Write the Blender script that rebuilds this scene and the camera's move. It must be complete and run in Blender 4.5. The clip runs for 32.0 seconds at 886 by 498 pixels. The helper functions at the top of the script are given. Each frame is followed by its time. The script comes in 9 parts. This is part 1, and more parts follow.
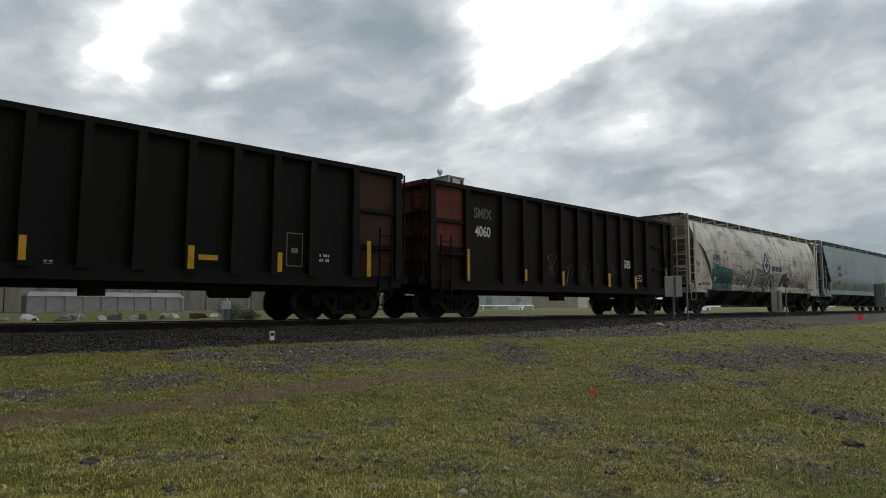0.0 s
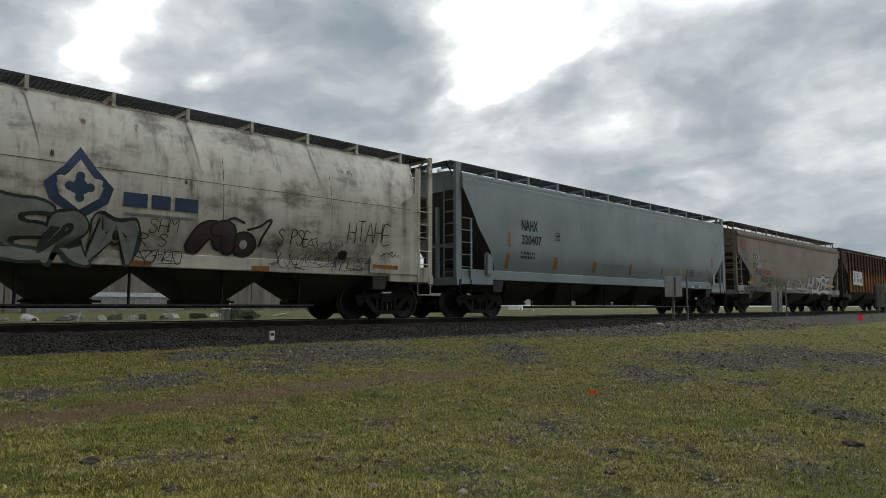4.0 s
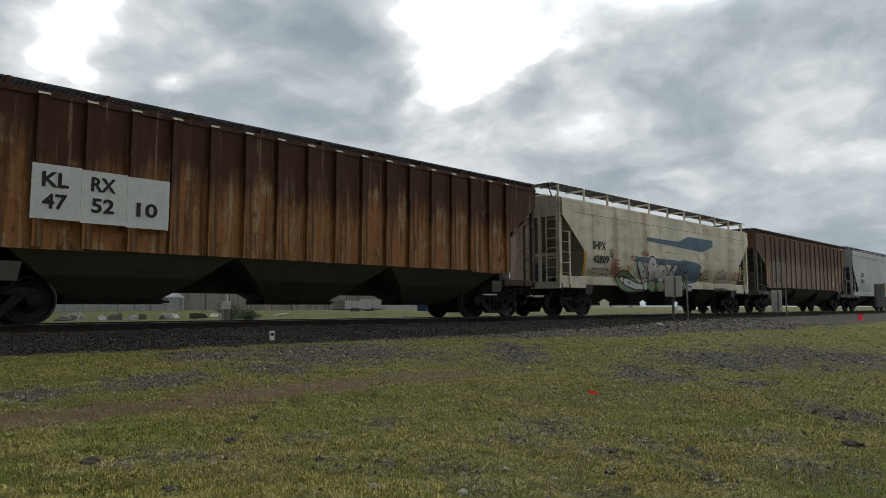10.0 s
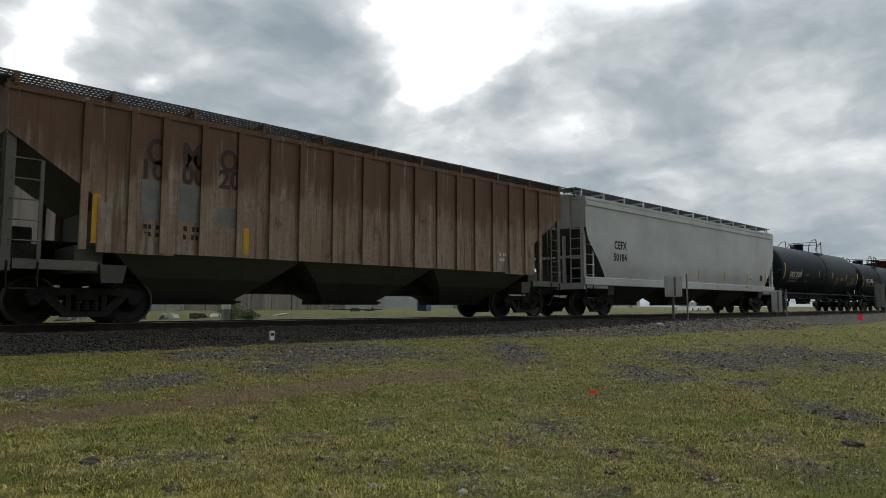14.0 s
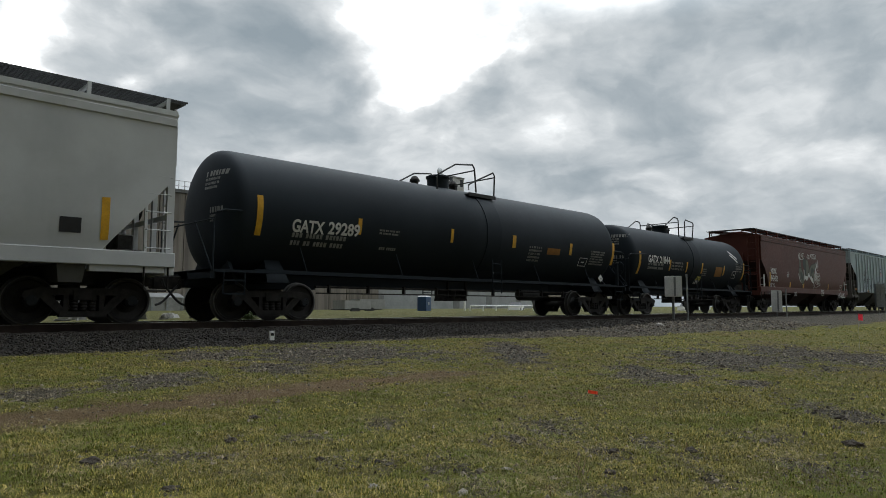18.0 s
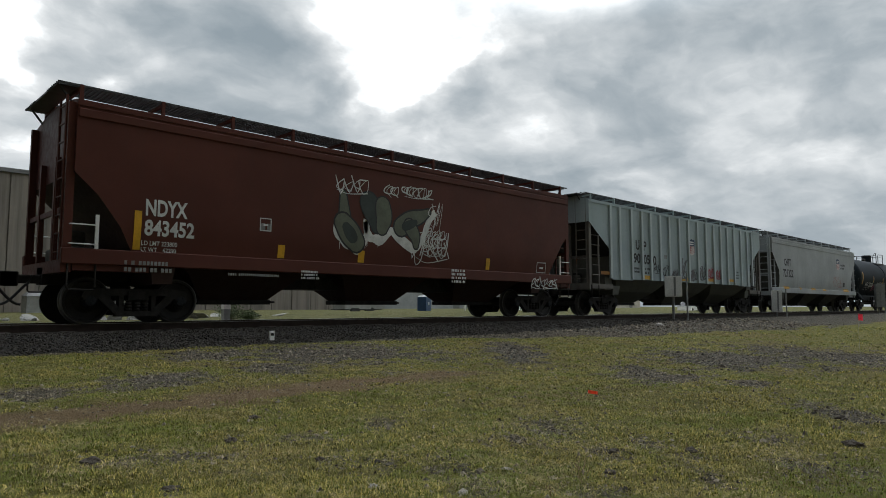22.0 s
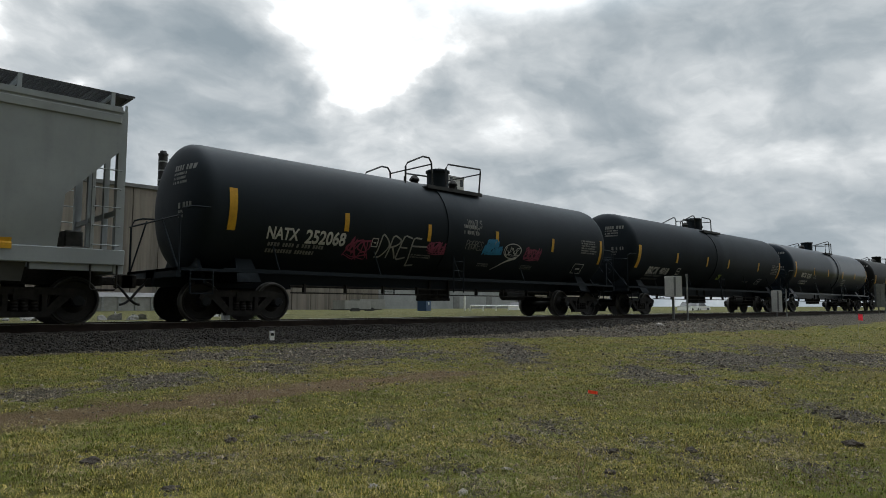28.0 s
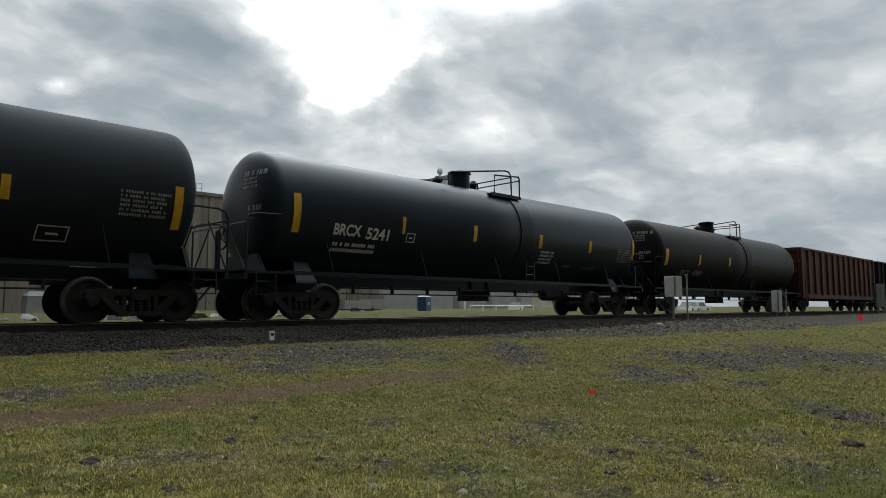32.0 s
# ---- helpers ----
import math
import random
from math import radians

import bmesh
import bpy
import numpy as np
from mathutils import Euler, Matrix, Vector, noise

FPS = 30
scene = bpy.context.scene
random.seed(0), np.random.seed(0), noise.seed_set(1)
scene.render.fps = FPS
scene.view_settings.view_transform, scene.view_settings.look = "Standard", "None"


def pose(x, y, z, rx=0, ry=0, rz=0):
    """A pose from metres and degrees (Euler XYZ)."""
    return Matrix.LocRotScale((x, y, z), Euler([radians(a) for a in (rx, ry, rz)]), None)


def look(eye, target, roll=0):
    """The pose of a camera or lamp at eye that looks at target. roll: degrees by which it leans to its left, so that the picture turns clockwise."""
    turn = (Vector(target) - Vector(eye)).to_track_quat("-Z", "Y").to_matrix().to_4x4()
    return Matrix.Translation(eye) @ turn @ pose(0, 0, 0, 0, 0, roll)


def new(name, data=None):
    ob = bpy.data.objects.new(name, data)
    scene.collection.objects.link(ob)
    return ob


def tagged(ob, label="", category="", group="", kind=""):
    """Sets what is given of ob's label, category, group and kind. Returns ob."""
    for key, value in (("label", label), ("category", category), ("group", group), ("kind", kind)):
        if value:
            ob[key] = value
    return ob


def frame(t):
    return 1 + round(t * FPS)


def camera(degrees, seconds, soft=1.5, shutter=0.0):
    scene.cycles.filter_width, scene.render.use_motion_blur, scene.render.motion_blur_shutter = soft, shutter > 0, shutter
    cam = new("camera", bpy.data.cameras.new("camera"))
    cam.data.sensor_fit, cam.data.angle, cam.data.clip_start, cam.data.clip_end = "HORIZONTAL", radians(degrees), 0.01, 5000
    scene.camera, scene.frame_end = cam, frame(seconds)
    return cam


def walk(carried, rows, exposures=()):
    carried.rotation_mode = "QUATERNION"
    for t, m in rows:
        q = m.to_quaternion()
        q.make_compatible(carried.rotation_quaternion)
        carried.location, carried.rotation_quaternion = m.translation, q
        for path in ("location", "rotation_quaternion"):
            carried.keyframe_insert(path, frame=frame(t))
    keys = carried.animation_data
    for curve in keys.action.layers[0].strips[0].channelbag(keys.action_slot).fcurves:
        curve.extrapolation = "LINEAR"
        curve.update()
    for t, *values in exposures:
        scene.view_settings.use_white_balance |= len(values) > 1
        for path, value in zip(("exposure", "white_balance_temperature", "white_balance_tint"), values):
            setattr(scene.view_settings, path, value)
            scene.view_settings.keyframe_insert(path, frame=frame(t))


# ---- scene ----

# ---------- camera: stands still on a low tripod beside the track ----------
cam = camera(68.05, 32.0, soft=0.9)
EYE = Vector((0.0, 0.0, 0.34))
PITCH, YAW = radians(5.015), radians(44.08)
AIM = EYE + Vector((math.sin(YAW) * math.cos(PITCH), math.cos(YAW) * math.cos(PITCH), math.sin(PITCH)))
walk(cam, [(0.0, look(EYE, AIM)), (32.0, look(EYE, AIM))])

TRACK_Y = 15.12          # centre line of the track; rail heads lie at z = 0
# how far the train still has to go at each time (metres along +x)
TRAVEL = [(0.0, 137.36), (2.0, 120.22), (4.0, 103.08), (6.0, 85.94), (8.0, 68.55), (10.0, 51.29),
          (12.0, 33.93), (14.0, 16.88), (16.0, 0.0), (18.0, -16.81), (20.0, -33.64), (22.0, -50.61),
          (24.0, -67.58), (26.0, -84.58), (28.0, -101.55), (30.0, -118.68), (32.0, -136.18)]


def travel(t):
    return float(np.interp(t, [a for a, b in TRAVEL], [b for a, b in TRAVEL]))


# ---------- world and light: cloudy day, sun behind the cloud sheet ----------
SUN_DIR = Vector((0.56, 0.62, 0.40)).normalized()
world = bpy.data.worlds.new("sky")
scene.world = world
world.use_nodes = True
wt = world.node_tree
sky = wt.nodes.new("ShaderNodeTexSky")
sky.sky_type, sky.sun_disc = "NISHITA", False
sky.sun_elevation = math.asin(SUN_DIR.z)
sky.sun_rotation = math.atan2(SUN_DIR.x, SUN_DIR.y)
sky.dust_density = 3.0
wt.nodes["Background"].inputs[1].default_value = 0.12
wt.links.new(sky.outputs[0], wt.nodes["Background"].inputs[0])
scene.view_settings.exposure = -0.04


# ---------- node helpers ----------
class Nodes:
    """A small writer of node trees: each call adds a node and returns its first output."""

    def __init__(self, name):
        self.mat = bpy.data.materials.new(name)
        self.mat.use_nodes = True
        self.tree = self.mat.node_tree
        self.bsdf = self.tree.nodes["Principled BSDF"]
        self.out = self.tree.nodes["Material Output"]

    def put(self, socket, value):
        if isinstance(value, bpy.types.NodeSocket):
            self.tree.links.new(value, socket)
        elif value is not None:
            if socket.type == "RGBA" and len(value) == 3:
                value = (*value, 1.0)
            socket.default_value = value

    def coord(self, scale=(1, 1, 1), which="Object"):
        c = self.tree.nodes.new("ShaderNodeTexCoord")
        m = self.tree.nodes.new("ShaderNodeMapping")
        self.put(m.inputs["Scale"], scale)
        self.tree.links.new(c.outputs[which], m.inputs[0])
        return m.outputs[0]

    def noise(self, vec, scale, detail=4.0, rough=0.55, distort=0.0, colour=False):
        n = self.tree.nodes.new("ShaderNodeTexNoise")
        self.put(n.inputs["Vector"], vec)
        self.put(n.inputs["Scale"], scale)
        self.put(n.inputs["Detail"], detail)
        self.put(n.inputs["Roughness"], rough)
        self.put(n.inputs["Distortion"], distort)
        return n.outputs["Color" if colour else "Fac"]

    def voronoi(self, vec, scale, feature="F1", what="Distance"):
        n = self.tree.nodes.new("ShaderNodeTexVoronoi")
        n.feature = feature
        self.put(n.inputs["Vector"], vec)
        self.put(n.inputs["Scale"], scale)
        return n.outputs[what]

    def math(self, op, a, b=0.0, c=None, clamp=False):
        n = self.tree.nodes.new("ShaderNodeMath")
        n.operation, n.use_clamp = op, clamp
        self.put(n.inputs[0], a)
        self.put(n.inputs[1], b)
        if c is not None:
            self.put(n.inputs[2], c)
        return n.outputs[0]

    def vmath(self, op, a, b=(0, 0, 0), out=0):
        n = self.tree.nodes.new("ShaderNodeVectorMath")
        n.operation = op
        self.put(n.inputs[0], a)
        self.put(n.inputs[1], b)
        return n.outputs[out]

    def span(self, v, a, b, lo=0.0, hi=1.0, smooth=True):
        n = self.tree.nodes.new("ShaderNodeMapRange")
        n.interpolation_type = "SMOOTHSTEP" if smooth else "LINEAR"
        for k, x in zip(("Value", "From Min", "From Max", "To Min", "To Max"), (v, a, b, lo, hi)):
            self.put(n.inputs[k], x)
        return n.outputs[0]

    def mix(self, fac, a, b, mode="MIX"):
        n = self.tree.nodes.new("ShaderNodeMix")
        n.data_type, n.blend_type = "RGBA", mode
        self.put(n.inputs[0], fac)
        self.put(n.inputs[6], a)
        self.put(n.inputs[7], b)
        return n.outputs[2]

    def axis(self, vec, k):
        n = self.tree.nodes.new("ShaderNodeSeparateXYZ")
        self.put(n.inputs[0], vec)
        return n.outputs[k]

    def info(self, what):
        n = self.tree.nodes.new("ShaderNodeObjectInfo")
        return n.outputs[what]

    def island(self):
        n = self.tree.nodes.new("ShaderNodeNewGeometry")
        return n.outputs["Random Per Island"]

    def ramp(self, fac, stops):
        n = self.tree.nodes.new("ShaderNodeValToRGB")
        r = n.color_ramp
        while len(r.elements) < len(stops):
            r.elements.new(0.5)
        for e, (pos, col) in zip(r.elements, stops):
            e.position, e.color = pos, (*col, 1.0)
        self.put(n.inputs[0], fac)
        return n.outputs[0]

    def bump(self, height, strength=0.3, distance=0.02):
        n = self.tree.nodes.new("ShaderNodeBump")
        self.put(n.inputs["Strength"], strength)
        self.put(n.inputs["Distance"], distance)
        self.put(n.inputs["Height"], height)
        self.put(self.bsdf.inputs["Normal"], n.outputs[0])

    def finish(self, colour, rough=0.6, metal=0.0, spec=None):
        self.put(self.bsdf.inputs["Base Color"], colour)
        self.put(self.bsdf.inputs["Roughness"], rough)
        self.put(self.bsdf.inputs["Metallic"], metal)
        if spec is not None:
            self.put(self.bsdf.inputs["Specular IOR Level"], spec)
        return self.mat


def grey(c, k):
    return tuple(x * k for x in c)


def paint(name, colour, rust=0.1, dirt=0.4, rough=0.5, streak=0.5, rust_colour=(0.13, 0.05, 0.022), bump=0.12, seed=0.0, dirt_colour=None, spec=0.3, grime=0.0, stain=0.0, uneven=1.0):
    """Weathered paint on steel: blotches, rain streaks, road dirt and rust."""
    n = Nodes(name)
    v = n.vmath("ADD", n.coord(), (seed, seed * 0.7, seed * 0.3))
    st = n.vmath("MULTIPLY", v, (1.0, 1.0, 0.09))
    big = n.noise(v, 0.55, 5)
    fine = n.noise(v, 9.0, 6, 0.65)
    rain = n.noise(st, 3.2, 5, 0.6)
    c = n.mix(n.span(big, 0.3, 0.7), grey(colour, 0.86), grey(colour, 1.1))
    dirty = dirt_colour or (0.05, 0.045, 0.04)
    c = n.mix(n.math("MULTIPLY", n.span(rain, 0.48, 0.78), streak * dirt), c, dirty)
    c = n.mix(n.math("MULTIPLY", n.span(fine, 0.5, 0.85), dirt * 0.45), c, dirty)
    if grime:
        smear = n.noise(n.vmath("MULTIPLY", v, (0.8, 1.0, 1.5)), 1.1, 8, 0.66)
        c = n.mix(n.math("MULTIPLY", n.span(smear, 0.50, 0.68), grime), c, grey(dirty, 0.9))
        runs = n.noise(n.vmath("MULTIPLY", v, (1.0, 1.0, 0.03)), 5.5, 4, 0.6)
        c = n.mix(n.math("MULTIPLY", n.span(runs, 0.58, 0.72), grime * 0.6), c, dirty)
    if stain:
        # broad pale-orange run-down stains
        drip = n.noise(n.vmath("MULTIPLY", v, (1.0, 1.0, 0.05)), 1.7, 6, 0.62)
        high = n.noise(n.vmath("MULTIPLY", v, (0.35, 1.0, 1.6)), 1.6, 5, 0.6)
        c = n.mix(n.math("MULTIPLY", n.span(n.math("ADD", drip, n.math("MULTIPLY", high, 0.5)), 0.72, 0.98), stain), c, rust_colour)
    mask = n.math("ADD", n.math("MULTIPLY", rain, 0.55), n.math("MULTIPLY", n.noise(v, 2.3, 8, 0.7), 0.55))
    rusty = n.mix(fine, grey(rust_colour, 0.6), grey(rust_colour, 1.7))
    edge = 0.78 - 0.42 * rust
    rm = n.span(mask, edge, edge + 0.10)
    c = n.mix(rm, c, rusty)
    n.bump(n.math("ADD", n.math("MULTIPLY", fine, 0.25), n.noise(v, 1.4, 2)), bump, 0.03)
    return n.finish(c, n.math("ADD", n.math("MULTIPLY", rm, 0.3), n.span(fine, 0.2, 0.8, rough - 0.08 * uneven, rough + 0.15 * uneven)), 0.0, spec)


def rusted(name, top, mid, pale, seed):
    """Sheet steel rusted through its paint: dark above, lighter below, with run-down streaks."""
    n = Nodes(name)
    v = n.vmath("ADD", n.coord(), (seed, seed * 0.7, 0.0))
    st = n.vmath("MULTIPLY", v, (1.0, 1.0, 0.07))
    rain = n.noise(st, 4.5, 6, 0.65)
    broad = n.noise(v, 0.8, 5, 0.6)
    fine = n.noise(v, 11.0, 6, 0.7)
    z = n.math("ADD", n.axis(v, 2), n.math("ADD", n.math("MULTIPLY", n.math("SUBTRACT", rain, 0.5), 2.6), n.math("MULTIPLY", n.math("SUBTRACT", broad, 0.5), 1.6)))
    c = n.mix(n.span(z, 2.35, 3.45), mid, top)
    c = n.mix(n.math("MULTIPLY", n.span(n.noise(st, 7.5, 6, 0.7), 0.52, 0.72), n.span(z, 3.9, 2.2)), c, pale)
    patchy = n.noise(n.vmath("MULTIPLY", v, (1.0, 1.0, 0.45)), 2.6, 7, 0.68)
    c = n.mix(n.math("MULTIPLY", n.span(patchy, 0.54, 0.68, 0.0, 0.6), n.span(z, 3.9, 2.6)), c, pale)
    c = n.mix(n.span(patchy, 0.44, 0.34, 0.0, 0.8), c, top)
    run = n.noise(n.vmath("MULTIPLY", v, (1.0, 1.0, 0.035)), 8.0, 5, 0.62)
    c = n.mix(n.span(run, 0.52, 0.64, 0.0, 0.7), c, grey(top, 0.85))
    c = n.mix(n.span(run, 0.42, 0.34, 0.0, 0.45), c, pale)
    c = n.mix(n.span(fine, 0.45, 0.8, 0.0, 0.55), c, grey(top, 0.8))
    n.bump(n.math("ADD", fine, rain), 0.25, 0.02)
    return n.finish(c, 0.72, 0.0, 0.25)


def plain(name, colour, rough=0.6, metal=0.0, vary=0.2, scale=6.0, bump=0.1, spec=0.4):
    n = Nodes(name)
    v = n.coord()
    f = n.noise(v, scale, 5, 0.6)
    g = n.noise(v, scale * 6, 3, 0.6)
    c = n.mix(n.span(f, 0.25, 0.75), grey(colour, 1 - vary), grey(colour, 1 + vary))
    c = n.mix(n.math("MULTIPLY", n.span(g, 0.45, 0.8), 0.35), c, grey(colour, 0.45))
    n.bump(g, bump, 0.01)
    return n.finish(c, rough, metal, spec)


# ---------- cloud sheet ----------
def cloud_material():
    n = Nodes("cloud_sheet")
    v = n.coord()
    x, y = n.axis(v, 0), n.axis(v, 1)
    flat = n.vmath("MULTIPLY", v, (1.0, 1.0, 0.0))
    r = n.vmath("LENGTH", flat, out="Value")
    az = n.math("SUBTRACT", n.math("ARCTAN2", x, y), YAW)
    el = n.math("ARCTAN2", 300.0, r)
    # the pattern lies on the sheet, drawn together towards the horizon so that the clouds keep their height
    unit = n.math("DIVIDE", r, 300.0)
    pull = n.math("POWER", n.math("MAXIMUM", unit, 0.02), -0.52)
    shrink = n.tree.nodes.new("ShaderNodeCombineXYZ")
    for k in (0, 1):
        n.put(shrink.inputs[k], pull)
    p = n.vmath("MULTIPLY", n.vmath("MULTIPLY", flat, (1 / 300.0, 1 / 300.0, 0.0)), shrink.outputs[0])
    warp = n.vmath("MULTIPLY", n.vmath("SUBTRACT", n.noise(p, 2.6, 3, 0.5, colour=True), (0.5, 0.5, 0.5)), (0.26, 0.26, 0.0))
    warp2 = n.vmath("MULTIPLY", n.vmath("SUBTRACT", n.noise(p, 11.0, 4, 0.55, colour=True), (0.5, 0.5, 0.5)), (0.06, 0.06, 0.0))
    both = n.vmath("ADD", warp, warp2)
    q = n.vmath("ADD", p, both)
    soft = n.noise(n.vmath("ADD", p, (3.7, 1.2, 0.0)), 1.9, 3, 0.5, 0.3)
    # heaps keep their round shape down to the horizon
    comb = n.tree.nodes.new("ShaderNodeCombineXYZ")
    n.put(comb.inputs[0], n.math("MULTIPLY", az, 1.8))
    n.put(comb.inputs[1], n.math("MULTIPLY", el, 3.6))
    heap = n.vmath("ADD", comb.outputs[0], both)
    puff = n.math("ADD", n.math("MULTIPLY", n.noise(n.vmath("ADD", q, (7.3, 2.1, 0.0)), 4.0, 5, 0.47), 0.35), n.math("MULTIPLY", n.noise(n.vmath("ADD", heap, (4.1, 9.6, 0.0)), 3.6, 6, 0.52), 0.65))
    wisp = n.noise(heap, 13.0, 5, 0.6)
    light = n.math("ADD", n.math("MULTIPLY", soft, 0.32), n.math("MULTIPLY", puff, 0.98))
    light = n.math("ADD", light, n.math("MULTIPLY", wisp, 0.10))
    light = n.math("SUBTRACT", light, 0.178)
    # thin spots and gaps: bearing, height, radii, strength
    comb2 = n.tree.nodes.new("ShaderNodeCombineXYZ")
    n.put(comb2.inputs[0], az)
    n.put(comb2.inputs[1], el)
    place = n.vmath("ADD", comb2.outputs[0], n.vmath("MULTIPLY", both, (0.85, 0.62, 0.0)))
    for a, e, ra, re, k in CLOUD_SPOTS:
        d = n.vmath("MULTIPLY", n.vmath("SUBTRACT", place, (a, e, 0.0)), (1.0 / ra, 1.0 / re, 0.0))
        near = n.span(n.vmath("LENGTH", d, out="Value"), 1.6, 0.25)
        light = n.math("ADD", light, n.math("MULTIPLY", near, k))
    col = n.ramp(light, [(0.30, (0.30, 0.36, 0.405)), (0.43, (0.41, 0.465, 0.505)), (0.55, (0.58, 0.625, 0.655)), (0.70, (0.88, 0.91, 0.925)), (0.98, (1.0, 1.0, 0.99))])
    gain = n.span(light, 0.64, 1.0, 1.0, 3.0)
    # an overcast sky is brightest overhead and dim on the side away from the sun
    over = n.vmath("LENGTH", n.vmath("SUBTRACT", flat, (225.0, 62.0, 0.0)), out="Value")
    along = n.vmath("DOT_PRODUCT", flat, (0.7071, 0.7071, 0.0), out="Value")
    gain = n.math("MULTIPLY", gain, n.span(over, 480.0, 60.0, 1.0, SKY_ZENITH))
    gain = n.math("MULTIPLY", gain, n.span(along, -420.0, 260.0, SKY_BACK, 1.0))
    em = n.tree.nodes.new("ShaderNodeEmission")
    n.put(em.inputs[0], col)
    n.put(em.inputs[1], gain)
    n.tree.links.new(em.outputs[0], n.out.inputs[0])
    return n.mat


SKY_ZENITH, SKY_BACK = 6.4, 0.11
CLOUD_SPOTS = [
    (-0.03, 0.412, 0.135, 0.066, 0.33), (-0.012, 0.389, 0.164, 0.095, 0.07), (0.128, 0.269, 0.129, 0.043, 0.1), (0.155, 0.389, 0.052, 0.022, 0.14),
    (-0.58, 0.371, 0.069, 0.047, 0.3), (-0.434, 0.341, 0.022, 0.021, 0.2), (-0.298, 0.411, 0.129, 0.052, -0.13), (-0.302, 0.288, 0.146, 0.052, -0.05),
    (0.467, 0.372, 0.172, 0.052, -0.05), (0.085, 0.34, 0.06, 0.024, -0.09), (0.289, 0.32, 0.078, 0.06, -0.06), (0.293, 0.183, 0.146, 0.03, -0.06),
    (0.349, 0.2, 0.065, 0.022, 0.12), (0.542, 0.227, 0.095, 0.022, 0.06), (0.491, 0.116, 0.215, 0.03, -0.06), (-0.161, 0.329, 0.052, 0.034, -0.04),
    (0.50, 0.10, 0.26, 0.07, -0.10), (-0.25, 0.12, 0.35, 0.06, -0.05),
]


def build_clouds():
    bm = bmesh.new()
    rings, seg, reach, high = 22, 48, 4300.0, 300.0
    rows = []
    for i in range(rings + 1):
        r = reach * (i / rings) ** 1.3
        z = high - (high + 40.0) * (r / reach) ** 2
        rows.append([bm.verts.new((r * math.cos(2 * math.pi * j / seg), r * math.sin(2 * math.pi * j / seg), z)) for j in range(seg if i else 1)])
    for j in range(seg):
        bm.faces.new((rows[0][0], rows[1][(j + 1) % seg], rows[1][j]))
    for i in range(1, rings):
        for j in range(seg):
            k = (j + 1) % seg
            bm.faces.new((rows[i][j], rows[i][k], rows[i + 1][k], rows[i + 1][j]))
    for f in bm.faces:
        f.smooth = True
    me = bpy.data.meshes.new("cloud_sheet")
    bm.to_mesh(me)
    bm.free()
    me.materials.append(cloud_material())
    return tagged(new("cloud_backdrop", me), "drifting sheet of grey and white cloud", "clouds", kind="structure")


clouds = build_clouds()

# ---------- mesh helpers ----------
def part(name, bm, material, parent=None, label="", sharp=0.6):
    """Links a bmesh as one mesh object, under parent if given."""
    bm.normal_update()
    for f in bm.faces:
        f.smooth = True
    for e in bm.edges:
        if len(e.link_faces) != 2 or e.calc_face_angle(0.0) > sharp:
            e.smooth = False
    me = bpy.data.meshes.new(name)
    bm.to_mesh(me)
    bm.free()
    for m in (material if isinstance(material, (list, tuple)) else [material]):
        me.materials.append(m)
    ob = new(name, me)
    if parent is not None:
        ob.parent = parent
    if label:
        ob["label"] = label
    return ob


def share(name, ob, parent, m, label=""):
    """Another object on the same mesh, under parent at the pose m."""
    o = new(name, ob.data)
    o.parent = parent
    o.matrix_basis = m
    if label:
        o["label"] = label
    return o


def box(bm, x0, x1, y0, y1, z0, z1, mi=0):
    v = [bm.verts.new((x, y, z)) for x in (x0, x1) for y in (y0, y1) for z in (z0, z1)]
    for q in ((0, 1, 3, 2), (4, 6, 7, 5), (0, 4, 5, 1), (2, 3, 7, 6), (0, 2, 6, 4), (1, 5, 7, 3)):
        bm.faces.new([v[i] for i in q]).material_index = mi
    return v


def frustum(bm, a, b):
    """A block between two rectangles (x0, x1, y0, y1, z): a below, b above."""
    lo = [bm.verts.new((x, y, a[4])) for x, y in ((a[0], a[2]), (a[1], a[2]), (a[1], a[3]), (a[0], a[3]))]
    hi = [bm.verts.new((x, y, b[4])) for x, y in ((b[0], b[2]), (b[1], b[2]), (b[1], b[3]), (b[0], b[3]))]
    bm.faces.new(lo[::-1])
    bm.faces.new(hi)
    for i in range(4):
        j = (i + 1) % 4
        bm.faces.new((lo[i], lo[j], hi[j], hi[i]))


def tube(bm, pts, r, n=6, mi=0):
    """A round bar along a line of points."""
    pts = [Vector(p) for p in pts]
    rings = []
    for i, p in enumerate(pts):
        d = (pts[min(i + 1, len(pts) - 1)] - pts[max(i - 1, 0)]).normalized()
        a = d.cross(Vector((0, 0, 1)) if abs(d.z) < 0.9 else Vector((1, 0, 0))).normalized()
        b = d.cross(a)
        rings.append([bm.verts.new(p + (a * math.cos(2 * math.pi * k / n) + b * math.sin(2 * math.pi * k / n)) * r) for k in range(n)])
    for u, w in zip(rings, rings[1:]):
        for k in range(n):
            bm.faces.new((u[k], u[(k + 1) % n], w[(k + 1) % n], w[k])).material_index = mi
    bm.faces.new(rings[0][::-1]).material_index = mi
    bm.faces.new(rings[-1]).material_index = mi


def prism(bm, outline, y0, y1):
    """A plate with an outline in x, z and a thickness in y."""
    a = [bm.verts.new((x, y0, z)) for x, z in outline]
    b = [bm.verts.new((x, y1, z)) for x, z in outline]
    bm.faces.new(a)
    bm.faces.new(b[::-1])
    for i in range(len(a)):
        j = (i + 1) % len(a)
        bm.faces.new((a[j], a[i], b[i], b[j]))


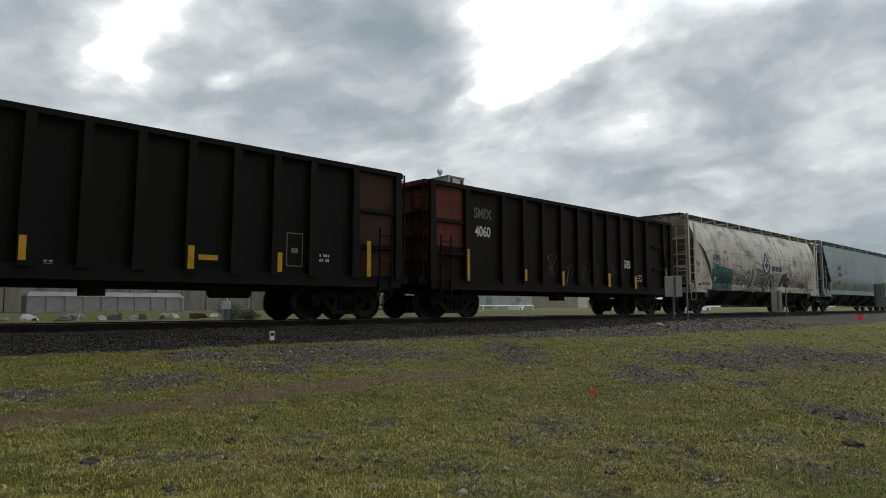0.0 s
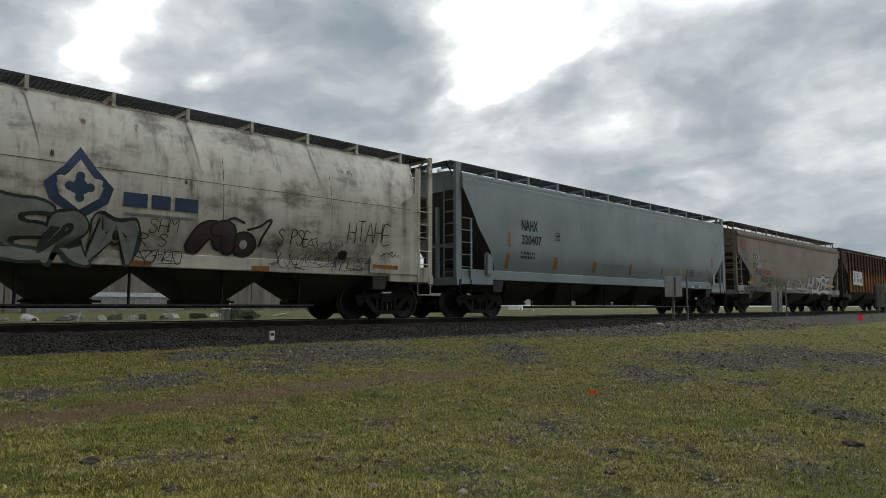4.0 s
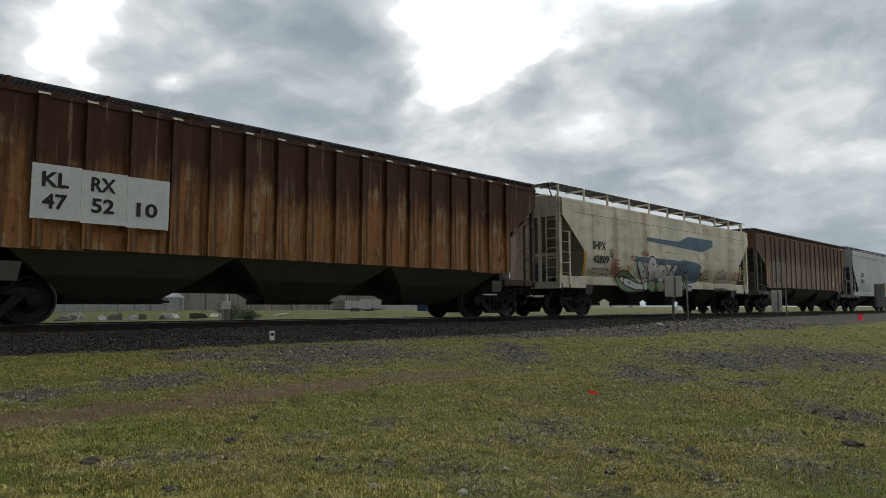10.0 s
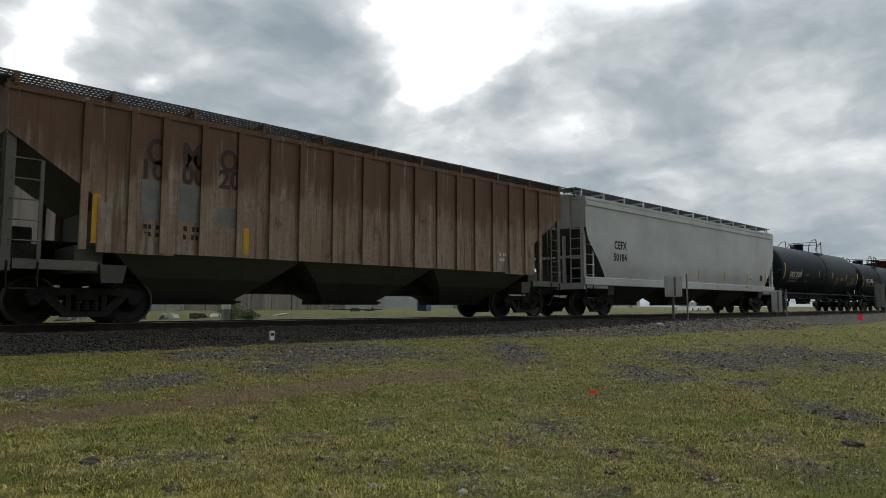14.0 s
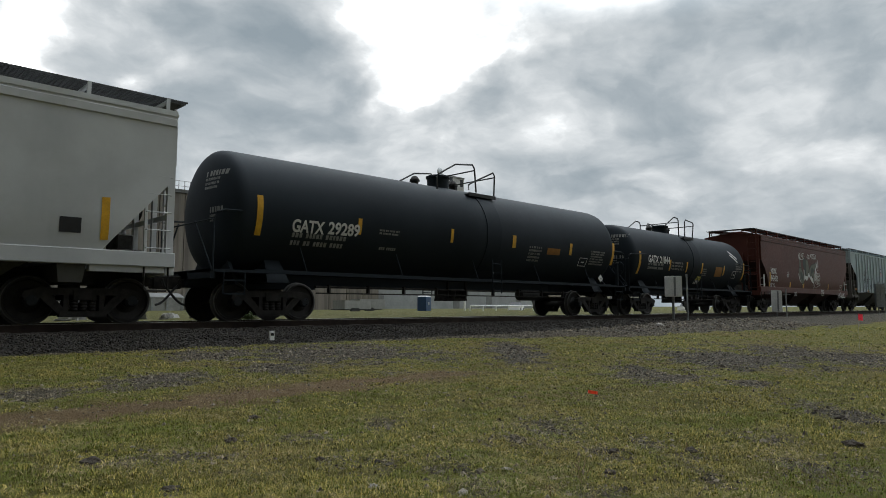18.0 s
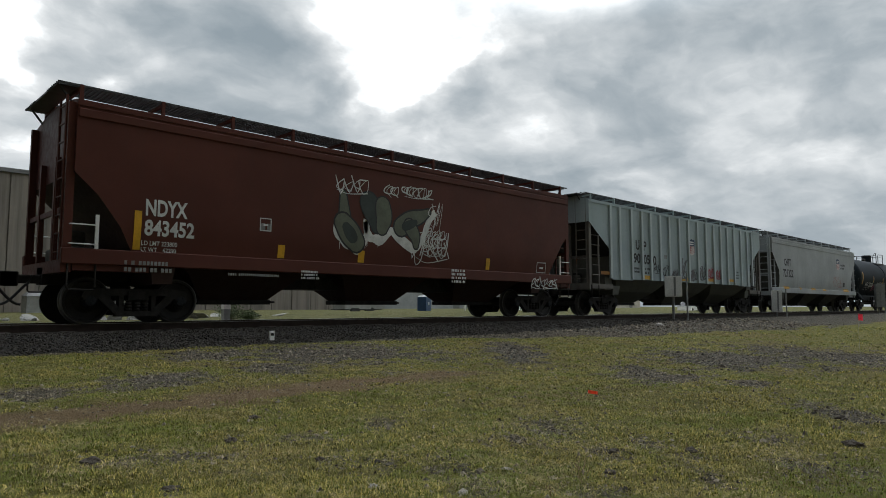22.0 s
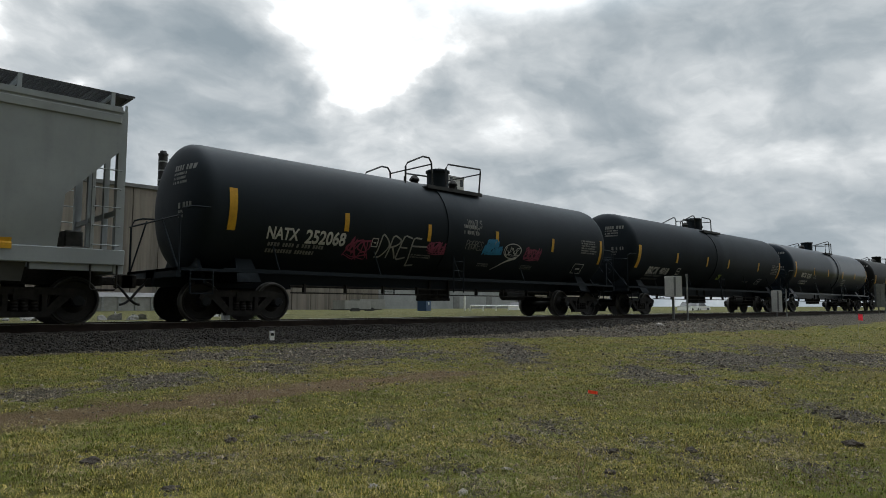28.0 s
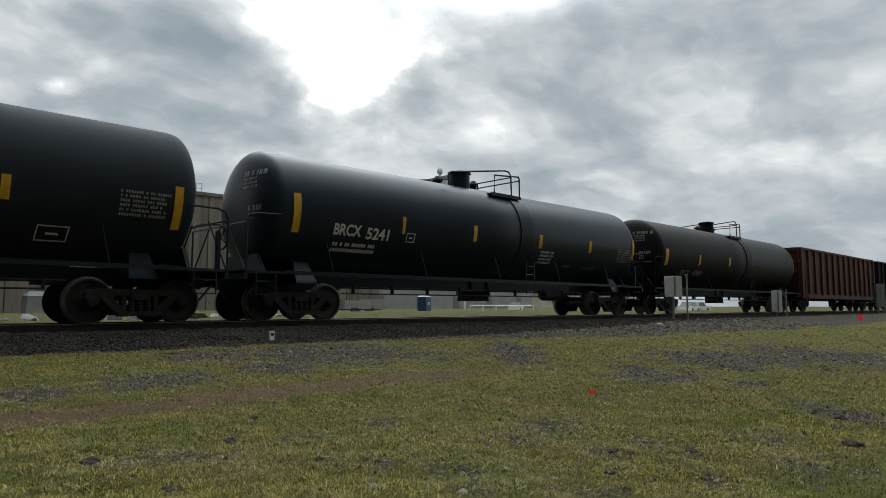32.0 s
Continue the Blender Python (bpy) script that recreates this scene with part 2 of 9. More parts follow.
def lathe(bm, prof, n, axis="y", centre=(0, 0, 0), mats=None):
    """A turned body: prof is a list of (along, radius)."""
    rings = []
    for s, r in prof:
        ring = []
        for k in range(n):
            c, d = r * math.cos(2 * math.pi * k / n), r * math.sin(2 * math.pi * k / n)
            p = {"x": (s, c, d), "y": (c, s, d), "z": (c, d, s)}[axis]
            ring.append(bm.verts.new(Vector(p) + Vector(centre)))
        rings.append(ring)
    for i, (u, w) in enumerate(zip(rings, rings[1:])):
        for k in range(n):
            f = bm.faces.new((u[k], u[(k + 1) % n], w[(k + 1) % n], w[k]))
            f.material_index = mats[i] if mats else 0
    bm.faces.new(rings[0][::-1])
    bm.faces.new(rings[-1])
    bmesh.ops.recalc_face_normals(bm, faces=bm.faces[:])


def empty(name, m):
    ob = new(name)
    ob.empty_display_size = 0.3
    ob.matrix_basis = m
    return ob


# ---------- materials ----------
M = {}
M["steel_dark"] = plain("truck_steel", (0.027, 0.0245, 0.0225), 0.75, 0.0, 0.45, 5.0, 0.3, 0.2)
M["black_iron"] = plain("black_iron", (0.020, 0.020, 0.021), 0.6, 0.0, 0.3, 5.0, 0.2)
M["wheel"] = plain("wheel_steel", (0.024, 0.0215, 0.0195), 0.6, 0.0, 0.4, 7.0, 0.2, 0.3)
M["tread"] = plain("polished_tread", (0.14, 0.135, 0.13), 0.5, 0.7, 0.15, 9.0, 0.05)
M["bearing"] = plain("bearing_cap", (0.02, 0.022, 0.025), 0.6, 0.0, 0.3, 9.0, 0.1, 0.2)
M["gear_grey"] = plain("gear_grey", (0.075, 0.073, 0.068), 0.75, 0.0, 0.3, 6.0, 0.2, 0.2)
M["grating"] = plain("grating", (0.07, 0.072, 0.075), 0.6, 0.3, 0.2, 4.0, 0.1)
M["yellow"] = plain("yellow_reflector", (0.62, 0.33, 0.02), 0.45, 0.0, 0.18, 5.0, 0.05)
M["white_mark"] = plain("white_lettering", (0.62, 0.62, 0.60), 0.6, 0.0, 0.15, 5.0, 0.05)
M["dim_mark"] = plain("faded_lettering", (0.22, 0.22, 0.21), 0.65, 0.0, 0.3, 8.0, 0.05)
M["black_mark"] = plain("black_lettering", (0.02, 0.02, 0.022), 0.6, 0.0, 0.2, 5.0, 0.05)
M["white_panel"] = plain("white_panel", (0.72, 0.72, 0.70), 0.5, 0.0, 0.06, 3.0, 0.05)

# ---------- ground ----------
def smooth(v, a, b):
    k = min(1.0, max(0.0, (v - a) / (b - a)))
    return k * k * (3 - 2 * k)


def ground_height(x, y):
    """The meadow by the camera, the foot of the track bed, and flat land beyond."""
    z = -0.56 + 0.14 * smooth(y, 4.0, 11.0)
    z += 0.24 * smooth(x, 12.0, 30.0) * smooth(y, 7.0, 12.5)
    z += 0.04 * noise.noise((x * 0.35, y * 0.35, 0.0)) * (1 - smooth(y, 11.0, 12.5))
    if -6.0 < x < 60.0 and -4.0 < y < 30.0:
        near = 1 - smooth(y, 11.5, 12.5)
        z += 0.020 * noise.noise((x * 2.3, y * 2.3, 3.0))
        z += (0.013 * noise.noise((x * 6.5, y * 6.5, 9.0)) + 0.006 * noise.noise((x * 17.0, y * 17.0, 2.0))) * near
    return z


def band(v, mid, half, soft):
    return 1.0 - smooth(abs(v - mid), half, half + soft)


# worn gravelly spots in the grass: x, y, half width across, half depth
WORN = [(1.62, 7.18, 0.35, 0.68), (2.93, 7.67, 0.51, 0.76), (4.55, 7.87, 0.53, 0.79), (4.82, 10.4, 0.78, 1.04), (6.52, 9.34, 1.68, 1.94),
        (4.73, 12.58, 0.32, 1.15), (1.36, 4.01, 0.32, 0.21), (1.64, 3.91, 0.4, 0.2), (1.29, 3.13, 0.11, 0.11), (2.54, 4.03, 0.33, 0.27),
        (3.25, 4.07, 0.22, 0.39), (2.29, 3.08, 0.29, 0.25), (2.56, 2.68, 0.11, 0.4), (9.38, 7.88, 0.57, 2.11), (4.06, 3.11, 0.43, 0.63)]
WORN += [(8.15, 4.33, 0.63, 1.08), (11.33, 4.76, 1.3, 1.74), (13.72, 3.88, 1.42, 2.68), (7.98, 3.1, 0.23, 0.56), (4.2, 2.35, 0.16, 0.43),
         (3.7, 2.37, 0.16, 0.32), (3.97, 1.93, 0.16, 0.18), (3.59, 1.64, 0.15, 0.31), (4.85, 1.78, 0.26, 0.29), (4.22, 1.41, 0.27, 0.47),
         (4.35, 1.14, 0.21, 0.33), (6.2, 1.59, 0.27, 0.86), (2.48, 2.33, 0.17, 0.4), (2.86, 1.86, 0.26, 0.19)]


def bare_share(x, y):
    """How bare of grass the ground is, 0 to 1: gravel apron, worn spots and clods."""
    if y > TRACK_Y + 2:
        return max(0.0, 1 - smooth(y, TRACK_Y + 3.5, TRACK_Y + 4.5))
    n1 = noise.noise((x * 0.45, y * 0.9, 11.0))
    n2 = noise.noise((x * 1.9, y * 2.2, 5.0))
    n3 = noise.noise((x * 5.5, y * 5.5, 8.0))
    ragged = 0.9 * n2 + 0.75 * n3
    edge = float(np.interp(x, (8.0, 11.5, 13.0, 15.5, 19.0, 26.0), (12.1, 11.3, 10.0, 9.3, 8.8, 8.1))) + 0.5 * n2
    k = smooth(y + 0.5 * n1 + 0.25 * n3, edge - 0.3, edge + 0.3)
    for px, py, w, d in WORN:
        dx, dy = x - px, y - py
        across, deep = (dx * 0.72 - dy * 0.695) / w, (dx * 0.695 + dy * 0.72) / d
        q = math.sqrt(across * across + deep * deep)
        if q < 2.2:
            k = max(k, (1 - smooth(q + 1.15 * ragged, 0.1, 1.75)) * (0.62 + 0.40 * smooth(math.hypot(px, py), 5.0, 8.5) + 0.45 * n2 + 0.45 * n3))
    k = max(k, smooth(n1 * 0.45 + n2 * 0.6 + n3 * 0.75, 0.46, 0.90) * 0.7)
    n4 = noise.noise((x * 13.0, y * 13.0, 4.0))
    k = max(k, 0.5 * smooth(n4 + 0.5 * n3 + 0.3 * n2, 0.42, 0.90))
    return min(1.0, max(0.0, k))


def path_share(x, y):
    """How far the ground belongs to the worn brown path."""
    yy = y - 0.03 * x + 0.35 * noise.noise((x * 1.9, y * 2.2, 5.0)) + 0.15 * noise.noise((x * 6.0, y * 6.0, 1.0))
    return smooth(yy, 5.3, 5.8) * (1 - smooth(yy, 6.05, 6.5)) * smooth(x, 0.4, 1.0) * (1 - smooth(x, 6.0, 7.2))


def meadow_material():
    n = Nodes("meadow")
    v = n.coord()
    at = n.tree.nodes.new("ShaderNodeAttribute")
    at.attribute_name = "bare"
    wide = n.noise(v, 0.35, 5, 0.6, 0.4)
    mid = n.noise(n.vmath("MULTIPLY", v, (0.8, 1.2, 1.0)), 1.9, 7, 0.68)
    fine = n.noise(v, 22.0, 7, 0.74)
    tiny = n.noise(v, 95.0, 5, 0.75)
    grass = n.mix(n.span(mid, 0.36, 0.60), (0.066, 0.076, 0.009), (0.128, 0.118, 0.024))
    grass = n.mix(n.span(wide, 0.42, 0.66, 0.0, 0.7), grass, (0.128, 0.092, 0.034))
    grass = n.mix(n.span(fine, 0.44, 0.72, 0.0, 0.85), grass, (0.229, 0.185, 0.0592))
    # fine dark specks: shade in the gaps between blades, painted into the colour
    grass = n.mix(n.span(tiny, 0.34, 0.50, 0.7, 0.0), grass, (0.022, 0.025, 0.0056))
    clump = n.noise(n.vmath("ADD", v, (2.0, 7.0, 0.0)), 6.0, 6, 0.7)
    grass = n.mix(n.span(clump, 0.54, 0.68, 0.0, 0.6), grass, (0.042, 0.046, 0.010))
    soil = n.mix(n.span(fine, 0.32, 0.66), (0.040, 0.034, 0.026), (0.150, 0.130, 0.102))
    # the same speck pattern darkens the soil
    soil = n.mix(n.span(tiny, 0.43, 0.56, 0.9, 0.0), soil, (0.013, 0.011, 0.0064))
    brown = n.mix(fine, (0.095, 0.056, 0.031), (0.190, 0.126, 0.072))
    y, x = n.axis(v, 1), n.axis(v, 0)
    wob = n.math("MULTIPLY", n.math("SUBTRACT", mid, 0.5), 1.1)
    yy = n.math("ADD", n.math("ADD", y, n.math("MULTIPLY", x, -0.03)), wob)
    strip = n.math("MULTIPLY", n.math("MULTIPLY", n.span(yy, 5.35, 5.75), n.span(yy, 6.5, 6.1)), n.math("MULTIPLY", n.span(x, 0.2, 1.0), n.span(x, 7.2, 6.0)))
    bare = n.span(n.math("ADD", at.outputs["Fac"], n.math("ADD", n.math("MULTIPLY", n.math("SUBTRACT", fine, 0.5), 1.3), n.math("MULTIPLY", n.math("SUBTRACT", tiny, 0.5), 0.5))), 0.36, 0.60)
    back = n.mix(n.span(mid, 0.35, 0.65), (0.046, 0.050, 0.013), (0.110, 0.098, 0.036))
    grass = n.mix(n.span(y, 17.0, 19.0), grass, back)
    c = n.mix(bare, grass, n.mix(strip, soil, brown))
    c = n.mix(n.math("MULTIPLY", strip, 0.85), c, brown)
    n.bump(n.math("ADD", fine, n.math("MULTIPLY", tiny, 0.6)), 1.0, 0.05)
    return n.finish(c, 0.9, 0.0, 0.12)


def ballast_material():
    n = Nodes("ballast")
    v = n.coord()
    cell = n.voronoi(v, 16.0, "F1", "Color")
    d = n.voronoi(v, 16.0)
    f = n.noise(v, 40.0, 5, 0.6)
    tone = n.axis(cell, 0)
    c = n.mix(tone, (0.012, 0.0103, 0.0085), (0.068, 0.058, 0.048))
    c = n.mix(n.span(d, 0.35, 0.62), c, (0.02, 0.019, 0.018))
    c = n.mix(n.span(n.noise(v, 0.5, 4), 0.4, 0.7, 0.0, 0.5), c, (0.06, 0.047, 0.038))
    n.bump(n.math("SUBTRACT", f, n.math("MULTIPLY", d, 3.0)), 1.0, 0.03)
    return n.finish(c, 0.9, 0.0, 0.2)


M["meadow"] = meadow_material()
M["ballast"] = ballast_material()


def build_ground():
    # one sheet, fine near the camera and coarse to the horizon
    def steps(lo, hi, near_lo, near_hi, d):
        a = list(np.arange(near_lo, near_hi, d))
        w, p = d, near_lo
        while p > lo:
            w *= 1.22
            p -= w
            a.insert(0, max(p, lo))
        w, p = d, a[-1]
        while p < hi:
            w *= 1.22
            p += w
            a.append(min(p, hi))
        return a
    xs = steps(-4600.0, 4600.0, -1.0, 17.0, 0.06)
    ys = steps(-4600.0, 4600.0, 0.5, 12.6, 0.06)
    verts = [(x, y, ground_height(x, y)) for y in ys for x in xs]
    w = len(xs)
    faces = [(j * w + i, j * w + i + 1, (j + 1) * w + i + 1, (j + 1) * w + i) for j in range(len(ys) - 1) for i in range(w - 1)]
    me = bpy.data.meshes.new("ground")
    me.from_pydata(verts, [], faces)
    me.polygons.foreach_set("use_smooth", [True] * len(faces))
    me.attributes.new("bare", "FLOAT", "POINT").data.foreach_set("value", [bare_share(x, y) for x, y, z in verts])
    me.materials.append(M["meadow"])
    return tagged(new("ground", me), "patchy short grass with gravel and bare soil", "ground", kind="structure")


build_ground()

BED_TOP = -0.16


def build_track():
    # ballast bed: a long bank with sloping shoulders
    xs = list(np.arange(-30.0, 60.0, 0.5)) + list(np.arange(60.0, 400.0, 6.0)) + [900.0]
    prof = [(-3.35, None), (-2.75, 0.45), (-2.0, 0.95), (-1.35, 1.0), (0.0, 0.9), (1.35, 1.0), (2.0, 0.95), (2.9, 0.4), (3.6, None)]
    verts, faces = [], []
    for x in xs:
        for dy, k in prof:
            y = TRACK_Y + dy
            g = ground_height(x, y) - 0.05
            wob = 0.035 * noise.noise((x * 1.3, dy * 1.3, 7.0))
            z = g if k is None else g + (BED_TOP - g) * k + wob * (0.3 if abs(dy) < 1.5 else 1.0)
            verts.append((x, y, z))
    w = len(prof)
    for i in range(len(xs) - 1):
        for j in range(w - 1):
            faces.append((i * w + j, (i + 1) * w + j, (i + 1) * w + j + 1, i * w + j + 1))
    me = bpy.data.meshes.new("ballast_bed")
    me.from_pydata(verts, [], faces)
    me.materials.append(M["ballast"])
    tagged(new("ballast_bed", me), "bank of dark grey crushed stone under the rails", "ballast", kind="structure")
    track = tagged(empty("railway_track", pose(0, TRACK_Y, 0)), "straight railway track with worn rails on wooden ties", "railway track", kind="structure")
    M["rail_side"] = plain("rail_side", (0.045, 0.030, 0.023), 0.8, 0.0, 0.3, 6.0, 0.2)
    M["rail_head"] = plain("rail_head", (0.55, 0.55, 0.55), 0.28, 0.9, 0.08, 3.0, 0.02)
    for s in (-1, 1):
        bm = bmesh.new()
        y = s * 0.755
        for x0, x1 in ((-30.0, 30.0), (30.0, 400.0)):
            box(bm, x0, x1, y - 0.036, y + 0.036, -0.042, -0.004, 0)
            box(bm, x0, x1, y - 0.009, y + 0.009, -0.155, -0.042, 0)
            box(bm, x0, x1, y - 0.07, y + 0.07, -0.172, -0.155, 0)
            box(bm, x0, x1, y - 0.030, y + 0.030, -0.004, 0.0, 1)
        part("rail", bm, [M["rail_side"], M["rail_head"]], track)
    M["tie"] = plain("tie_wood", (0.045, 0.036, 0.029), 0.85, 0.0, 0.3, 3.0, 0.4)
    bm = bmesh.new()
    box(bm, -0.115, 0.115, -1.3, 1.3, -0.34, -0.135)
    bmesh.ops.bevel(bm, geom=bm.edges[:], offset=0.012, segments=1, affect="EDGES")
    first = part("tie", bm, M["tie"], track)
    first.matrix_basis = pose(-8.0, 0, 0)
    for i in range(1, 110):
        share("tie", first, track, pose(-8.0 + i * 0.53, random.uniform(-0.03, 0.03), random.uniform(-0.015, 0.005), 0, 0, random.uniform(-1.5, 1.5)))
    return track


build_track()

# ---------- railway trucks (bogies) ----------
TRUCKS = {}
WHEELSETS = {-1: [], 1: []}


def truck_meshes():
    # side frame with spring window
    bm = bmesh.new()
    prism(bm, [(-1.06, 0.52), (-1.02, 0.63), (-0.78, 0.70), (0.78, 0.70), (1.02, 0.63), (1.06, 0.52), (0.80, 0.50), (0.52, 0.56), (-0.52, 0.56), (-0.80, 0.50)], -0.09, 0.09)
    for s in (-1, 1):
        prism(bm, [(s * 0.80, 0.55), (s * 0.58, 0.57), (s * 0.30, 0.26), (s * 0.40, 0.16)][::s], -0.075, 0.075)
        box(bm, min(s * 0.27, s * 0.36), max(s * 0.27, s * 0.36), -0.08, 0.08, 0.2, 0.6)
        box(bm, min(s * 0.76, s * 1.02), max(s * 0.76, s * 1.02), -0.085, 0.085, 0.47, 0.58)
    box(bm, -0.42, 0.42, -0.09, 0.09, 0.14, 0.25)
    TRUCKS["side_frame"] = part("side_frame", bm, M["steel_dark"])
    bm = bmesh.new()
    lathe(bm, [(0.25 + 0.03 * i, 0.072 if i % 2 else 0.055) for i in range(8)], 10, "z")
    TRUCKS["spring"] = part("spring", bm, M["steel_dark"])
    bm = bmesh.new()
    box(bm, -0.2, 0.2, -1.12, 1.12, 0.47, 0.66)
    lathe(bm, [(0.64, 0.22), (0.78, 0.2)], 16, "z")
    TRUCKS["bolster"] = part("bolster", bm, M["steel_dark"])
    # a wheelset: axle along y, two flanged wheels
    bm = bmesh.new()
    for s in (-1, 1):
        prof = [(0.675, 0.20), (0.675, 0.485), (0.70, 0.485), (0.712, 0.462), (0.812, 0.457), (0.820, 0.438), (0.818, 0.40), (0.775, 0.375), (0.745, 0.24), (0.80, 0.17), (0.84, 0.14), (0.845, 0.06)]
        lathe(bm, [(s * a, b) for a, b in prof], 30, "y", (0, 0, 0), [0, 1, 1, 1, 1, 0, 0, 0, 0, 0, 0])
    lathe(bm, [(-0.95, 0.07), (-0.7, 0.085), (0.7, 0.085), (0.95, 0.07)], 12, "y")
    TRUCKS["wheelset"] = part("wheelset", bm, [M["wheel"], M["tread"]])
    bm = bmesh.new()
    lathe(bm, [(0.85, 0.13), (1.05, 0.13), (1.07, 0.11), (1.09, 0.10), (1.095, 0.04)], 14, "y")
    for k in range(3):
        a = 2 * math.pi * k / 3
        tube(bm, [(0.07 * math.cos(a), 1.08, 0.07 * math.sin(a)), (0.07 * math.cos(a), 1.115, 0.07 * math.sin(a))], 0.018, 6)
    TRUCKS["bearing"] = part("bearing", bm, M["bearing"])


def add_truck(car, x):
    """Puts a truck under car, with its centre at x; the wheels are its sub-parts."""
    bol = new("truck", TRUCKS["bolster"].data)
    bol.parent, bol.matrix_basis = car, pose(x, 0, 0)
    for s in (-1, 1):
        share("side_frame", TRUCKS["side_frame"], bol, pose(0, s * 1.0, 0))
        for k in (-1, 0, 1):
            share("spring", TRUCKS["spring"], bol, pose(k * 0.16, s * 1.04, 0))
        WHEELSETS[s].append(share("wheelset", TRUCKS["wheelset"], bol, pose(s * 0.89, 0, 0.457)))
        for e in (-1, 1):
            share("bearing", TRUCKS["bearing"], bol, pose(s * 0.89, 0, 0.457, 0, 0, 0 if e > 0 else 180))


truck_meshes()


# ---------- shared car parts ----------
def coupler(car, x, s):
    """Coupler, draft gear and hanging air hose at the end that faces s along x."""
    bm = bmesh.new()
    box(bm, min(x - s * 0.1, x + s * 0.42), max(x - s * 0.1, x + s * 0.42), -0.09, 0.09, 0.80, 0.97)
    box(bm, min(x + s * 0.40, x + s * 0.72), max(x + s * 0.40, x + s * 0.72), -0.16, 0.13, 0.74, 1.03)
    bmesh.ops.bevel(bm, geom=bm.edges[:], offset=0.02, segments=1, affect="EDGES")
    part("coupler", bm, M["steel_dark"], car)
    bm = bmesh.new()
    pts = []
    for i in range(9):
        k = i / 8
        pts.append((x + s * (0.25 + 0.48 * k), -0.35, 0.80 - 0.42 * math.sin(math.pi * 0.5 * k) ** 1.3))
    tube(bm, [(x + s * 0.2, -0.35, 0.95)] + pts, 0.028, 6)
    part("air_hose", bm, M["black_iron"], car)


def ladder(car, mat, pts, w, axis, rungs, r=0.022):
    """Two stiles and rungs between pts = (foot, head); the rungs run w along axis x or y."""
    a, b = Vector(pts[0]), Vector(pts[1])
    d = Vector((w, 0, 0)) if axis == "x" else Vector((0, w, 0))
    bm = bmesh.new()
    for o in (Vector((0, 0, 0)), d):
        tube(bm, [a + o, b + o], r * 1.25, 5)
    for i in range(rungs):
        p = a.lerp(b, (i + 0.5) / rungs)
        tube(bm, [p, p + d], r * 0.8, 5)
    return part("ladder", bm, mat, car)


def decal(car, name, mat, side, x0, x1, z0, z1, n=1, lift=0.006, label=""):
    """A flat mark on the near side that follows its curve; side(z) is the half width."""
    bm = bmesh.new()
    last = None
    for i in range(n + 1):
        z = z0 + (z1 - z0) * i / n
        y = -(side(z) + lift)
        row = (bm.verts.new((x0, y, z)), bm.verts.new((x1, y, z)))
        if last:
            bm.faces.new((last[0], last[1], row[1], row[0]))
        last = row
    return part(name, bm, mat, car, label)


def letters(car, words, mat, side, x, z, size, squash=1.0, lift=0.008, fat=0.0, name="lettering", label="", slant=0.0):
    """Words in the built-in font, laid on the near side with their lower left corner at x, z."""
    cu = bpy.data.curves.new("words", "FONT")
    cu.body, cu.size, cu.offset, cu.resolution_u = words, size, fat, 3
    ob = new("words", cu)
    me = bpy.data.meshes.new_from_object(ob.evaluated_get(bpy.context.evaluated_depsgraph_get()))
    bpy.data.objects.remove(ob)
    bpy.data.curves.remove(cu)
    bm = bmesh.new()
    bm.from_mesh(me)
    bpy.data.meshes.remove(me)
    ys = [v.co.y for v in bm.verts]
    if side(z) != side(z + 0.3):
        k = math.ceil((max(ys) - min(ys)) / 0.09)
        for i in range(1, k):
            h = min(ys) + (max(ys) - min(ys)) * i / k
            bmesh.ops.bisect_plane(bm, geom=bm.verts[:] + bm.edges[:] + bm.faces[:], plane_co=(0, h, 0), plane_no=(0, 1, 0))
    for v in bm.verts:
        zz = z + v.co.y
        v.co = Vector((x + v.co.x * squash + slant * v.co.y, -(side(zz) + lift), zz))
    return tagged(part(name, bm, mat, car, label), kind="stuff")


def bars(car, mat, side, x, z, w, h, rows, seed, lift=0.007, name="stencilled_text"):
    """Small unreadable writing as rows of short bars."""
    rng = random.Random(seed)
    bm = bmesh.new()
    pitch = h / rows
    for i in range(rows):
        px = x
        while px < x + w * rng.uniform(0.75, 1.0):
            dx = pitch * rng.uniform(0.34, 0.46)
            zz = z + h - (i + 1) * pitch
            y0, y1 = -(side(zz) + lift), -(side(zz + pitch * 0.6) + lift)
            e = min(px + dx, x + w)
            bm.faces.new([bm.verts.new(p) for p in ((px, y0, zz), (e, y0, zz), (e, y1, zz + pitch * 0.6), (px, y1, zz + pitch * 0.6))])
            px = e + pitch * (0.16 if rng.random() < 0.76 else 0.6)
    return tagged(part(name, bm, mat, car), kind="stuff")


def curve(pts, steps=6):
    """A smooth line through points (x, z)."""
    p = [Vector((a, 0, b)) for a, b in pts]
    p = [p[0] * 2 - p[1]] + p + [p[-1] * 2 - p[-2]]
    out = []
    for a, b, c, d in zip(p, p[1:], p[2:], p[3:]):
        for i in range(steps):
            t = i / steps
            out.append(0.5 * (2 * b + (c - a) * t + (2 * a - 5 * b + 4 * c - d) * t * t + (3 * b - a - 3 * c + d) * t ** 3))
    return out + [p[-2]]


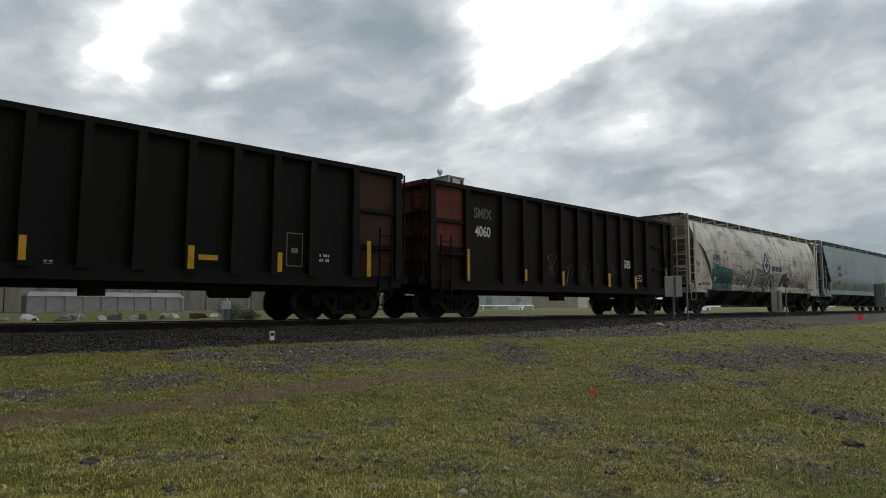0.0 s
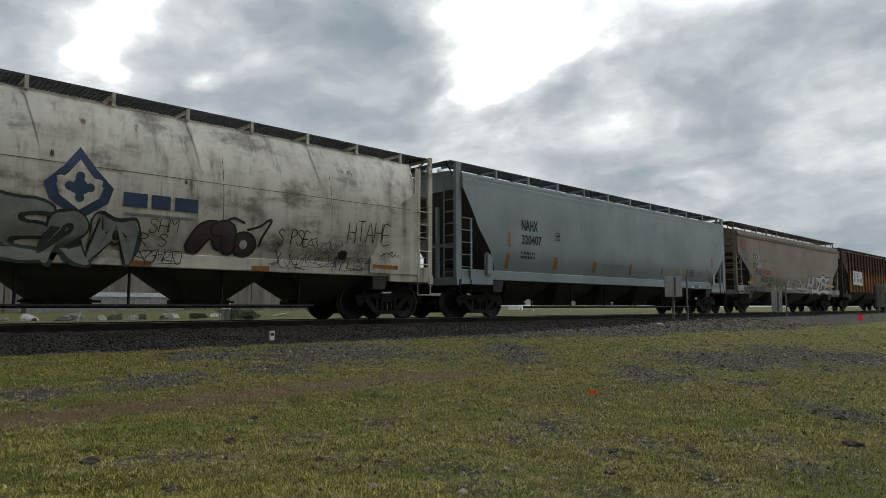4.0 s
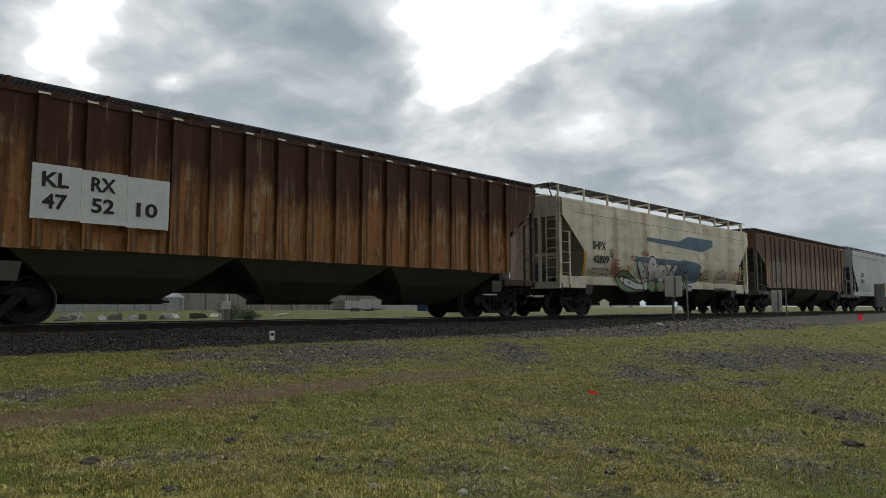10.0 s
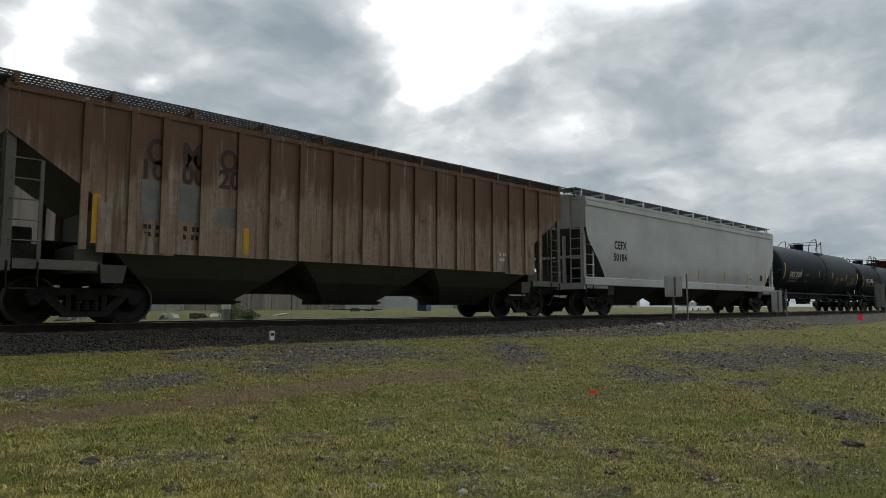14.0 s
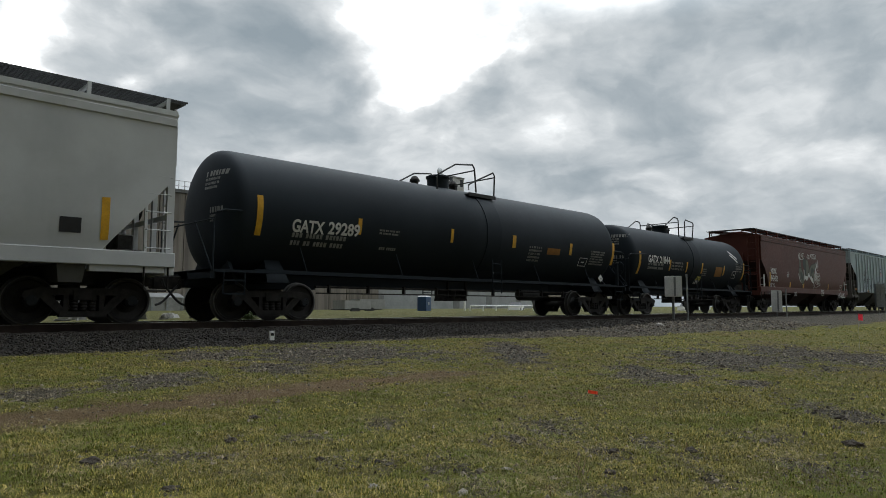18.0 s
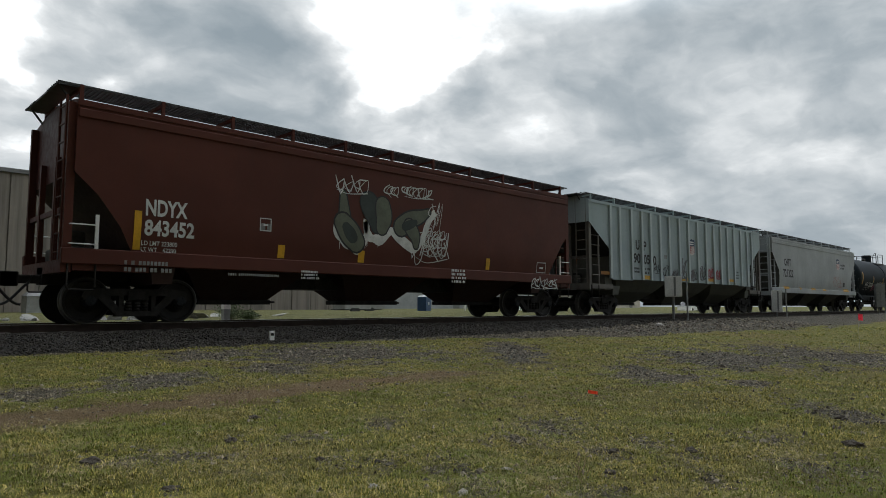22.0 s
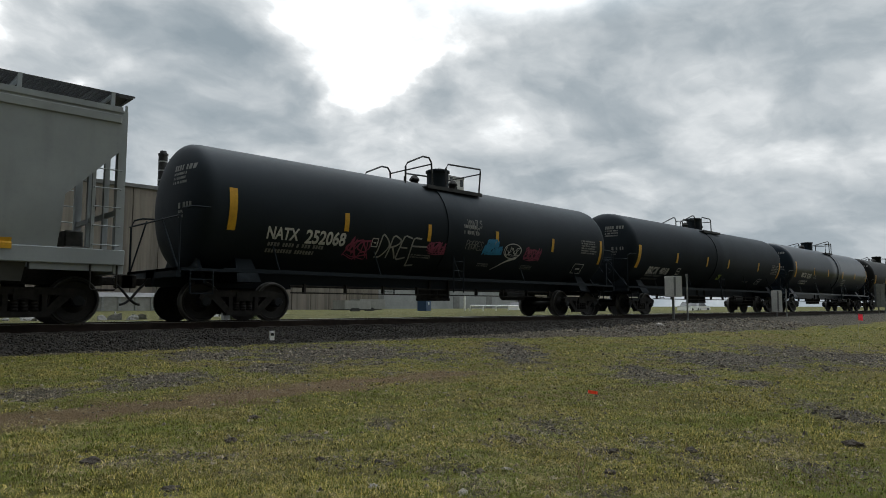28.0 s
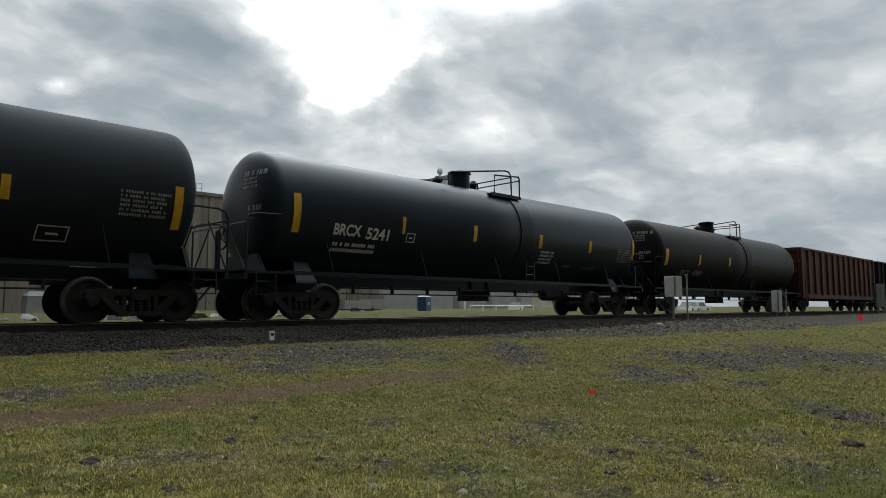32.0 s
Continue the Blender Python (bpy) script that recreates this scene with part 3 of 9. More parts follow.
def ribbon(bm, line, side, lift, half, across=1):
    """A flat band along a line on the side with round ends; half: its half width from start to end, 0 to 1."""
    m = len(line)
    dirs = []
    for i in range(m):
        d = line[min(i + 1, m - 1)] - line[max(i - 1, 0)]
        dirs.append(d.normalized() if d.length > 1e-6 else Vector((1, 0, 0)))
    rows = [(p, d, half(i / max(1, m - 1))) for i, (p, d) in enumerate(zip(line, dirs))]
    for end, sign in ((rows[0], -1), (rows[-1], 1)):
        caps = []
        for k in (0.5, 0.85, 0.99):
            caps.append((end[0] + end[1] * sign * end[2] * k, end[1], end[2] * math.sqrt(1 - k * k)))
        rows = rows + caps if sign > 0 else caps[::-1] + rows
    last = None
    for p, d, w in rows:
        n = Vector((-d.z, 0, d.x)) * w
        row = []
        for j in range(across + 1):
            c = p + n * (1 - 2 * j / across)
            row.append(bm.verts.new((c.x, -(side(c.z) + lift), c.z)))
        if last:
            for j in range(across):
                bm.faces.new((last[j], last[j + 1], row[j + 1], row[j]))
        last = row


# sprayed strokes on a grid 4 wide and 6 high: x and height of each point, strokes parted by commas
LETTERS = {"A": "00 26 40,12 32", "C": "45 36 16 05 01 10 30 41", "D": "00 06 26 44 42 20 00", "E": "46 06 00 40,03 33", "F": "46 06 00,03 33",
           "G": "45 26 05 01 20 41 43 23", "H": "06 00,46 40,03 43", "L": "06 00 40", "M": "00 06 23 46 40", "O": "26 05 01 20 41 45 26",
           "P": "00 06 36 45 34 03", "R": "00 06 36 45 34 03,13 40", "S": "45 36 16 05 14 33 42 30 10 01", "T": "20 26,06 46", "X": "00 46,06 40"}
SQUIGGLES = ("05 26 31 00 42 45", "01 13 46 41 20 05 36", "06 02 20 42 46,23 50", "00 15 36 23 01 40", "25 04 02 31 44 35 12 40", "06 30 45 12 41", "00 26 21 46 40,03 34", "46 15 03 32 40 01,16 50")


def hand(car, mat, side, x0, x1, z0, z1, words, thick=0.03, lift=0.013, seed=1, lean=0.12, name="graffiti", label=""):
    """Words sprayed by hand, stroke by stroke."""
    rng = random.Random(seed)
    bm = bmesh.new()
    w, h = (x1 - x0) / max(1, len(words)), z1 - z0
    for i, ch in enumerate(words):
        rise = rng.uniform(-0.08, 0.08) * h
        for stroke in (LETTERS[ch].split(",") if ch in LETTERS else ()):
            pts = []
            for q in stroke.split():
                u, v = int(q[0]) / 4 + rng.uniform(-0.05, 0.05), int(q[1]) / 6 + rng.uniform(-0.03, 0.03)
                pts.append((x0 + w * (i + 0.06 + 0.80 * u) + lean * v * h, z0 + h * v + rise))
            ribbon(bm, curve(pts, 3), side, lift + 0.0003 * (i % 3), lambda k: thick * 0.5)
    return tagged(part(name, bm, mat, car, label), kind="stuff")


def scrawl(car, mat, side, x, z, w, h, loops, seed, thick=0.035, lift=0.010, name="graffiti", label=""):
    """A sprayed tag that nobody could read: a row of angular loops, underlined by a flourish."""
    rng = random.Random(seed)
    bm = bmesh.new()
    n = max(2, round(w / (0.62 * h)), round(loops * 0.7))
    step = w / n
    for k in range(n):
        grow = rng.uniform(0.75, 1.1)
        rise = rng.uniform(-0.1, 0.1) * h
        for stroke in rng.choice(SQUIGGLES).split(","):
            pts = []
            for q in stroke.split():
                u, v = int(q[0]) / 4 * 1.15 + rng.uniform(-0.1, 0.1), (int(q[1]) / 6 - 0.5) * grow + 0.5 + rng.uniform(-0.06, 0.06)
                pts.append((x + step * (k - 0.05 + u) + 0.15 * h * (v - 0.5), z + h * v + rise))
            ribbon(bm, curve(pts, 4), side, lift + 0.0004 * (k % 4), lambda a: thick * (0.42 + 0.16 * math.sin(5 * a + k)))
    if n > 2:
        a = rng.uniform(0.0, 0.12)
        ribbon(bm, curve([(x + w * 0.05, z + a * h), (x + w * 0.4, z - 0.06 * h), (x + w * 1.02, z + 0.10 * h)], 5), side, lift + 0.002, lambda k: thick * (0.15 + 0.3 * k))
    return tagged(part(name, bm, mat, car, label), kind="stuff")


def fat(car, side, pts, r0, r1, fill, lift=0.009, edge=0.05, name="graffiti"):
    """A thick sprayed stroke with a black outline."""
    line = curve(pts, 6)
    for mat, grow, up in ((M["black_mark"], edge, 0.0), (fill, 0.0, 0.0012)):
        bm = bmesh.new()
        ribbon(bm, line, side, lift + up, lambda k: (r0 + (r1 - r0) * k) * (0.82 + 0.18 * math.sin(math.pi * k)) + grow, 6)
        part(name, bm, mat, car)


def blob(car, mat, side, x, z, w, h, seed, lift=0.006, lobes=5, rough=0.22, name="graffiti", label=""):
    """A sprayed patch of colour with a wavy outline."""
    rng = random.Random(seed)
    ph = [rng.uniform(0, 6.28) for _ in range(4)]
    bm = bmesh.new()
    n, rings = 40, 5
    last = None
    for j in range(rings + 1):
        row = []
        for i in range(n):
            a = 2 * math.pi * i / n
            k = 1 + rough * (math.sin(lobes * a + ph[0]) * 0.6 + math.sin((lobes + 3) * a + ph[1]) * 0.4)
            e = (abs(math.cos(a)) ** 4 + abs(math.sin(a)) ** 4) ** -0.25
            px, pz = x + w / 2 + math.cos(a) * w / 2 * k * e * j / rings, z + h / 2 + math.sin(a) * h / 2 * k * e * j / rings
            row.append(bm.verts.new((px, -(side(pz) + lift), pz)))
            if j == 0:
                break
        if j == 1:
            for i in range(n):
                bm.faces.new((last[0], row[i], row[(i + 1) % n]))
        elif j > 1:
            for i in range(n):
                bm.faces.new((last[i], row[i], row[(i + 1) % n], last[(i + 1) % n]))
        last = row
    return part(name, bm, mat, car, label)


# ---------- covered hopper cars ----------
def flow_side(z):
    """Half width of a hopper with bulging sides."""
    y = 1.58 - 0.035 * max(0.0, z - 3.0) ** 2
    if z < 2.3:
        y -= 0.20 * ((2.3 - z) / 0.9) ** 2
    return y


def bulge_side(z):
    """Half width of a hopper whose sides curve in strongly towards the roof."""
    y = 1.60 - 0.15 * max(0.0, z - 2.6) ** 2
    if z < 2.3:
        y -= 0.20 * ((2.3 - z) / 0.9) ** 2
    return y


def full_side(z):
    """Half width of a hopper with nearly flat sides, drawn in at the sill."""
    y = 1.56
    if z < 2.2:
        y -= 0.10 * ((2.2 - z) / 0.9) ** 2
    return y


def flat_side(z):
    return 1.50


def hopper(spec):
    a, b = spec["span"]
    half = (b - a) / 2
    mid = (a + b) / 2
    car = tagged(empty("covered_hopper_car", pose(mid + travel(0), TRACK_Y, 0)), spec["label"], "hopper car", "cars of the freight train")
    side, eave, floor_z = spec["side"], spec.get("eave", 4.3), spec.get("floor", 1.42)
    pm, dark = spec["paint"], spec.get("lower", spec["paint"])
    top_z, run = spec.get("end_top", 3.5), spec.get("run", 2.9)
    inset = spec.get("inset", 0.0)
    hb = half - inset
    # body: cross sections along x, cut off by the slope sheets at the ends
    cut = spec.get("cut") or [(inset, top_z), (inset + run, floor_z)]
    st = [-half + cut[0][0]]
    for (d0, _), (d1, _) in zip(cut, cut[1:]):
        st += [-half + d0 + (d1 - d0) * k / 3 for k in (1, 2, 3)]
    hb = -st[0]
    cut_r = spec.get("cut_r", cut)
    rt = [half - cut_r[0][0]]
    for (d0, _), (d1, _) in zip(cut_r, cut_r[1:]):
        rt += [half - d0 - (d1 - d0) * k / 3 for k in (1, 2, 3)]
    st = st + [0.0] + rt[::-1]
    bm = bmesh.new()
    rings = []
    for x in st:
        ends = cut if x < 0 else cut_r
        zb = max(floor_z, float(np.interp(half - abs(x), [q[0] for q in ends], [q[1] for q in ends])))
        ring = []
        m = 9
        for i in range(m + 1):
            z = zb + (eave - zb) * i / m
            ring.append((-side(z), z))
        e = side(eave)
        rise = spec.get("rise", 0.16)
        for i in range(1, 8):
            y = -e + 2 * e * i / 8
            ring.append((y, eave + rise * (1 - (y / e) ** 2)))
        ring += [(-y, z) for y, z in reversed(ring[:m + 1])]
        rings.append([bm.verts.new((x, y, z)) for y, z in ring])
    for u, w in zip(rings, rings[1:]):
        n = len(u)
        for i in range(n):
            # the bottom quad of each ring takes the darker slope colour
            bm.faces.new((u[i], w[i], w[(i + 1) % n], u[(i + 1) % n])).material_index = 1 if i == n - 1 else 0
    bm.faces.new(rings[0])
    bm.faces.new(rings[-1][::-1])
    bmesh.ops.recalc_face_normals(bm, faces=bm.faces[:])
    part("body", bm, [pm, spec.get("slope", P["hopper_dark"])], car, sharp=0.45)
    # roof lip
    bm = bmesh.new()
    for s in (-1, 1):
        y = s * (side(eave) + 0.02)
        zl = spec.get("lip_z", eave - 0.12)
        box(bm, -hb - 0.01, hb + 0.01, min(y, y - s * 0.09), max(y, y - s * 0.09), zl, zl + 0.05)
    part("roof_lip", bm, spec.get("lip", pm), car)
    if side is full_side or spec.get("band"):
        for s in (-1, 1):
            bm = bmesh.new()
            y = s * (side(eave) + 0.028)
            z0 = eave - 0.34
            box(bm, -hb + 0.02, hb - 0.02, min(y, y - s * 0.05), max(y, y - s * 0.05), z0, z0 + 0.17)
            bmesh.ops.bevel(bm, geom=bm.edges[:], offset=0.012, segments=1, affect="EDGES")
            part("side_band", bm, spec.get("lip", pm), car)
    # ribs
    if spec.get("ribs"):
        x0, x1 = -hb + spec.get("rib_from", 1.65), hb - spec.get("rib_from", 1.65)
        n = spec["ribs"]
        at = spec.get("ribs_at") or [x0 + (x1 - x0) * i / (n - 1) for i in range(n)]
        w = 0.066 if spec.get("ribs_at") else 0.09
        first = None
        for x in at:
            if first is None:
                rb = bmesh.new()
                yr = -1.5 - spec.get("rib_depth", 0.085)
                frustum(rb, (-w, w, yr, -1.49, floor_z), (-w, w, yr, -1.49, eave - 0.10))
                first = part("rib", rb, spec.get("rib_paint", pm), car)
                first.matrix_basis = pose(x, 0, 0)
                share("rib", first, car, pose(x, 0, 0, 0, 0, 180))
            else:
                share("rib", first, car, pose(x, 0, 0))
                share("rib", first, car, pose(x, 0, 0, 0, 0, 180))
        if spec.get("rib_caps"):
            cap = None
            for x in at:
                if cap is None:
                    rb = bmesh.new()
                    frustum(rb, (-0.10, 0.10, -1.60, -1.48, eave - 0.10), (-0.10, 0.10, -1.56, -1.48, eave - 0.05))
                    cap = part("rib_cap", rb, P["cream_dark"], car)
                    cap.matrix_basis = pose(x, 0, 0)
                else:
                    share("rib_cap", cap, car, pose(x, 0, 0))
        # skirt plates between slope sheet and floor
        for sx in (-1, 1):
            k = 1.55 / run
            zc = top_z + (floor_z - top_z) * k
            for s in (-1, 1):
                bm = bmesh.new()
                y = s * side(2)
                pts = [(sx * (hb - 1.55), floor_z - 0.04), (sx * (hb - run - 0.05), floor_z - 0.04), (sx * (hb - 1.55), zc + 0.03)]
                prism(bm, pts, y - 0.02, y + 0.02)
                part("skirt_plate", bm, pm, car)
    # side sill
    if spec.get("sill", True):
        for s in (-1, 1):
            bm = bmesh.new()
            y = s * (side(floor_z) + 0.05)
            box(bm, -half, half, min(y, y - s * 0.14), max(y, y - s * 0.14), floor_z - 0.28, floor_z + 0.02)
            bmesh.ops.bevel(bm, geom=bm.edges[:], offset=0.015, segments=1, affect="EDGES")
            part("side_sill", bm, spec.get("sill_paint", pm), car)
    # outlet hoppers
    bays = spec["bays"]
    ribbed = bool(spec.get("ribs"))
    inner = half - spec.get("inset", 0.0) - run * 0.82
    if bays == 3:
        inner = half - (1.85 if ribbed else 1.95)
    inner = spec.get("inner", inner)
    bw = 2 * inner / bays
    for i in range(bays):
        c = -inner + bw * (i + 0.5)
        bm = bmesh.new()
        lip, zk = side(floor_z) - 0.05, spec.get("knee", 0.96 if bays == 4 else 0.94 if ribbed else 1.05)
        w0, w1 = spec.get("outlet", 0.13 if bays == 4 else 0.20), 0.497
        wk = spec.get("waist", 0.34 if bays == 4 else 0.35 if ribbed else 0.34)
        yk = lip * (0.6 if bays == 4 else 0.72)
        frustum(bm, (c - bw * w0, c + bw * w0, -0.38, 0.38, 0.46), (c - bw * wk, c + bw * wk, -yk, yk, zk))
        frustum(bm, (c - bw * wk, c + bw * wk, -yk, yk, zk), (c - bw * w1, c + bw * w1, -lip, lip, floor_z + 0.01))
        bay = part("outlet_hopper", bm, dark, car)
        bm = bmesh.new()
        box(bm, c - bw * w0 - 0.1, c + bw * w0 + 0.1, -0.46, 0.46, 0.39, 0.50)
        tube(bm, [(c - bw * w0 - 0.3, -0.3, 0.45), (c + bw * w0 + 0.3, -0.3, 0.45)], 0.03, 6)
        part("gate", bm, M["steel_dark"], bay)
    tunnel = spec.get("tunnel", 0.66 if ribbed else 0.0)
    if tunnel:
        bm = bmesh.new()
        box(bm, -inner * 0.92, inner * 0.92, -0.5, 0.5, tunnel, floor_z - 0.05)
        part("centre_box", bm, M["steel_dark"], car)
    if spec.get("pipe"):
        zp = spec["pipe"]
        bm = bmesh.new()
        tube(bm, [(-hb + 3.2, -1.25, zp), (hb - 3.2, -1.25, zp)], 0.045, 6)
        for i in range(6):
            x = -hb + 3.6 + i * (2 * hb - 7.2) / 5
            tube(bm, [(x, -1.25, zp), (x, -1.25, floor_z - 0.1)], 0.03, 5)
        part("train_line_pipe", bm, M["steel_dark"], car)
    # centre sill, end sills, platforms
    for s in (-1, 1):
        bm = bmesh.new()
        box(bm, min(s * half, s * (half - run - 1.0)), max(s * half, s * (half - run - 1.0)), -0.22, 0.22, 0.78, 1.12)
        part("centre_sill", bm, M["steel_dark"], car)
        bm = bmesh.new()
        box(bm, min(s * half, s * (half - 0.18)), max(s * half, s * (half - 0.18)), -1.48, 1.48, 0.98, 1.22)
        box(bm, min(s * (half - 0.2), s * (half - 1.6)), max(s * (half - 0.2), s * (half - 1.6)), -1.48, -1.30, 1.02, 1.20)
        box(bm, min(s * (half - 0.2), s * (half - 1.6)), max(s * (half - 0.2), s * (half - 1.6)), 1.30, 1.48, 1.02, 1.20)
        box(bm, min(s * (half - 0.2), s * (half - 1.0)), max(s * (half - 0.2), s * (half - 1.0)), -1.3, 1.3, 1.16, 1.20)
        part("end_platform", bm, spec.get("sill_paint", pm), car)
        bm = bmesh.new()
        xb = s * (half - 1.9)
        frustum(bm, (xb - 0.2, xb + 0.2, -1.4, 1.4, 0.80), (xb - 0.25, xb + 0.25, -1.45, 1.45, 1.15))
        part("body_bolster", bm, dark, car)
        # end posts
        for y in (-1.42, -0.55, 0.55, 1.42):
            bm = bmesh.new()
            w = spec.get("post_w", 0.075) if abs(y) > 1 else 0.05
            xe = s * (half - 0.10)
            box(bm, xe - w, xe + w, y - 0.05, y + 0.05, 1.2, spec.get("post_top", eave - 0.05) if abs(y) > 1 else top_z + 0.3)
            part("end_post", bm, spec.get("post_paint", pm), car)
        bm = bmesh.new()
        for z in spec.get("beams", (2.2,)):
            xe = s * (half - 0.10)
            box(bm, xe - 0.03, xe + 0.03, -1.42, 1.42, z - 0.05, z + 0.05)
        part("end_beam", bm, spec.get("post_paint", pm), car)
        if spec.get("shear_plate"):
            pts = [(s * (half - d), z) for d, z in ((0.52, 1.22), (2.30, 1.22), (2.24, 1.72), (1.94, 2.45), (1.45, 3.0), (0.74, 3.5), (0.70, 4.22), (0.52, 4.22))]
            for y in (-1.49, 1.49):
                bm = bmesh.new()
                prism(bm, pts if s < 0 else pts[::-1], y - 0.02, y + 0.02)
                part("shear_plate", bm, pm, car)
        if s > 0 and spec.get("closed_end"):
            bm = bmesh.new()
            pts = [(half - 1.2, 1.12), (half - 0.04, 1.12), (half - 0.04, 3.4), (half - 0.15, 3.4), (half - 1.2, 2.55)]
            prism(bm, pts[::-1], -1.40, -1.37)
            part("end_side_sheet", bm, spec["closed_end"], car)
        for z in spec.get("end_ribs", ()):
            d = float(np.interp(-z, [-q[1] for q in cut], [q[0] for q in cut]))
            x0, x1 = sorted((s * (half - d - 0.02), s * (half - d + 0.13)))
            bm = bmesh.new()
            box(bm, x0, x1, -1.42, 1.42, z - 0.045, z + 0.045)
            part("end_rib", bm, pm, car)
        if spec.get("shear_plate"):
            for y in (-1.42, -0.5, 0.5, 1.42):
                bm = bmesh.new()
                xe = s * (half - 0.08)
                box(bm, xe - 0.05, xe + 0.05, y - 0.045, y + 0.045, eave - 0.05, 4.62)
                part("tall_post", bm, pm, car)
            for z in (2.0, 2.75, 3.5, 4.55):
                bm = bmesh.new()
                xe = s * (half - 0.08)
                box(bm, xe - 0.03, xe + 0.03, -1.42, 1.42, z - 0.035, z + 0.035)
                part("cross_bar", bm, pm, car)
        if spec.get("housing"):
            bm = bmesh.new()
            x = s * (half - 1.42)
            box(bm, x - 0.17, x + 0.17, -1.53, -1.38, 1.30, 2.02)
            bmesh.ops.bevel(bm, geom=bm.edges[:], offset=0.05, segments=2, affect="EDGES")
            part("gear_housing", bm, pm, car)
        if ribbed:
            # cross web under the slope sheet
            bm = bmesh.new()
            x = s * (half - 1.72)
            box(bm, min(x, x + s * 0.5), max(x, x + s * 0.5), -1.36, 1.36, 0.98, 1.5)
            box(bm, x - 0.025, x + 0.025, -1.40, 1.40, 1.5, top_z + (floor_z - top_z) * 1.70 / run - 0.02)
            part("cross_web", bm, dark, car)
        # side rungs between the corner post and an inner stile, with a stirrup below
        top_r = spec.get("ladder_top", 3.0)
        xi, xo = s * (half - 0.60), s * (half - 0.12)
        for y in (-1.49, 1.49):
            bm = bmesh.new()
            box(bm, xi - 0.03, xi + 0.03, y - 0.025, y + 0.025, 1.2, top_r)
            part("ladder_stile", bm, spec.get("ladder_paint", spec.get("post_paint", pm)), car)
            for k in range(5):
                z = 1.52 + 0.37 * k
                if z > top_r + 0.02:
                    break
                bm = bmesh.new()
                tube(bm, [(xi, y, z), (xi, y * 1.04, z), (xo, y * 1.04, z), (xo, y, z)], 0.014, 5)
                part("rung", bm, spec.get("ladder_paint", spec.get("post_paint", pm)), car)
            bm = bmesh.new()
            tube(bm, [(xi, y, 1.15), (xi, y, 0.70), (xi + s * 0.03, y, 0.66), (xo - s * 0.03, y, 0.66), (xo, y, 0.70), (xo, y, 1.15)], 0.020, 5)
            part("stirrup", bm, spec.get("step_paint", M["steel_dark"]), car)
        ladder(car, spec.get("post_paint", pm), ((s * (half - 0.02), -1.35, 1.2), (s * (half - 0.02), -1.35, eave + 0.1)), 0.45, "y", 9)
        add_truck(car, s * (half - spec.get("truck", 1.55)))
        coupler(car, s * half, s)
    # brake gear on the end platforms
    for s in (-1, 1):
        bm = bmesh.new()
        x0, x1 = sorted((s * (half - 0.30), s * (half - 0.85)))
        box(bm, x0, x1, -0.55, 0.95, 1.2, 1.55)
        box(bm, x0 + 0.1, x1 - 0.1, -0.25, 0.45, 1.55, 1.9)
        bmesh.ops.bevel(bm, geom=bm.edges[:], offset=0.03, segments=1, affect="EDGES")
        part("brake_gear", bm, M["gear_grey"], car)
    # brake wheel and reservoir at one end
    bm = bmesh.new()
    lathe(bm, [(half - 0.02, 0.28), (half + 0.02, 0.28), (half + 0.02, 0.23), (half - 0.02, 0.23)], 20, "x", (0, 0.75, 2.6))
    tube(bm, [(half, 0.75, 1.2), (half, 0.75, 2.6)], 0.025, 6)
    part("hand_brake", bm, M["steel_dark"], car)
    bm = bmesh.new()
    lathe(bm, [(-0.55, 0.05), (-0.5, 0.2), (0.5, 0.2), (0.55, 0.05)], 14, "x", (-half + 1.5, 0.2, 1.5))
    part("air_reservoir", bm, M["steel_dark"], car)
    # running board: gratings on brackets along the roof
    rb = spec.get("board", 4.74)
    yb = spec.get("board_y", (-1.30, -0.50))
    bx = max(hb, half - 0.15)
    for s in (1, -1):
        y0, y1 = (yb if s > 0 else (-yb[1], -yb[0]))
        bm = bmesh.new()
        for k in range(8):
            y = y0 + (y1 - y0) * k / 7
            box(bm, -bx - 0.3, bx + 0.3, y - 0.010, y + 0.010, rb - 0.035, rb)
        nx = int(2 * bx / 0.085)
        for i in range(nx + 1):
            x = -bx + i * 2 * bx / nx
            box(bm, x - 0.007, x + 0.007, y0, y1, rb - 0.034, rb - 0.004)
        part("running_board", bm, M["grating"], car)
        nb = round(2 * hb / 1.62) + 1
        for x in spec.get("brackets_at") or [-hb + 0.12 + i * (2 * hb - 0.24) / (nb - 1) for i in range(nb)]:
            bm = bmesh.new()
            yo = y0 if s > 0 else y1
            box(bm, x - 0.035, x + 0.035, yo - 0.03, yo + 0.03, eave - 0.02, rb)
            box(bm, x - 0.03, x + 0.03, y0, y1, rb - 0.10, rb - 0.04)
            part("bracket", bm, spec.get("bracket_paint", pm), car)
    bm = bmesh.new()
    box(bm, -hb + 0.5, hb - 0.5, -0.42, 0.42, eave + 0.1, eave + 0.30)
    bmesh.ops.bevel(bm, geom=bm.edges[:], offset=0.04, segments=2, affect="EDGES")
    part("hatch_trough", bm, spec.get("lip", pm), car)
    for s in (-1, 1):
        bm = bmesh.new()
        x = s * (bx - 0.1)
        box(bm, min(x, x + s * 0.38), max(x, x + s * 0.38), -1.2, 1.2, rb - 0.04, rb)
        tube(bm, [(x + s * 0.02, -1.1, eave - 0.05), (x + s * 0.34, -1.1, rb)], 0.025, 5)
        tube(bm, [(x + s * 0.02, 1.1, eave - 0.05), (x + s * 0.34, 1.1, rb)], 0.025, 5)
        part("end_walkway", bm, M["grating"], car)
    return car


# ---------- tank cars ----------
TANK_R, TANK_Z = 1.50, 2.80


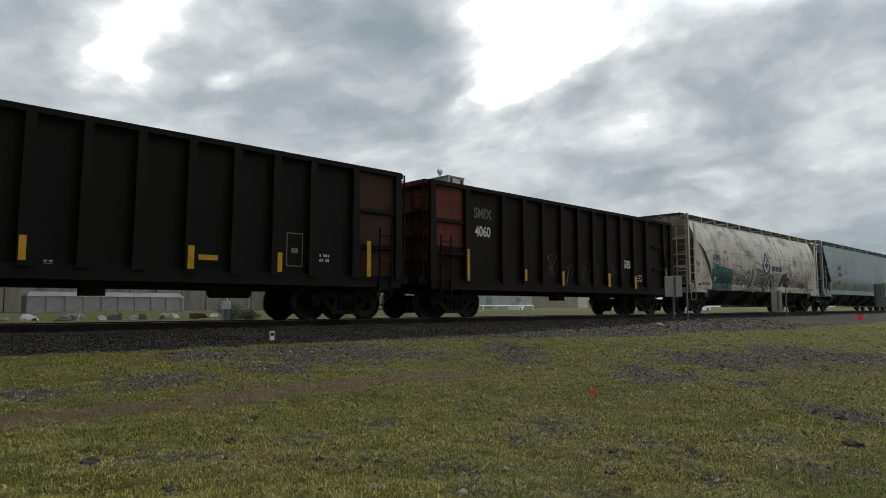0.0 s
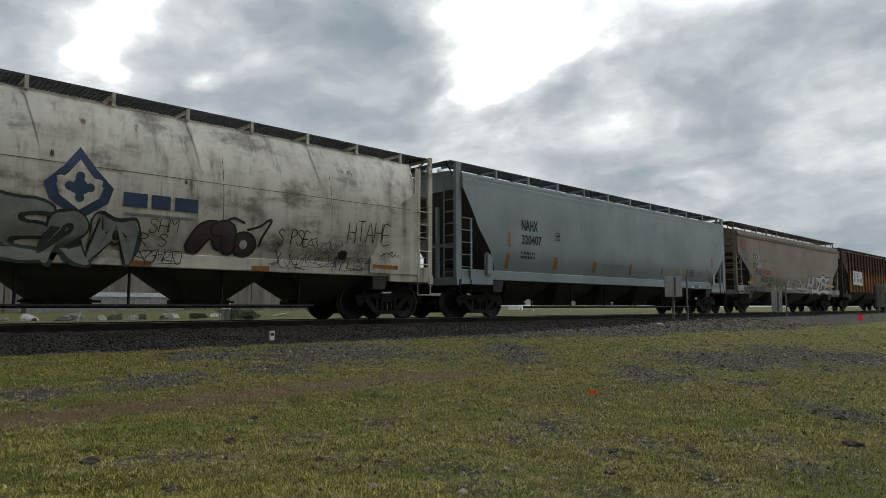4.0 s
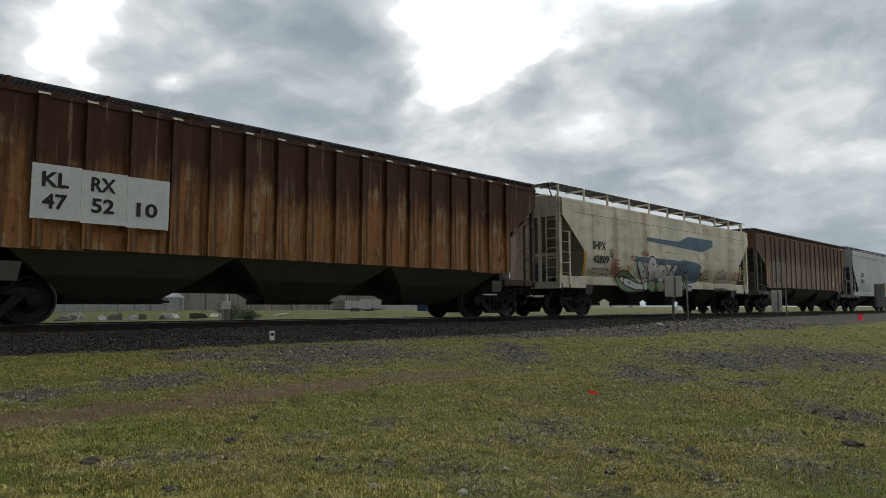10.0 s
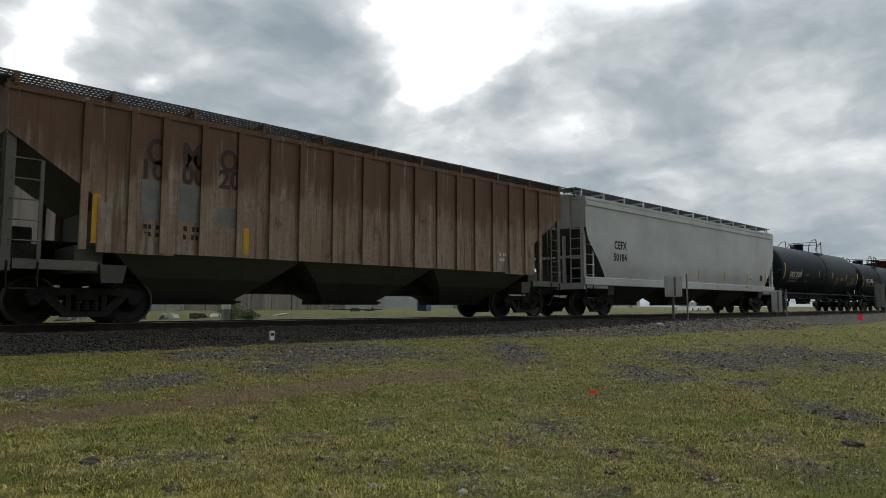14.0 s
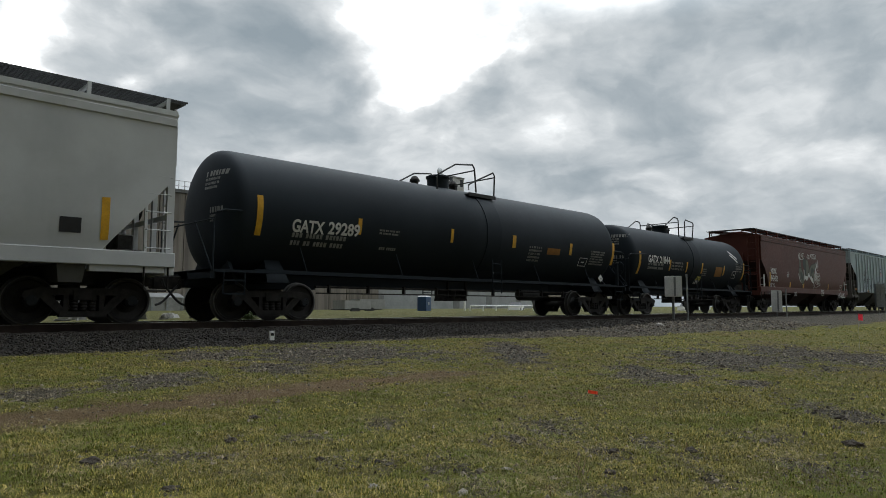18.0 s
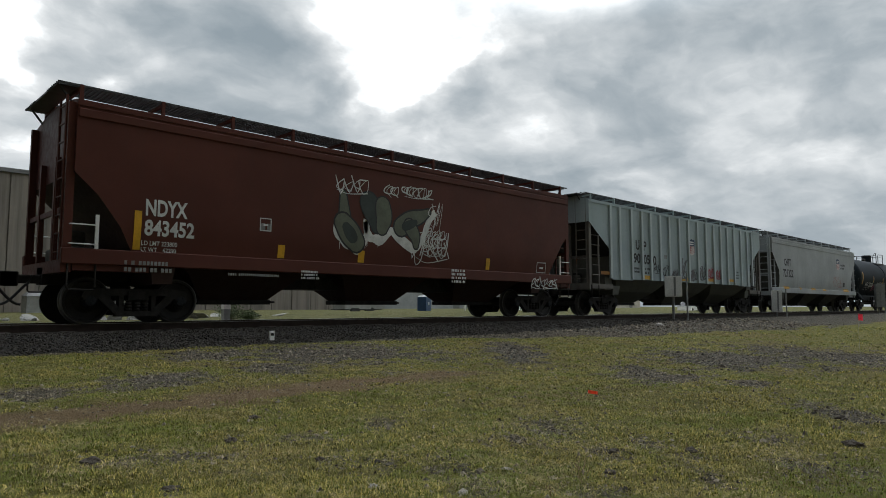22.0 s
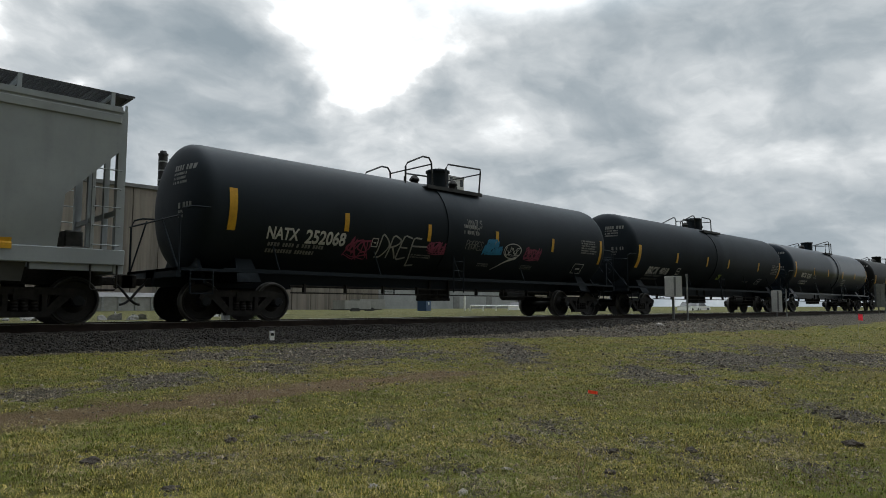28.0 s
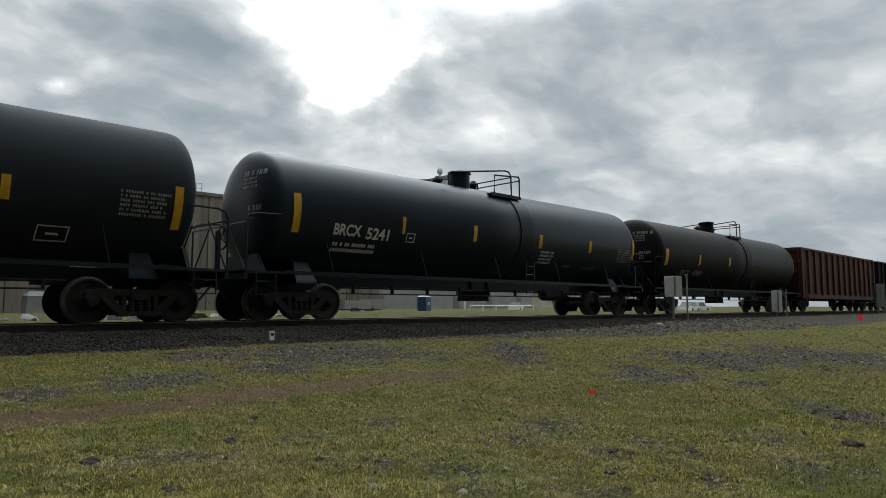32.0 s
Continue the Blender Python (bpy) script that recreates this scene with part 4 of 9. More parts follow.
# hand rails on top: x and height over the shell's crown
LOOPS_SHORT = (((-2.05, -0.15), (-2.05, 0.08), (-2.2, 0.14), (-1.3, 0.62), (-0.95, 0.60), (-0.86, 0.48), (-0.85, -0.25)), ((-0.25, -0.2), (-0.22, 0.52), (-0.12, 0.60), (0.62, 0.52), (0.66, 0.42), (0.52, -0.25)))
LOOPS_LONG = (((-1.8, -0.25), (-1.8, 0.25), (-1.72, 0.36), (-1.13, 0.63), (-0.88, 0.63), (-0.78, 0.5), (-0.74, -0.2)), ((-0.17, -0.1), (-0.17, 0.42), (-0.08, 0.55), (1.36, 0.60), (1.38, 0.5), (1.30, -0.22)))
LOOPS_WIDE = (((-2.22, -0.12), (-2.28, 0.12), (-1.0, 0.55), (-0.80, 0.56), (-0.70, 0.44), (-0.68, -0.15)), ((0.02, -0.1), (0.02, 0.50), (0.14, 0.58), (1.02, 0.57), (1.12, 0.48), (1.14, -0.15)))
LOOPS_BACK = (((-1.9, -0.2), (-1.9, 0.12), (-1.8, 0.22), (0.75, 0.62), (0.95, 0.60), (1.05, 0.48), (1.08, -0.2)), ((0.2, -0.2), (0.22, 0.40), (1.45, 0.50), (1.5, 0.42), (1.5, -0.25)))
LOOPS_RISING = (((-1.33, -0.25), (-1.34, 0.12), (-1.28, 0.22), (-0.55, 0.62), (0.22, 0.72), (0.31, 0.6), (0.38, -0.15)), ((0.04, -0.1), (0.04, 0.05), (0.15, 0.12), (1.2, 0.60), (1.27, 0.5), (1.23, -0.22)))


def tank(spec):
    a, b = spec["span"]
    half, mid = (b - a) / 2, (a + b) / 2          # the cylinder between the head seams
    R, zc = spec.get("r", TANK_R), spec.get("zc", TANK_Z)
    car = tagged(empty("tank_car", pose(mid + travel(0), TRACK_Y, 0)), spec["label"], "tank car", "cars of the freight train")
    pm = spec["paint"]
    # blunt dished heads; trim pulls a head seam in from the span's end
    lo, hi = -half + spec.get("trim", (0, 0))[0], half - spec.get("trim", (0, 0))[1]
    dish = [(0.50 * math.cos(math.pi / 2 * i / 12) ** 0.82, max(0.02, R * math.sin(math.pi / 2 * i / 12) ** 0.82)) for i in range(12)]
    prof = [(lo - d, r) for d, r in dish]
    prof += [(lo, R), (lo + 0.05, R + 0.004), (-0.55, R + 0.004), (-0.5, R + 0.012), (0.5, R + 0.012), (0.55, R + 0.004), (hi - 0.05, R + 0.004), (hi, R)]
    prof += [(hi + d, r) for d, r in reversed(dish)]
    bm = bmesh.new()
    lathe(bm, prof, 56, "x", (0, 0, zc))
    part("tank_shell", bm, pm, car)
    end = half + spec.get("over", 0.85)
    for s in (-1, 1):
        # stub sill, bolster saddle, end platform
        bm = bmesh.new()
        box(bm, min(s * end, s * (half - 2.6)), max(s * end, s * (half - 2.6)), -0.25, 0.25, 0.78, 1.15)
        part("stub_sill", bm, pm, car)
        bm = bmesh.new()
        xb = s * (half - 0.9)
        frustum(bm, (xb - 0.3, xb + 0.3, -1.30, 1.30, 0.90), (xb - 0.2, xb + 0.2, -0.95, 0.95, 1.45))
        part("saddle", bm, pm, car)
        bm = bmesh.new()
        box(bm, min(s * end, s * (end - 1.5)), max(s * end, s * (end - 1.5)), -1.45, -0.3, 1.10, 1.16)
        box(bm, min(s * end, s * (end - 1.5)), max(s * end, s * (end - 1.5)), 0.3, 1.45, 1.10, 1.16)
        box(bm, min(s * end, s * (end - 0.1)), max(s * end, s * (end - 0.1)), -1.45, 1.45, 0.96, 1.16)
        part("end_platform", bm, pm, car)
        bm = bmesh.new()
        for y in (-1.45, 1.45):
            sy = 1 if y > 0 else -1
            tube(bm, [(s * (end - 0.05), y, 1.1), (s * (end - 0.05), y, 2.25), (s * (end - 0.12), y, 2.42), (s * (end - 0.3), y, 2.48), (s * (end - 1.5), y - sy * 0.02, 2.52)], 0.024, 6)
            tube(bm, [(s * (end - 0.05), y, 1.1), (s * (end - 0.05), y - sy * 1.0, 2.3)], 0.02, 6)
        tube(bm, [(s * (end - 0.02), -1.45, 2.25), (s * (end - 0.02), -0.6, 2.25), (s * (end - 0.02), 1.45, 2.25)], 0.02, 6)
        part("end_railing", bm, pm, car)
        bm = bmesh.new()
        for k in (0.62, 0.92):
            box(bm, s * (end - 0.55) - 0.25, s * (end - 0.55) + 0.25, -1.5, -1.42, k - 0.015, k + 0.015)
        tube(bm, [(s * (end - 0.80), -1.46, 1.1), (s * (end - 0.80), -1.46, 0.6)], 0.018, 5)
        tube(bm, [(s * (end - 0.30), -1.46, 1.1), (s * (end - 0.30), -1.46, 0.6)], 0.018, 5)
        part("side_step", bm, pm, car)
        bm = bmesh.new()
        x = s * (half + 0.12)
        frustum(bm, (x - 0.04, x + 0.04, -1.25, 1.25, 0.84), (x - 0.04, x + 0.04, -0.75, 0.75, zc - R + 0.35))
        part("head_brace", bm, pm, car)
        if s > 0:
            # hand brake on its post at the trailing end
            bm = bmesh.new()
            ring = [(end - 0.02, -1.12 + 0.26 * math.cos(q * math.pi / 10), 1.88 + 0.26 * math.sin(q * math.pi / 10)) for q in range(21)]
            tube(bm, ring, 0.022, 6)
            for q in range(4):
                tube(bm, [(end - 0.06, -1.12, 1.88), ring[q * 5 + 2]], 0.016, 5)
            part("brake_wheel", bm, pm, car)
            bm = bmesh.new()
            box(bm, end - 0.16, end - 0.08, -1.18, -1.06, 1.12, 2.02)
            part("brake_post", bm, pm, car)
        add_truck(car, s * (half - spec.get("truck", 0.88)))
        coupler(car, s * end, s)
    bm = bmesh.new()
    box(bm, -half + 2.0, half - 2.0, -0.24, 0.24, 0.86, 1.30)
    part("centre_sill", bm, pm, car)
    # grab rail and pipes along the belly
    for s in (-1, 1):
        bm = bmesh.new()
        box(bm, -half + 0.2, half - 0.2, s * 1.40 - 0.03, s * 1.40 + 0.03, 1.10, 1.19)
        for i in range(5):
            x = -half + 1.6 + i * (2 * half - 3.2) / 4
            tube(bm, [(x, s * 1.40, 1.18), (x - 0.12, s * 1.24, zc - R * 0.55)], 0.018, 5)
        part("side_rail", bm, pm, car)
    bm = bmesh.new()
    tube(bm, [(-half + 2.2, -0.85, 0.84), (half - 2.2, -0.85, 0.84)], 0.035, 6)
    tube(bm, [(-half + 2.2, -0.9, 0.68), (half - 2.6, -0.9, 0.68)], 0.02, 6)
    for i in range(9):
        x = -half + 2.6 + i * (2 * half - 5.2) / 8
        box(bm, x - 0.025, x + 0.025, -0.92, -0.82, 0.66, 0.90)
    part("brake_rigging", bm, M["steel_dark"], car)
    bm = bmesh.new()
    lathe(bm, [(0.55, 0.12), (0.7, 0.16), (1.0, 0.16), (1.35, 0.3)], 14, "z", (spec.get("valve", 0.2), 0, 0))
    box(bm, spec.get("valve", 0.2) - 0.45, spec.get("valve", 0.2) + 0.45, -0.3, 0.3, 0.52, 0.60)
    for dx in (-0.4, 0.4):
        box(bm, spec.get("valve", 0.2) + dx - 0.03, spec.get("valve", 0.2) + dx + 0.03, -0.3, 0.3, 0.52, 1.35)
    part("bottom_outlet", bm, M["steel_dark"], car)
    bm = bmesh.new()
    lathe(bm, [(-0.55, 0.05), (-0.50, 0.19), (0.50, 0.19), (0.55, 0.05)], 16, "x", (half - 4.2, -0.55, 0.74))
    part("air_reservoir", bm, M["black_iron"], car)
    # manway, valves, top platform
    m = spec.get("manway", -0.1)
    top = zc + R
    bm = bmesh.new()
    up = spec.get("high", 0.0)
    lathe(bm, [(top - 0.15, 0.35), (top + 0.26 + up, 0.35), (top + 0.26 + up, 0.39), (top + 0.32 + up, 0.39), (top + 0.36 + up, 0.30), (top + 0.38 + up, 0.05)], 22, "z", (m, 0, 0))
    part("manway", bm, pm, car)
    for dx, h in ((-1.0, 0.10), (0.68, 0.16)):
        bm = bmesh.new()
        lathe(bm, [(top - 0.05, 0.12), (top + h, 0.12), (top + h, 0.16), (top + h + 0.05, 0.16), (top + h + 0.16, 0.08), (top + h + 0.18, 0.03)], 14, "z", (m + dx, 0, 0))
        part("valve", bm, M["steel_dark"], car)
    p0, p1 = spec.get("deck", (-0.45, 0.55))
    zp = zc + math.sqrt(R * R - 0.81) + 0.03
    yr = spec.get("rail_y", 0.97)
    for s in (-1, 1):
        bm = bmesh.new()
        box(bm, p0, p1, min(s * 0.55, s * 1.02), max(s * 0.55, s * 1.02), zp, zp + 0.05)
        box(bm, p0, p1, s * 1.02 - 0.02, s * 1.02 + 0.02, zp - 0.03, zp + 0.08)
        part("top_platform", bm, M["black_iron"], car)
        for line in spec.get("loops", LOOPS_SHORT):
            bm = bmesh.new()
            pts = [(x, s * yr, top + dz) for x, dz in line]
            tube(bm, pts, 0.028, 6)
            if s < 0:
                x, _, z = pts[-2]
                tube(bm, [(x, -yr, z - 0.05), (x, yr, z - 0.05)], 0.022, 6)
            part("platform_railing", bm, M["black_iron"], car)
    # saddle plate that wraps the shell below the platform, with the ladder on it
    sx = spec.get("saddle", 0.0)
    for s in (-1, 1):
        bm = bmesh.new()
        last = None
        for i in range(13):
            a = radians(-48 + 100 * i / 12)
            y, z = s * (R + 0.035) * math.cos(a), zc + (R + 0.035) * math.sin(a)
            row = [bm.verts.new((sx + dx, y, z)) for dx in (-0.33, 0.33)] + [bm.verts.new((sx + dx, y - s * 0.03 * math.cos(a), z - 0.03 * math.sin(a))) for dx in (0.33, -0.33)]
            if last:
                for j in range(4):
                    bm.faces.new((last[j], last[(j + 1) % 4], row[(j + 1) % 4], row[j]))
            last = row
        bmesh.ops.recalc_face_normals(bm, faces=bm.faces[:])
        part("saddle_plate", bm, pm, car)
        bm = bmesh.new()
        for dx in (-0.21, 0.21):
            pts = []
            for i in range(11):
                z = 0.75 + 1.05 * i / 10
                pts.append((sx + dx, s * ((math.sqrt(max(0, R * R - (z - zc) ** 2)) if z > zc else R) + 0.10), z))
            tube(bm, pts, 0.020, 5)
        for i in range(4):
            z = 0.82 + i * 0.28
            y = s * ((math.sqrt(max(0, R * R - (z - zc) ** 2)) if z > zc else R) + 0.10)
            tube(bm, [(sx - 0.21, y, z), (sx + 0.21, y, z)], 0.014, 5)
        part("ladder", bm, pm, car)
    return car


# ---------- gondola cars ----------
def gon_side(z):
    return 1.47


def gondola(spec):
    a, b = spec["span"]
    half, mid = (b - a) / 2, (a + b) / 2
    car = tagged(empty("gondola_car", pose(mid + travel(0), TRACK_Y, 0)), spec["label"], "gondola car", "cars of the freight train")
    pm, top, low = spec["paint"], spec.get("top", 3.97), 0.96
    for s in (-1, 1):
        bm = bmesh.new()
        y = s * 1.47
        box(bm, -half, half, min(y, y - s * 0.05), max(y, y - s * 0.05), low, top)
        part("side_sheet", bm, spec.get("sheet", pm), car)
        bm = bmesh.new()
        box(bm, -half - 0.02, half + 0.02, min(y + s * 0.09, y - s * 0.08), max(y + s * 0.09, y - s * 0.08), top - 0.10, top + 0.02)
        part("top_chord", bm, pm, car)
        bm = bmesh.new()
        box(bm, -half, half, min(y + s * 0.10, y - s * 0.1), max(y + s * 0.10, y - s * 0.1), low - 0.12, low + 0.16)
        part("side_sill", bm, pm, car)
    n = len(spec["posts_at"]) if "posts_at" in spec else spec.get("posts", 12)
    rb = bmesh.new()
    frustum(rb, (-0.13, 0.13, -1.60, -1.46, low + 0.1), (-0.09, 0.09, -1.57, -1.46, top - 0.05))
    first = None
    for i in range(n):
        x = spec["posts_at"][i] if "posts_at" in spec else -half + 0.06 + (2 * half - 0.12) * i / (n - 1)
        for s in (0, 180):
            if first is None:
                first = part("side_post", rb, pm, car)
                first.matrix_basis = pose(x, 0, 0)
            else:
                share("side_post", first, car, pose(x, 0, 0, 0, 0, s))
    for s in (-1, 1):
        # horizontal stiffeners in the end panels
        w = 1.6
        for z in (1.9, 2.85):
            bm = bmesh.new()
            x0, x1 = sorted((s * (half - 0.1), s * (half - w)))
            box(bm, x0, x1, -1.54, -1.46, z - 0.05, z + 0.05)
            part("stiffener", bm, pm, car)
        bm = bmesh.new()
        x = s * half
        box(bm, min(x, x - s * 0.06), max(x, x - s * 0.06), -1.46, 1.46, low, top)
        part("end_sheet", bm, spec.get("end", pm), car)
        for z in (1.75, 2.45, 3.15, top - 0.05):
            bm = bmesh.new()
            x0, x1 = sorted((s * half, s * (half + 0.16)))
            box(bm, x0, x1, -1.46, 1.46, z - 0.07, z + 0.07)
            part("end_rib", bm, spec.get("end", pm), car)
        bm = bmesh.new()
        x0, x1 = sorted((s * half, s * (half + 0.35)))
        box(bm, x0, x1, -1.45, 1.45, 0.95, 1.2)
        part("end_sill", bm, pm, car)
        ladder(car, pm, ((s * (half + 0.22), -1.44, 1.0), (s * (half + 0.22), -1.44, top)), 0.45, "y", 9)
        ladder(car, pm, ((s * (half - 0.55) - 0.2, -1.60, 0.6), (s * (half - 0.55) - 0.2, -1.60, 2.4)), 0.40, "x", 5)
        bm = bmesh.new()
        x0, x1 = sorted((s * (half - 0.4), s * (half - 2.4)))
        frustum(bm, (s * (half - 1.75) - 0.25, s * (half - 1.75) + 0.25, -1.3, 1.3, 0.8), (s * (half - 1.75) - 0.3, s * (half - 1.75) + 0.3, -1.45, 1.45, 1.05))
        part("body_bolster", bm, pm, car)
        add_truck(car, s * (half - 1.45))
        coupler(car, s * (half + 0.15), s)
    bm = bmesh.new()
    box(bm, -half, half, -1.42, 1.42, 1.0, 1.08)
    box(bm, -half - 0.2, half + 0.2, -0.25, 0.25, 0.72, 1.0)
    for i in range(6):
        x = -half + 2.8 + i * (2 * half - 5.6) / 5
        box(bm, x - 0.06, x + 0.06, -1.42, 1.42, 0.85, 1.0)
    part("underframe", bm, M["steel_dark"], car)
    bm = bmesh.new()
    lathe(bm, [(-0.5, 0.05), (-0.46, 0.19), (0.46, 0.19), (0.5, 0.05)], 14, "x", (half * 0.35, -0.85, 0.72))
    tube(bm, [(-half + 3, -0.95, 0.8), (half - 3, -0.95, 0.8)], 0.025, 5)
    box(bm, -half * 0.1, -half * 0.1 + 0.4, -1.2, -0.8, 0.55, 0.95)
    part("brake_gear", bm, M["steel_dark"], car)
    # faded panels between the end posts
    for x0, x1, z0, z1 in spec.get("faded", ()):
        bm = bmesh.new()
        box(bm, x0, x1, -1.478, -1.465, z0, z1)
        part("faded_panel", bm, spec.get("end", pm), car)
    # heaped load just over the rim
    bm = bmesh.new()
    rows = []
    rng = random.Random(int(a * 10) + 5)
    for i in range(33):
        x = -half + 0.15 + (2 * half - 0.3) * i / 32
        rows.append([bm.verts.new((x, -1.36 + 2.72 * j / 10, top - 0.22 + 0.24 * math.sin(math.pi * j / 10) * rng.uniform(0.5, 1.3) + rng.uniform(-0.04, 0.06))) for j in range(11)])
    for u, w in zip(rows, rows[1:]):
        for j in range(10):
            bm.faces.new((u[j], w[j], w[j + 1], u[j + 1]))
    part("scrap_load", bm, M["steel_dark"], car)
    return car


# ---------- the train ----------
P = {}
P["gon_black"] = paint("gondola_black", (0.0128, 0.0132, 0.0115), 0.36, 0.15, 0.75, 0.4, (0.022, 0.0135, 0.009), 0.3, 1.0, (0.02, 0.016, 0.013), 0.12, stain=0.2)
P["gon_brown"] = paint("gondola_brown", (0.017, 0.0135, 0.0112), 0.40, 0.2, 0.75, 0.5, (0.032, 0.0175, 0.012), 0.3, 31.0, (0.015, 0.012, 0.010), 0.12, stain=0.5)
P["gon_red"] = paint("gondola_red", (0.15, 0.036, 0.022), 0.42, 0.6, 0.6, 0.6, (0.045, 0.020, 0.013), 0.3, 2.0, None, 0.15, stain=0.5)
P["gon_dull"] = paint("gondola_dull_red", (0.060, 0.026, 0.017), 0.35, 0.5, 0.6, 0.6, (0.030, 0.017, 0.012), 0.3, 33.0, None, 0.15)
P["gon_rust"] = paint("gondola_rust", (0.085, 0.024, 0.016), 0.3, 0.5, 0.6, 0.6, (0.10, 0.04, 0.02), 0.3, 3.0)
P["white_grimy"] = paint("grimy_white", (0.64, 0.595, 0.51), 0.32, 0.85, 0.5, 0.8, (0.15, 0.085, 0.045), 0.12, 4.0, (0.12, 0.098, 0.072), grime=0.75, stain=0.45)
P["blue_grey"] = paint("blue_grey", (0.30, 0.345, 0.365), 0.03, 0.25, 0.42, 0.4, (0.18, 0.12, 0.08), 0.06, 5.0)
P["tan"] = paint("dusty_tan", (0.335, 0.275, 0.22), 0.22, 0.45, 0.55, 0.6, (0.26, 0.13, 0.075), 0.1, 6.0, grime=0.25)
P["lip_tan"] = paint("brown_roof_lip", (0.21, 0.145, 0.11), 0.2, 0.4, 0.6, 0.5, (0.2, 0.10, 0.06), 0.1, 41.0)
P["bay_grey"] = paint("grey_outlet_bay", (0.20, 0.195, 0.18), 0.2, 0.6, 0.65, 0.7, (0.12, 0.075, 0.045), 0.12, 44.0)
P["sill_grey"] = paint("grey_sill", (0.38, 0.375, 0.35), 0.15, 0.5, 0.55, 0.6, (0.2, 0.11, 0.06), 0.1, 42.0)
P["rust_orange"] = rusted("rust_orange", (0.075, 0.030, 0.018), (0.33, 0.145, 0.048), (0.46, 0.35, 0.22), 7.0)
P["cream"] = paint("cream", (0.72, 0.66, 0.53), 0.30, 0.35, 0.5, 0.6, (0.33, 0.17, 0.06), 0.1, 8.0, (0.22, 0.19, 0.14), grime=0.3, stain=0.6)
P["rust_grey"] = rusted("rust_grey", (0.155, 0.088, 0.058), (0.30, 0.215, 0.155), (0.38, 0.355, 0.32), 9.0)
P["rust_dark"] = paint("rust_dark", (0.07, 0.05, 0.042), 0.35, 0.5, 0.7, 0.6, (0.09, 0.04, 0.022), 0.2, 19.0)
P["rust_dim"] = paint("rust_dim", (0.15, 0.14, 0.125), 0.35, 0.6, 0.65, 0.7, (0.10, 0.05, 0.03), 0.2, 20.0)
P["hopper_green"] = paint("dark_green_grey", (0.115, 0.118, 0.100), 0.15, 0.5, 0.7, 0.6, (0.06, 0.035, 0.02), 0.2, 21.0)
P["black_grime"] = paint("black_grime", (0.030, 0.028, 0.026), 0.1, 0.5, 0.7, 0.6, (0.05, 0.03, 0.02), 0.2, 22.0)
P["grey_pale"] = paint("pale_grey_rib", (0.42, 0.48, 0.495), 0.05, 0.35, 0.5, 0.5, (0.16, 0.10, 0.06), 0.08, 23.0)
P["cream_dark"] = paint("dark_cream", (0.26, 0.235, 0.19), 0.15, 0.6, 0.6, 0.7, (0.15, 0.09, 0.05), 0.12, 24.0)
P["light_grey"] = paint("light_grey", (0.505, 0.515, 0.515), 0.0, 0.12, 0.42, 0.3, (0.2, 0.15, 0.1), 0.05, 10.0)
P["brown_red"] = paint("brown_red", (0.100, 0.035, 0.026), 0.03, 0.3, 0.45, 0.4, (0.08, 0.035, 0.02), 0.06, 11.0, None, 0.12)
P["grey_green"] = paint("grey_green", (0.34, 0.41, 0.43), 0.06, 0.35, 0.5, 0.5, (0.16, 0.10, 0.06), 0.08, 12.0, None, 0.15)
P["grey_warm"] = paint("grey_warm", (0.345, 0.37, 0.38), 0.03, 0.22, 0.5, 0.6, (0.16, 0.10, 0.06), 0.08, 13.0)
P["tank_black"] = paint("tank_black", (0.0220, 0.0280, 0.0345), 0.02, 0.03, 0.60, 0.4, (0.04, 0.03, 0.025), 0.02, 14.0, (0.022, 0.026, 0.03), 0.08, uneven=0.3)
P["tank_gloss"] = paint("tank_black_gloss", (0.017, 0.0255, 0.036), 0.0, 0.10, 0.30, 0.4, (0.05, 0.035, 0.025), 0.003, 15.0, (0.02, 0.025, 0.034), 0.15, uneven=0.15)
P["tank_brown"] = paint("tank_brown", (0.0105, 0.0105, 0.0105), 0.04, 0.06, 0.5, 0.4, (0.03, 0.02, 0.016), 0.015, 16.0, (0.020, 0.018, 0.017), 0.15, uneven=0.3)
# darker tones for slope sheets and outlet bays
P["hopper_dark"] = paint("dark_hopper_bottom", (0.085, 0.083, 0.074), 0.15, 0.7, 0.7, 0.6, (0.06, 0.035, 0.02), 0.2, 17.0)
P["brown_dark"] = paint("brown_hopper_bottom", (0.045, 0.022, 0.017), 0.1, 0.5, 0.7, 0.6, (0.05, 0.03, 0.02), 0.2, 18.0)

CARS = []


def add(kind, **spec):
    car = kind(spec)
    a, b = spec["span"]
    CARS.append((car, (a + b) / 2))
    return car


RIBS_F = (-7.0, -6.14, -5.51, -4.68, -3.84, -3.04, -2.25, -1.29, -0.36, 0.55, 1.44, 2.3, 3.1, 3.9, 4.7, 5.5, 6.3, 7.05)
RIBS_I = (-6.86, -6.18, -5.29, -4.47, -3.75, -2.94, -2.12, -1.19, -0.3, 0.62, 1.5, 2.35, 3.14, 3.92, 4.72, 5.58, 6.38, 7.02)
gon_a = add(gondola, span=(-139.83, -125.83), posts_at=(-6.92, -5.5, -3.9, -2.85, -1.79, -0.82, 0.17, 1.21, 2.23, 3.22, 4.22, 5.5, 6.92), paint=P["gon_black"], end=P["gon_dull"], faded=((5.6, 6.96, 1.14, 1.84), (5.6, 6.96, 1.96, 2.79), (5.6, 6.96, 2.91, 3.86)), label="black high-sided steel gondola with rusty ends and yellow reflectors")
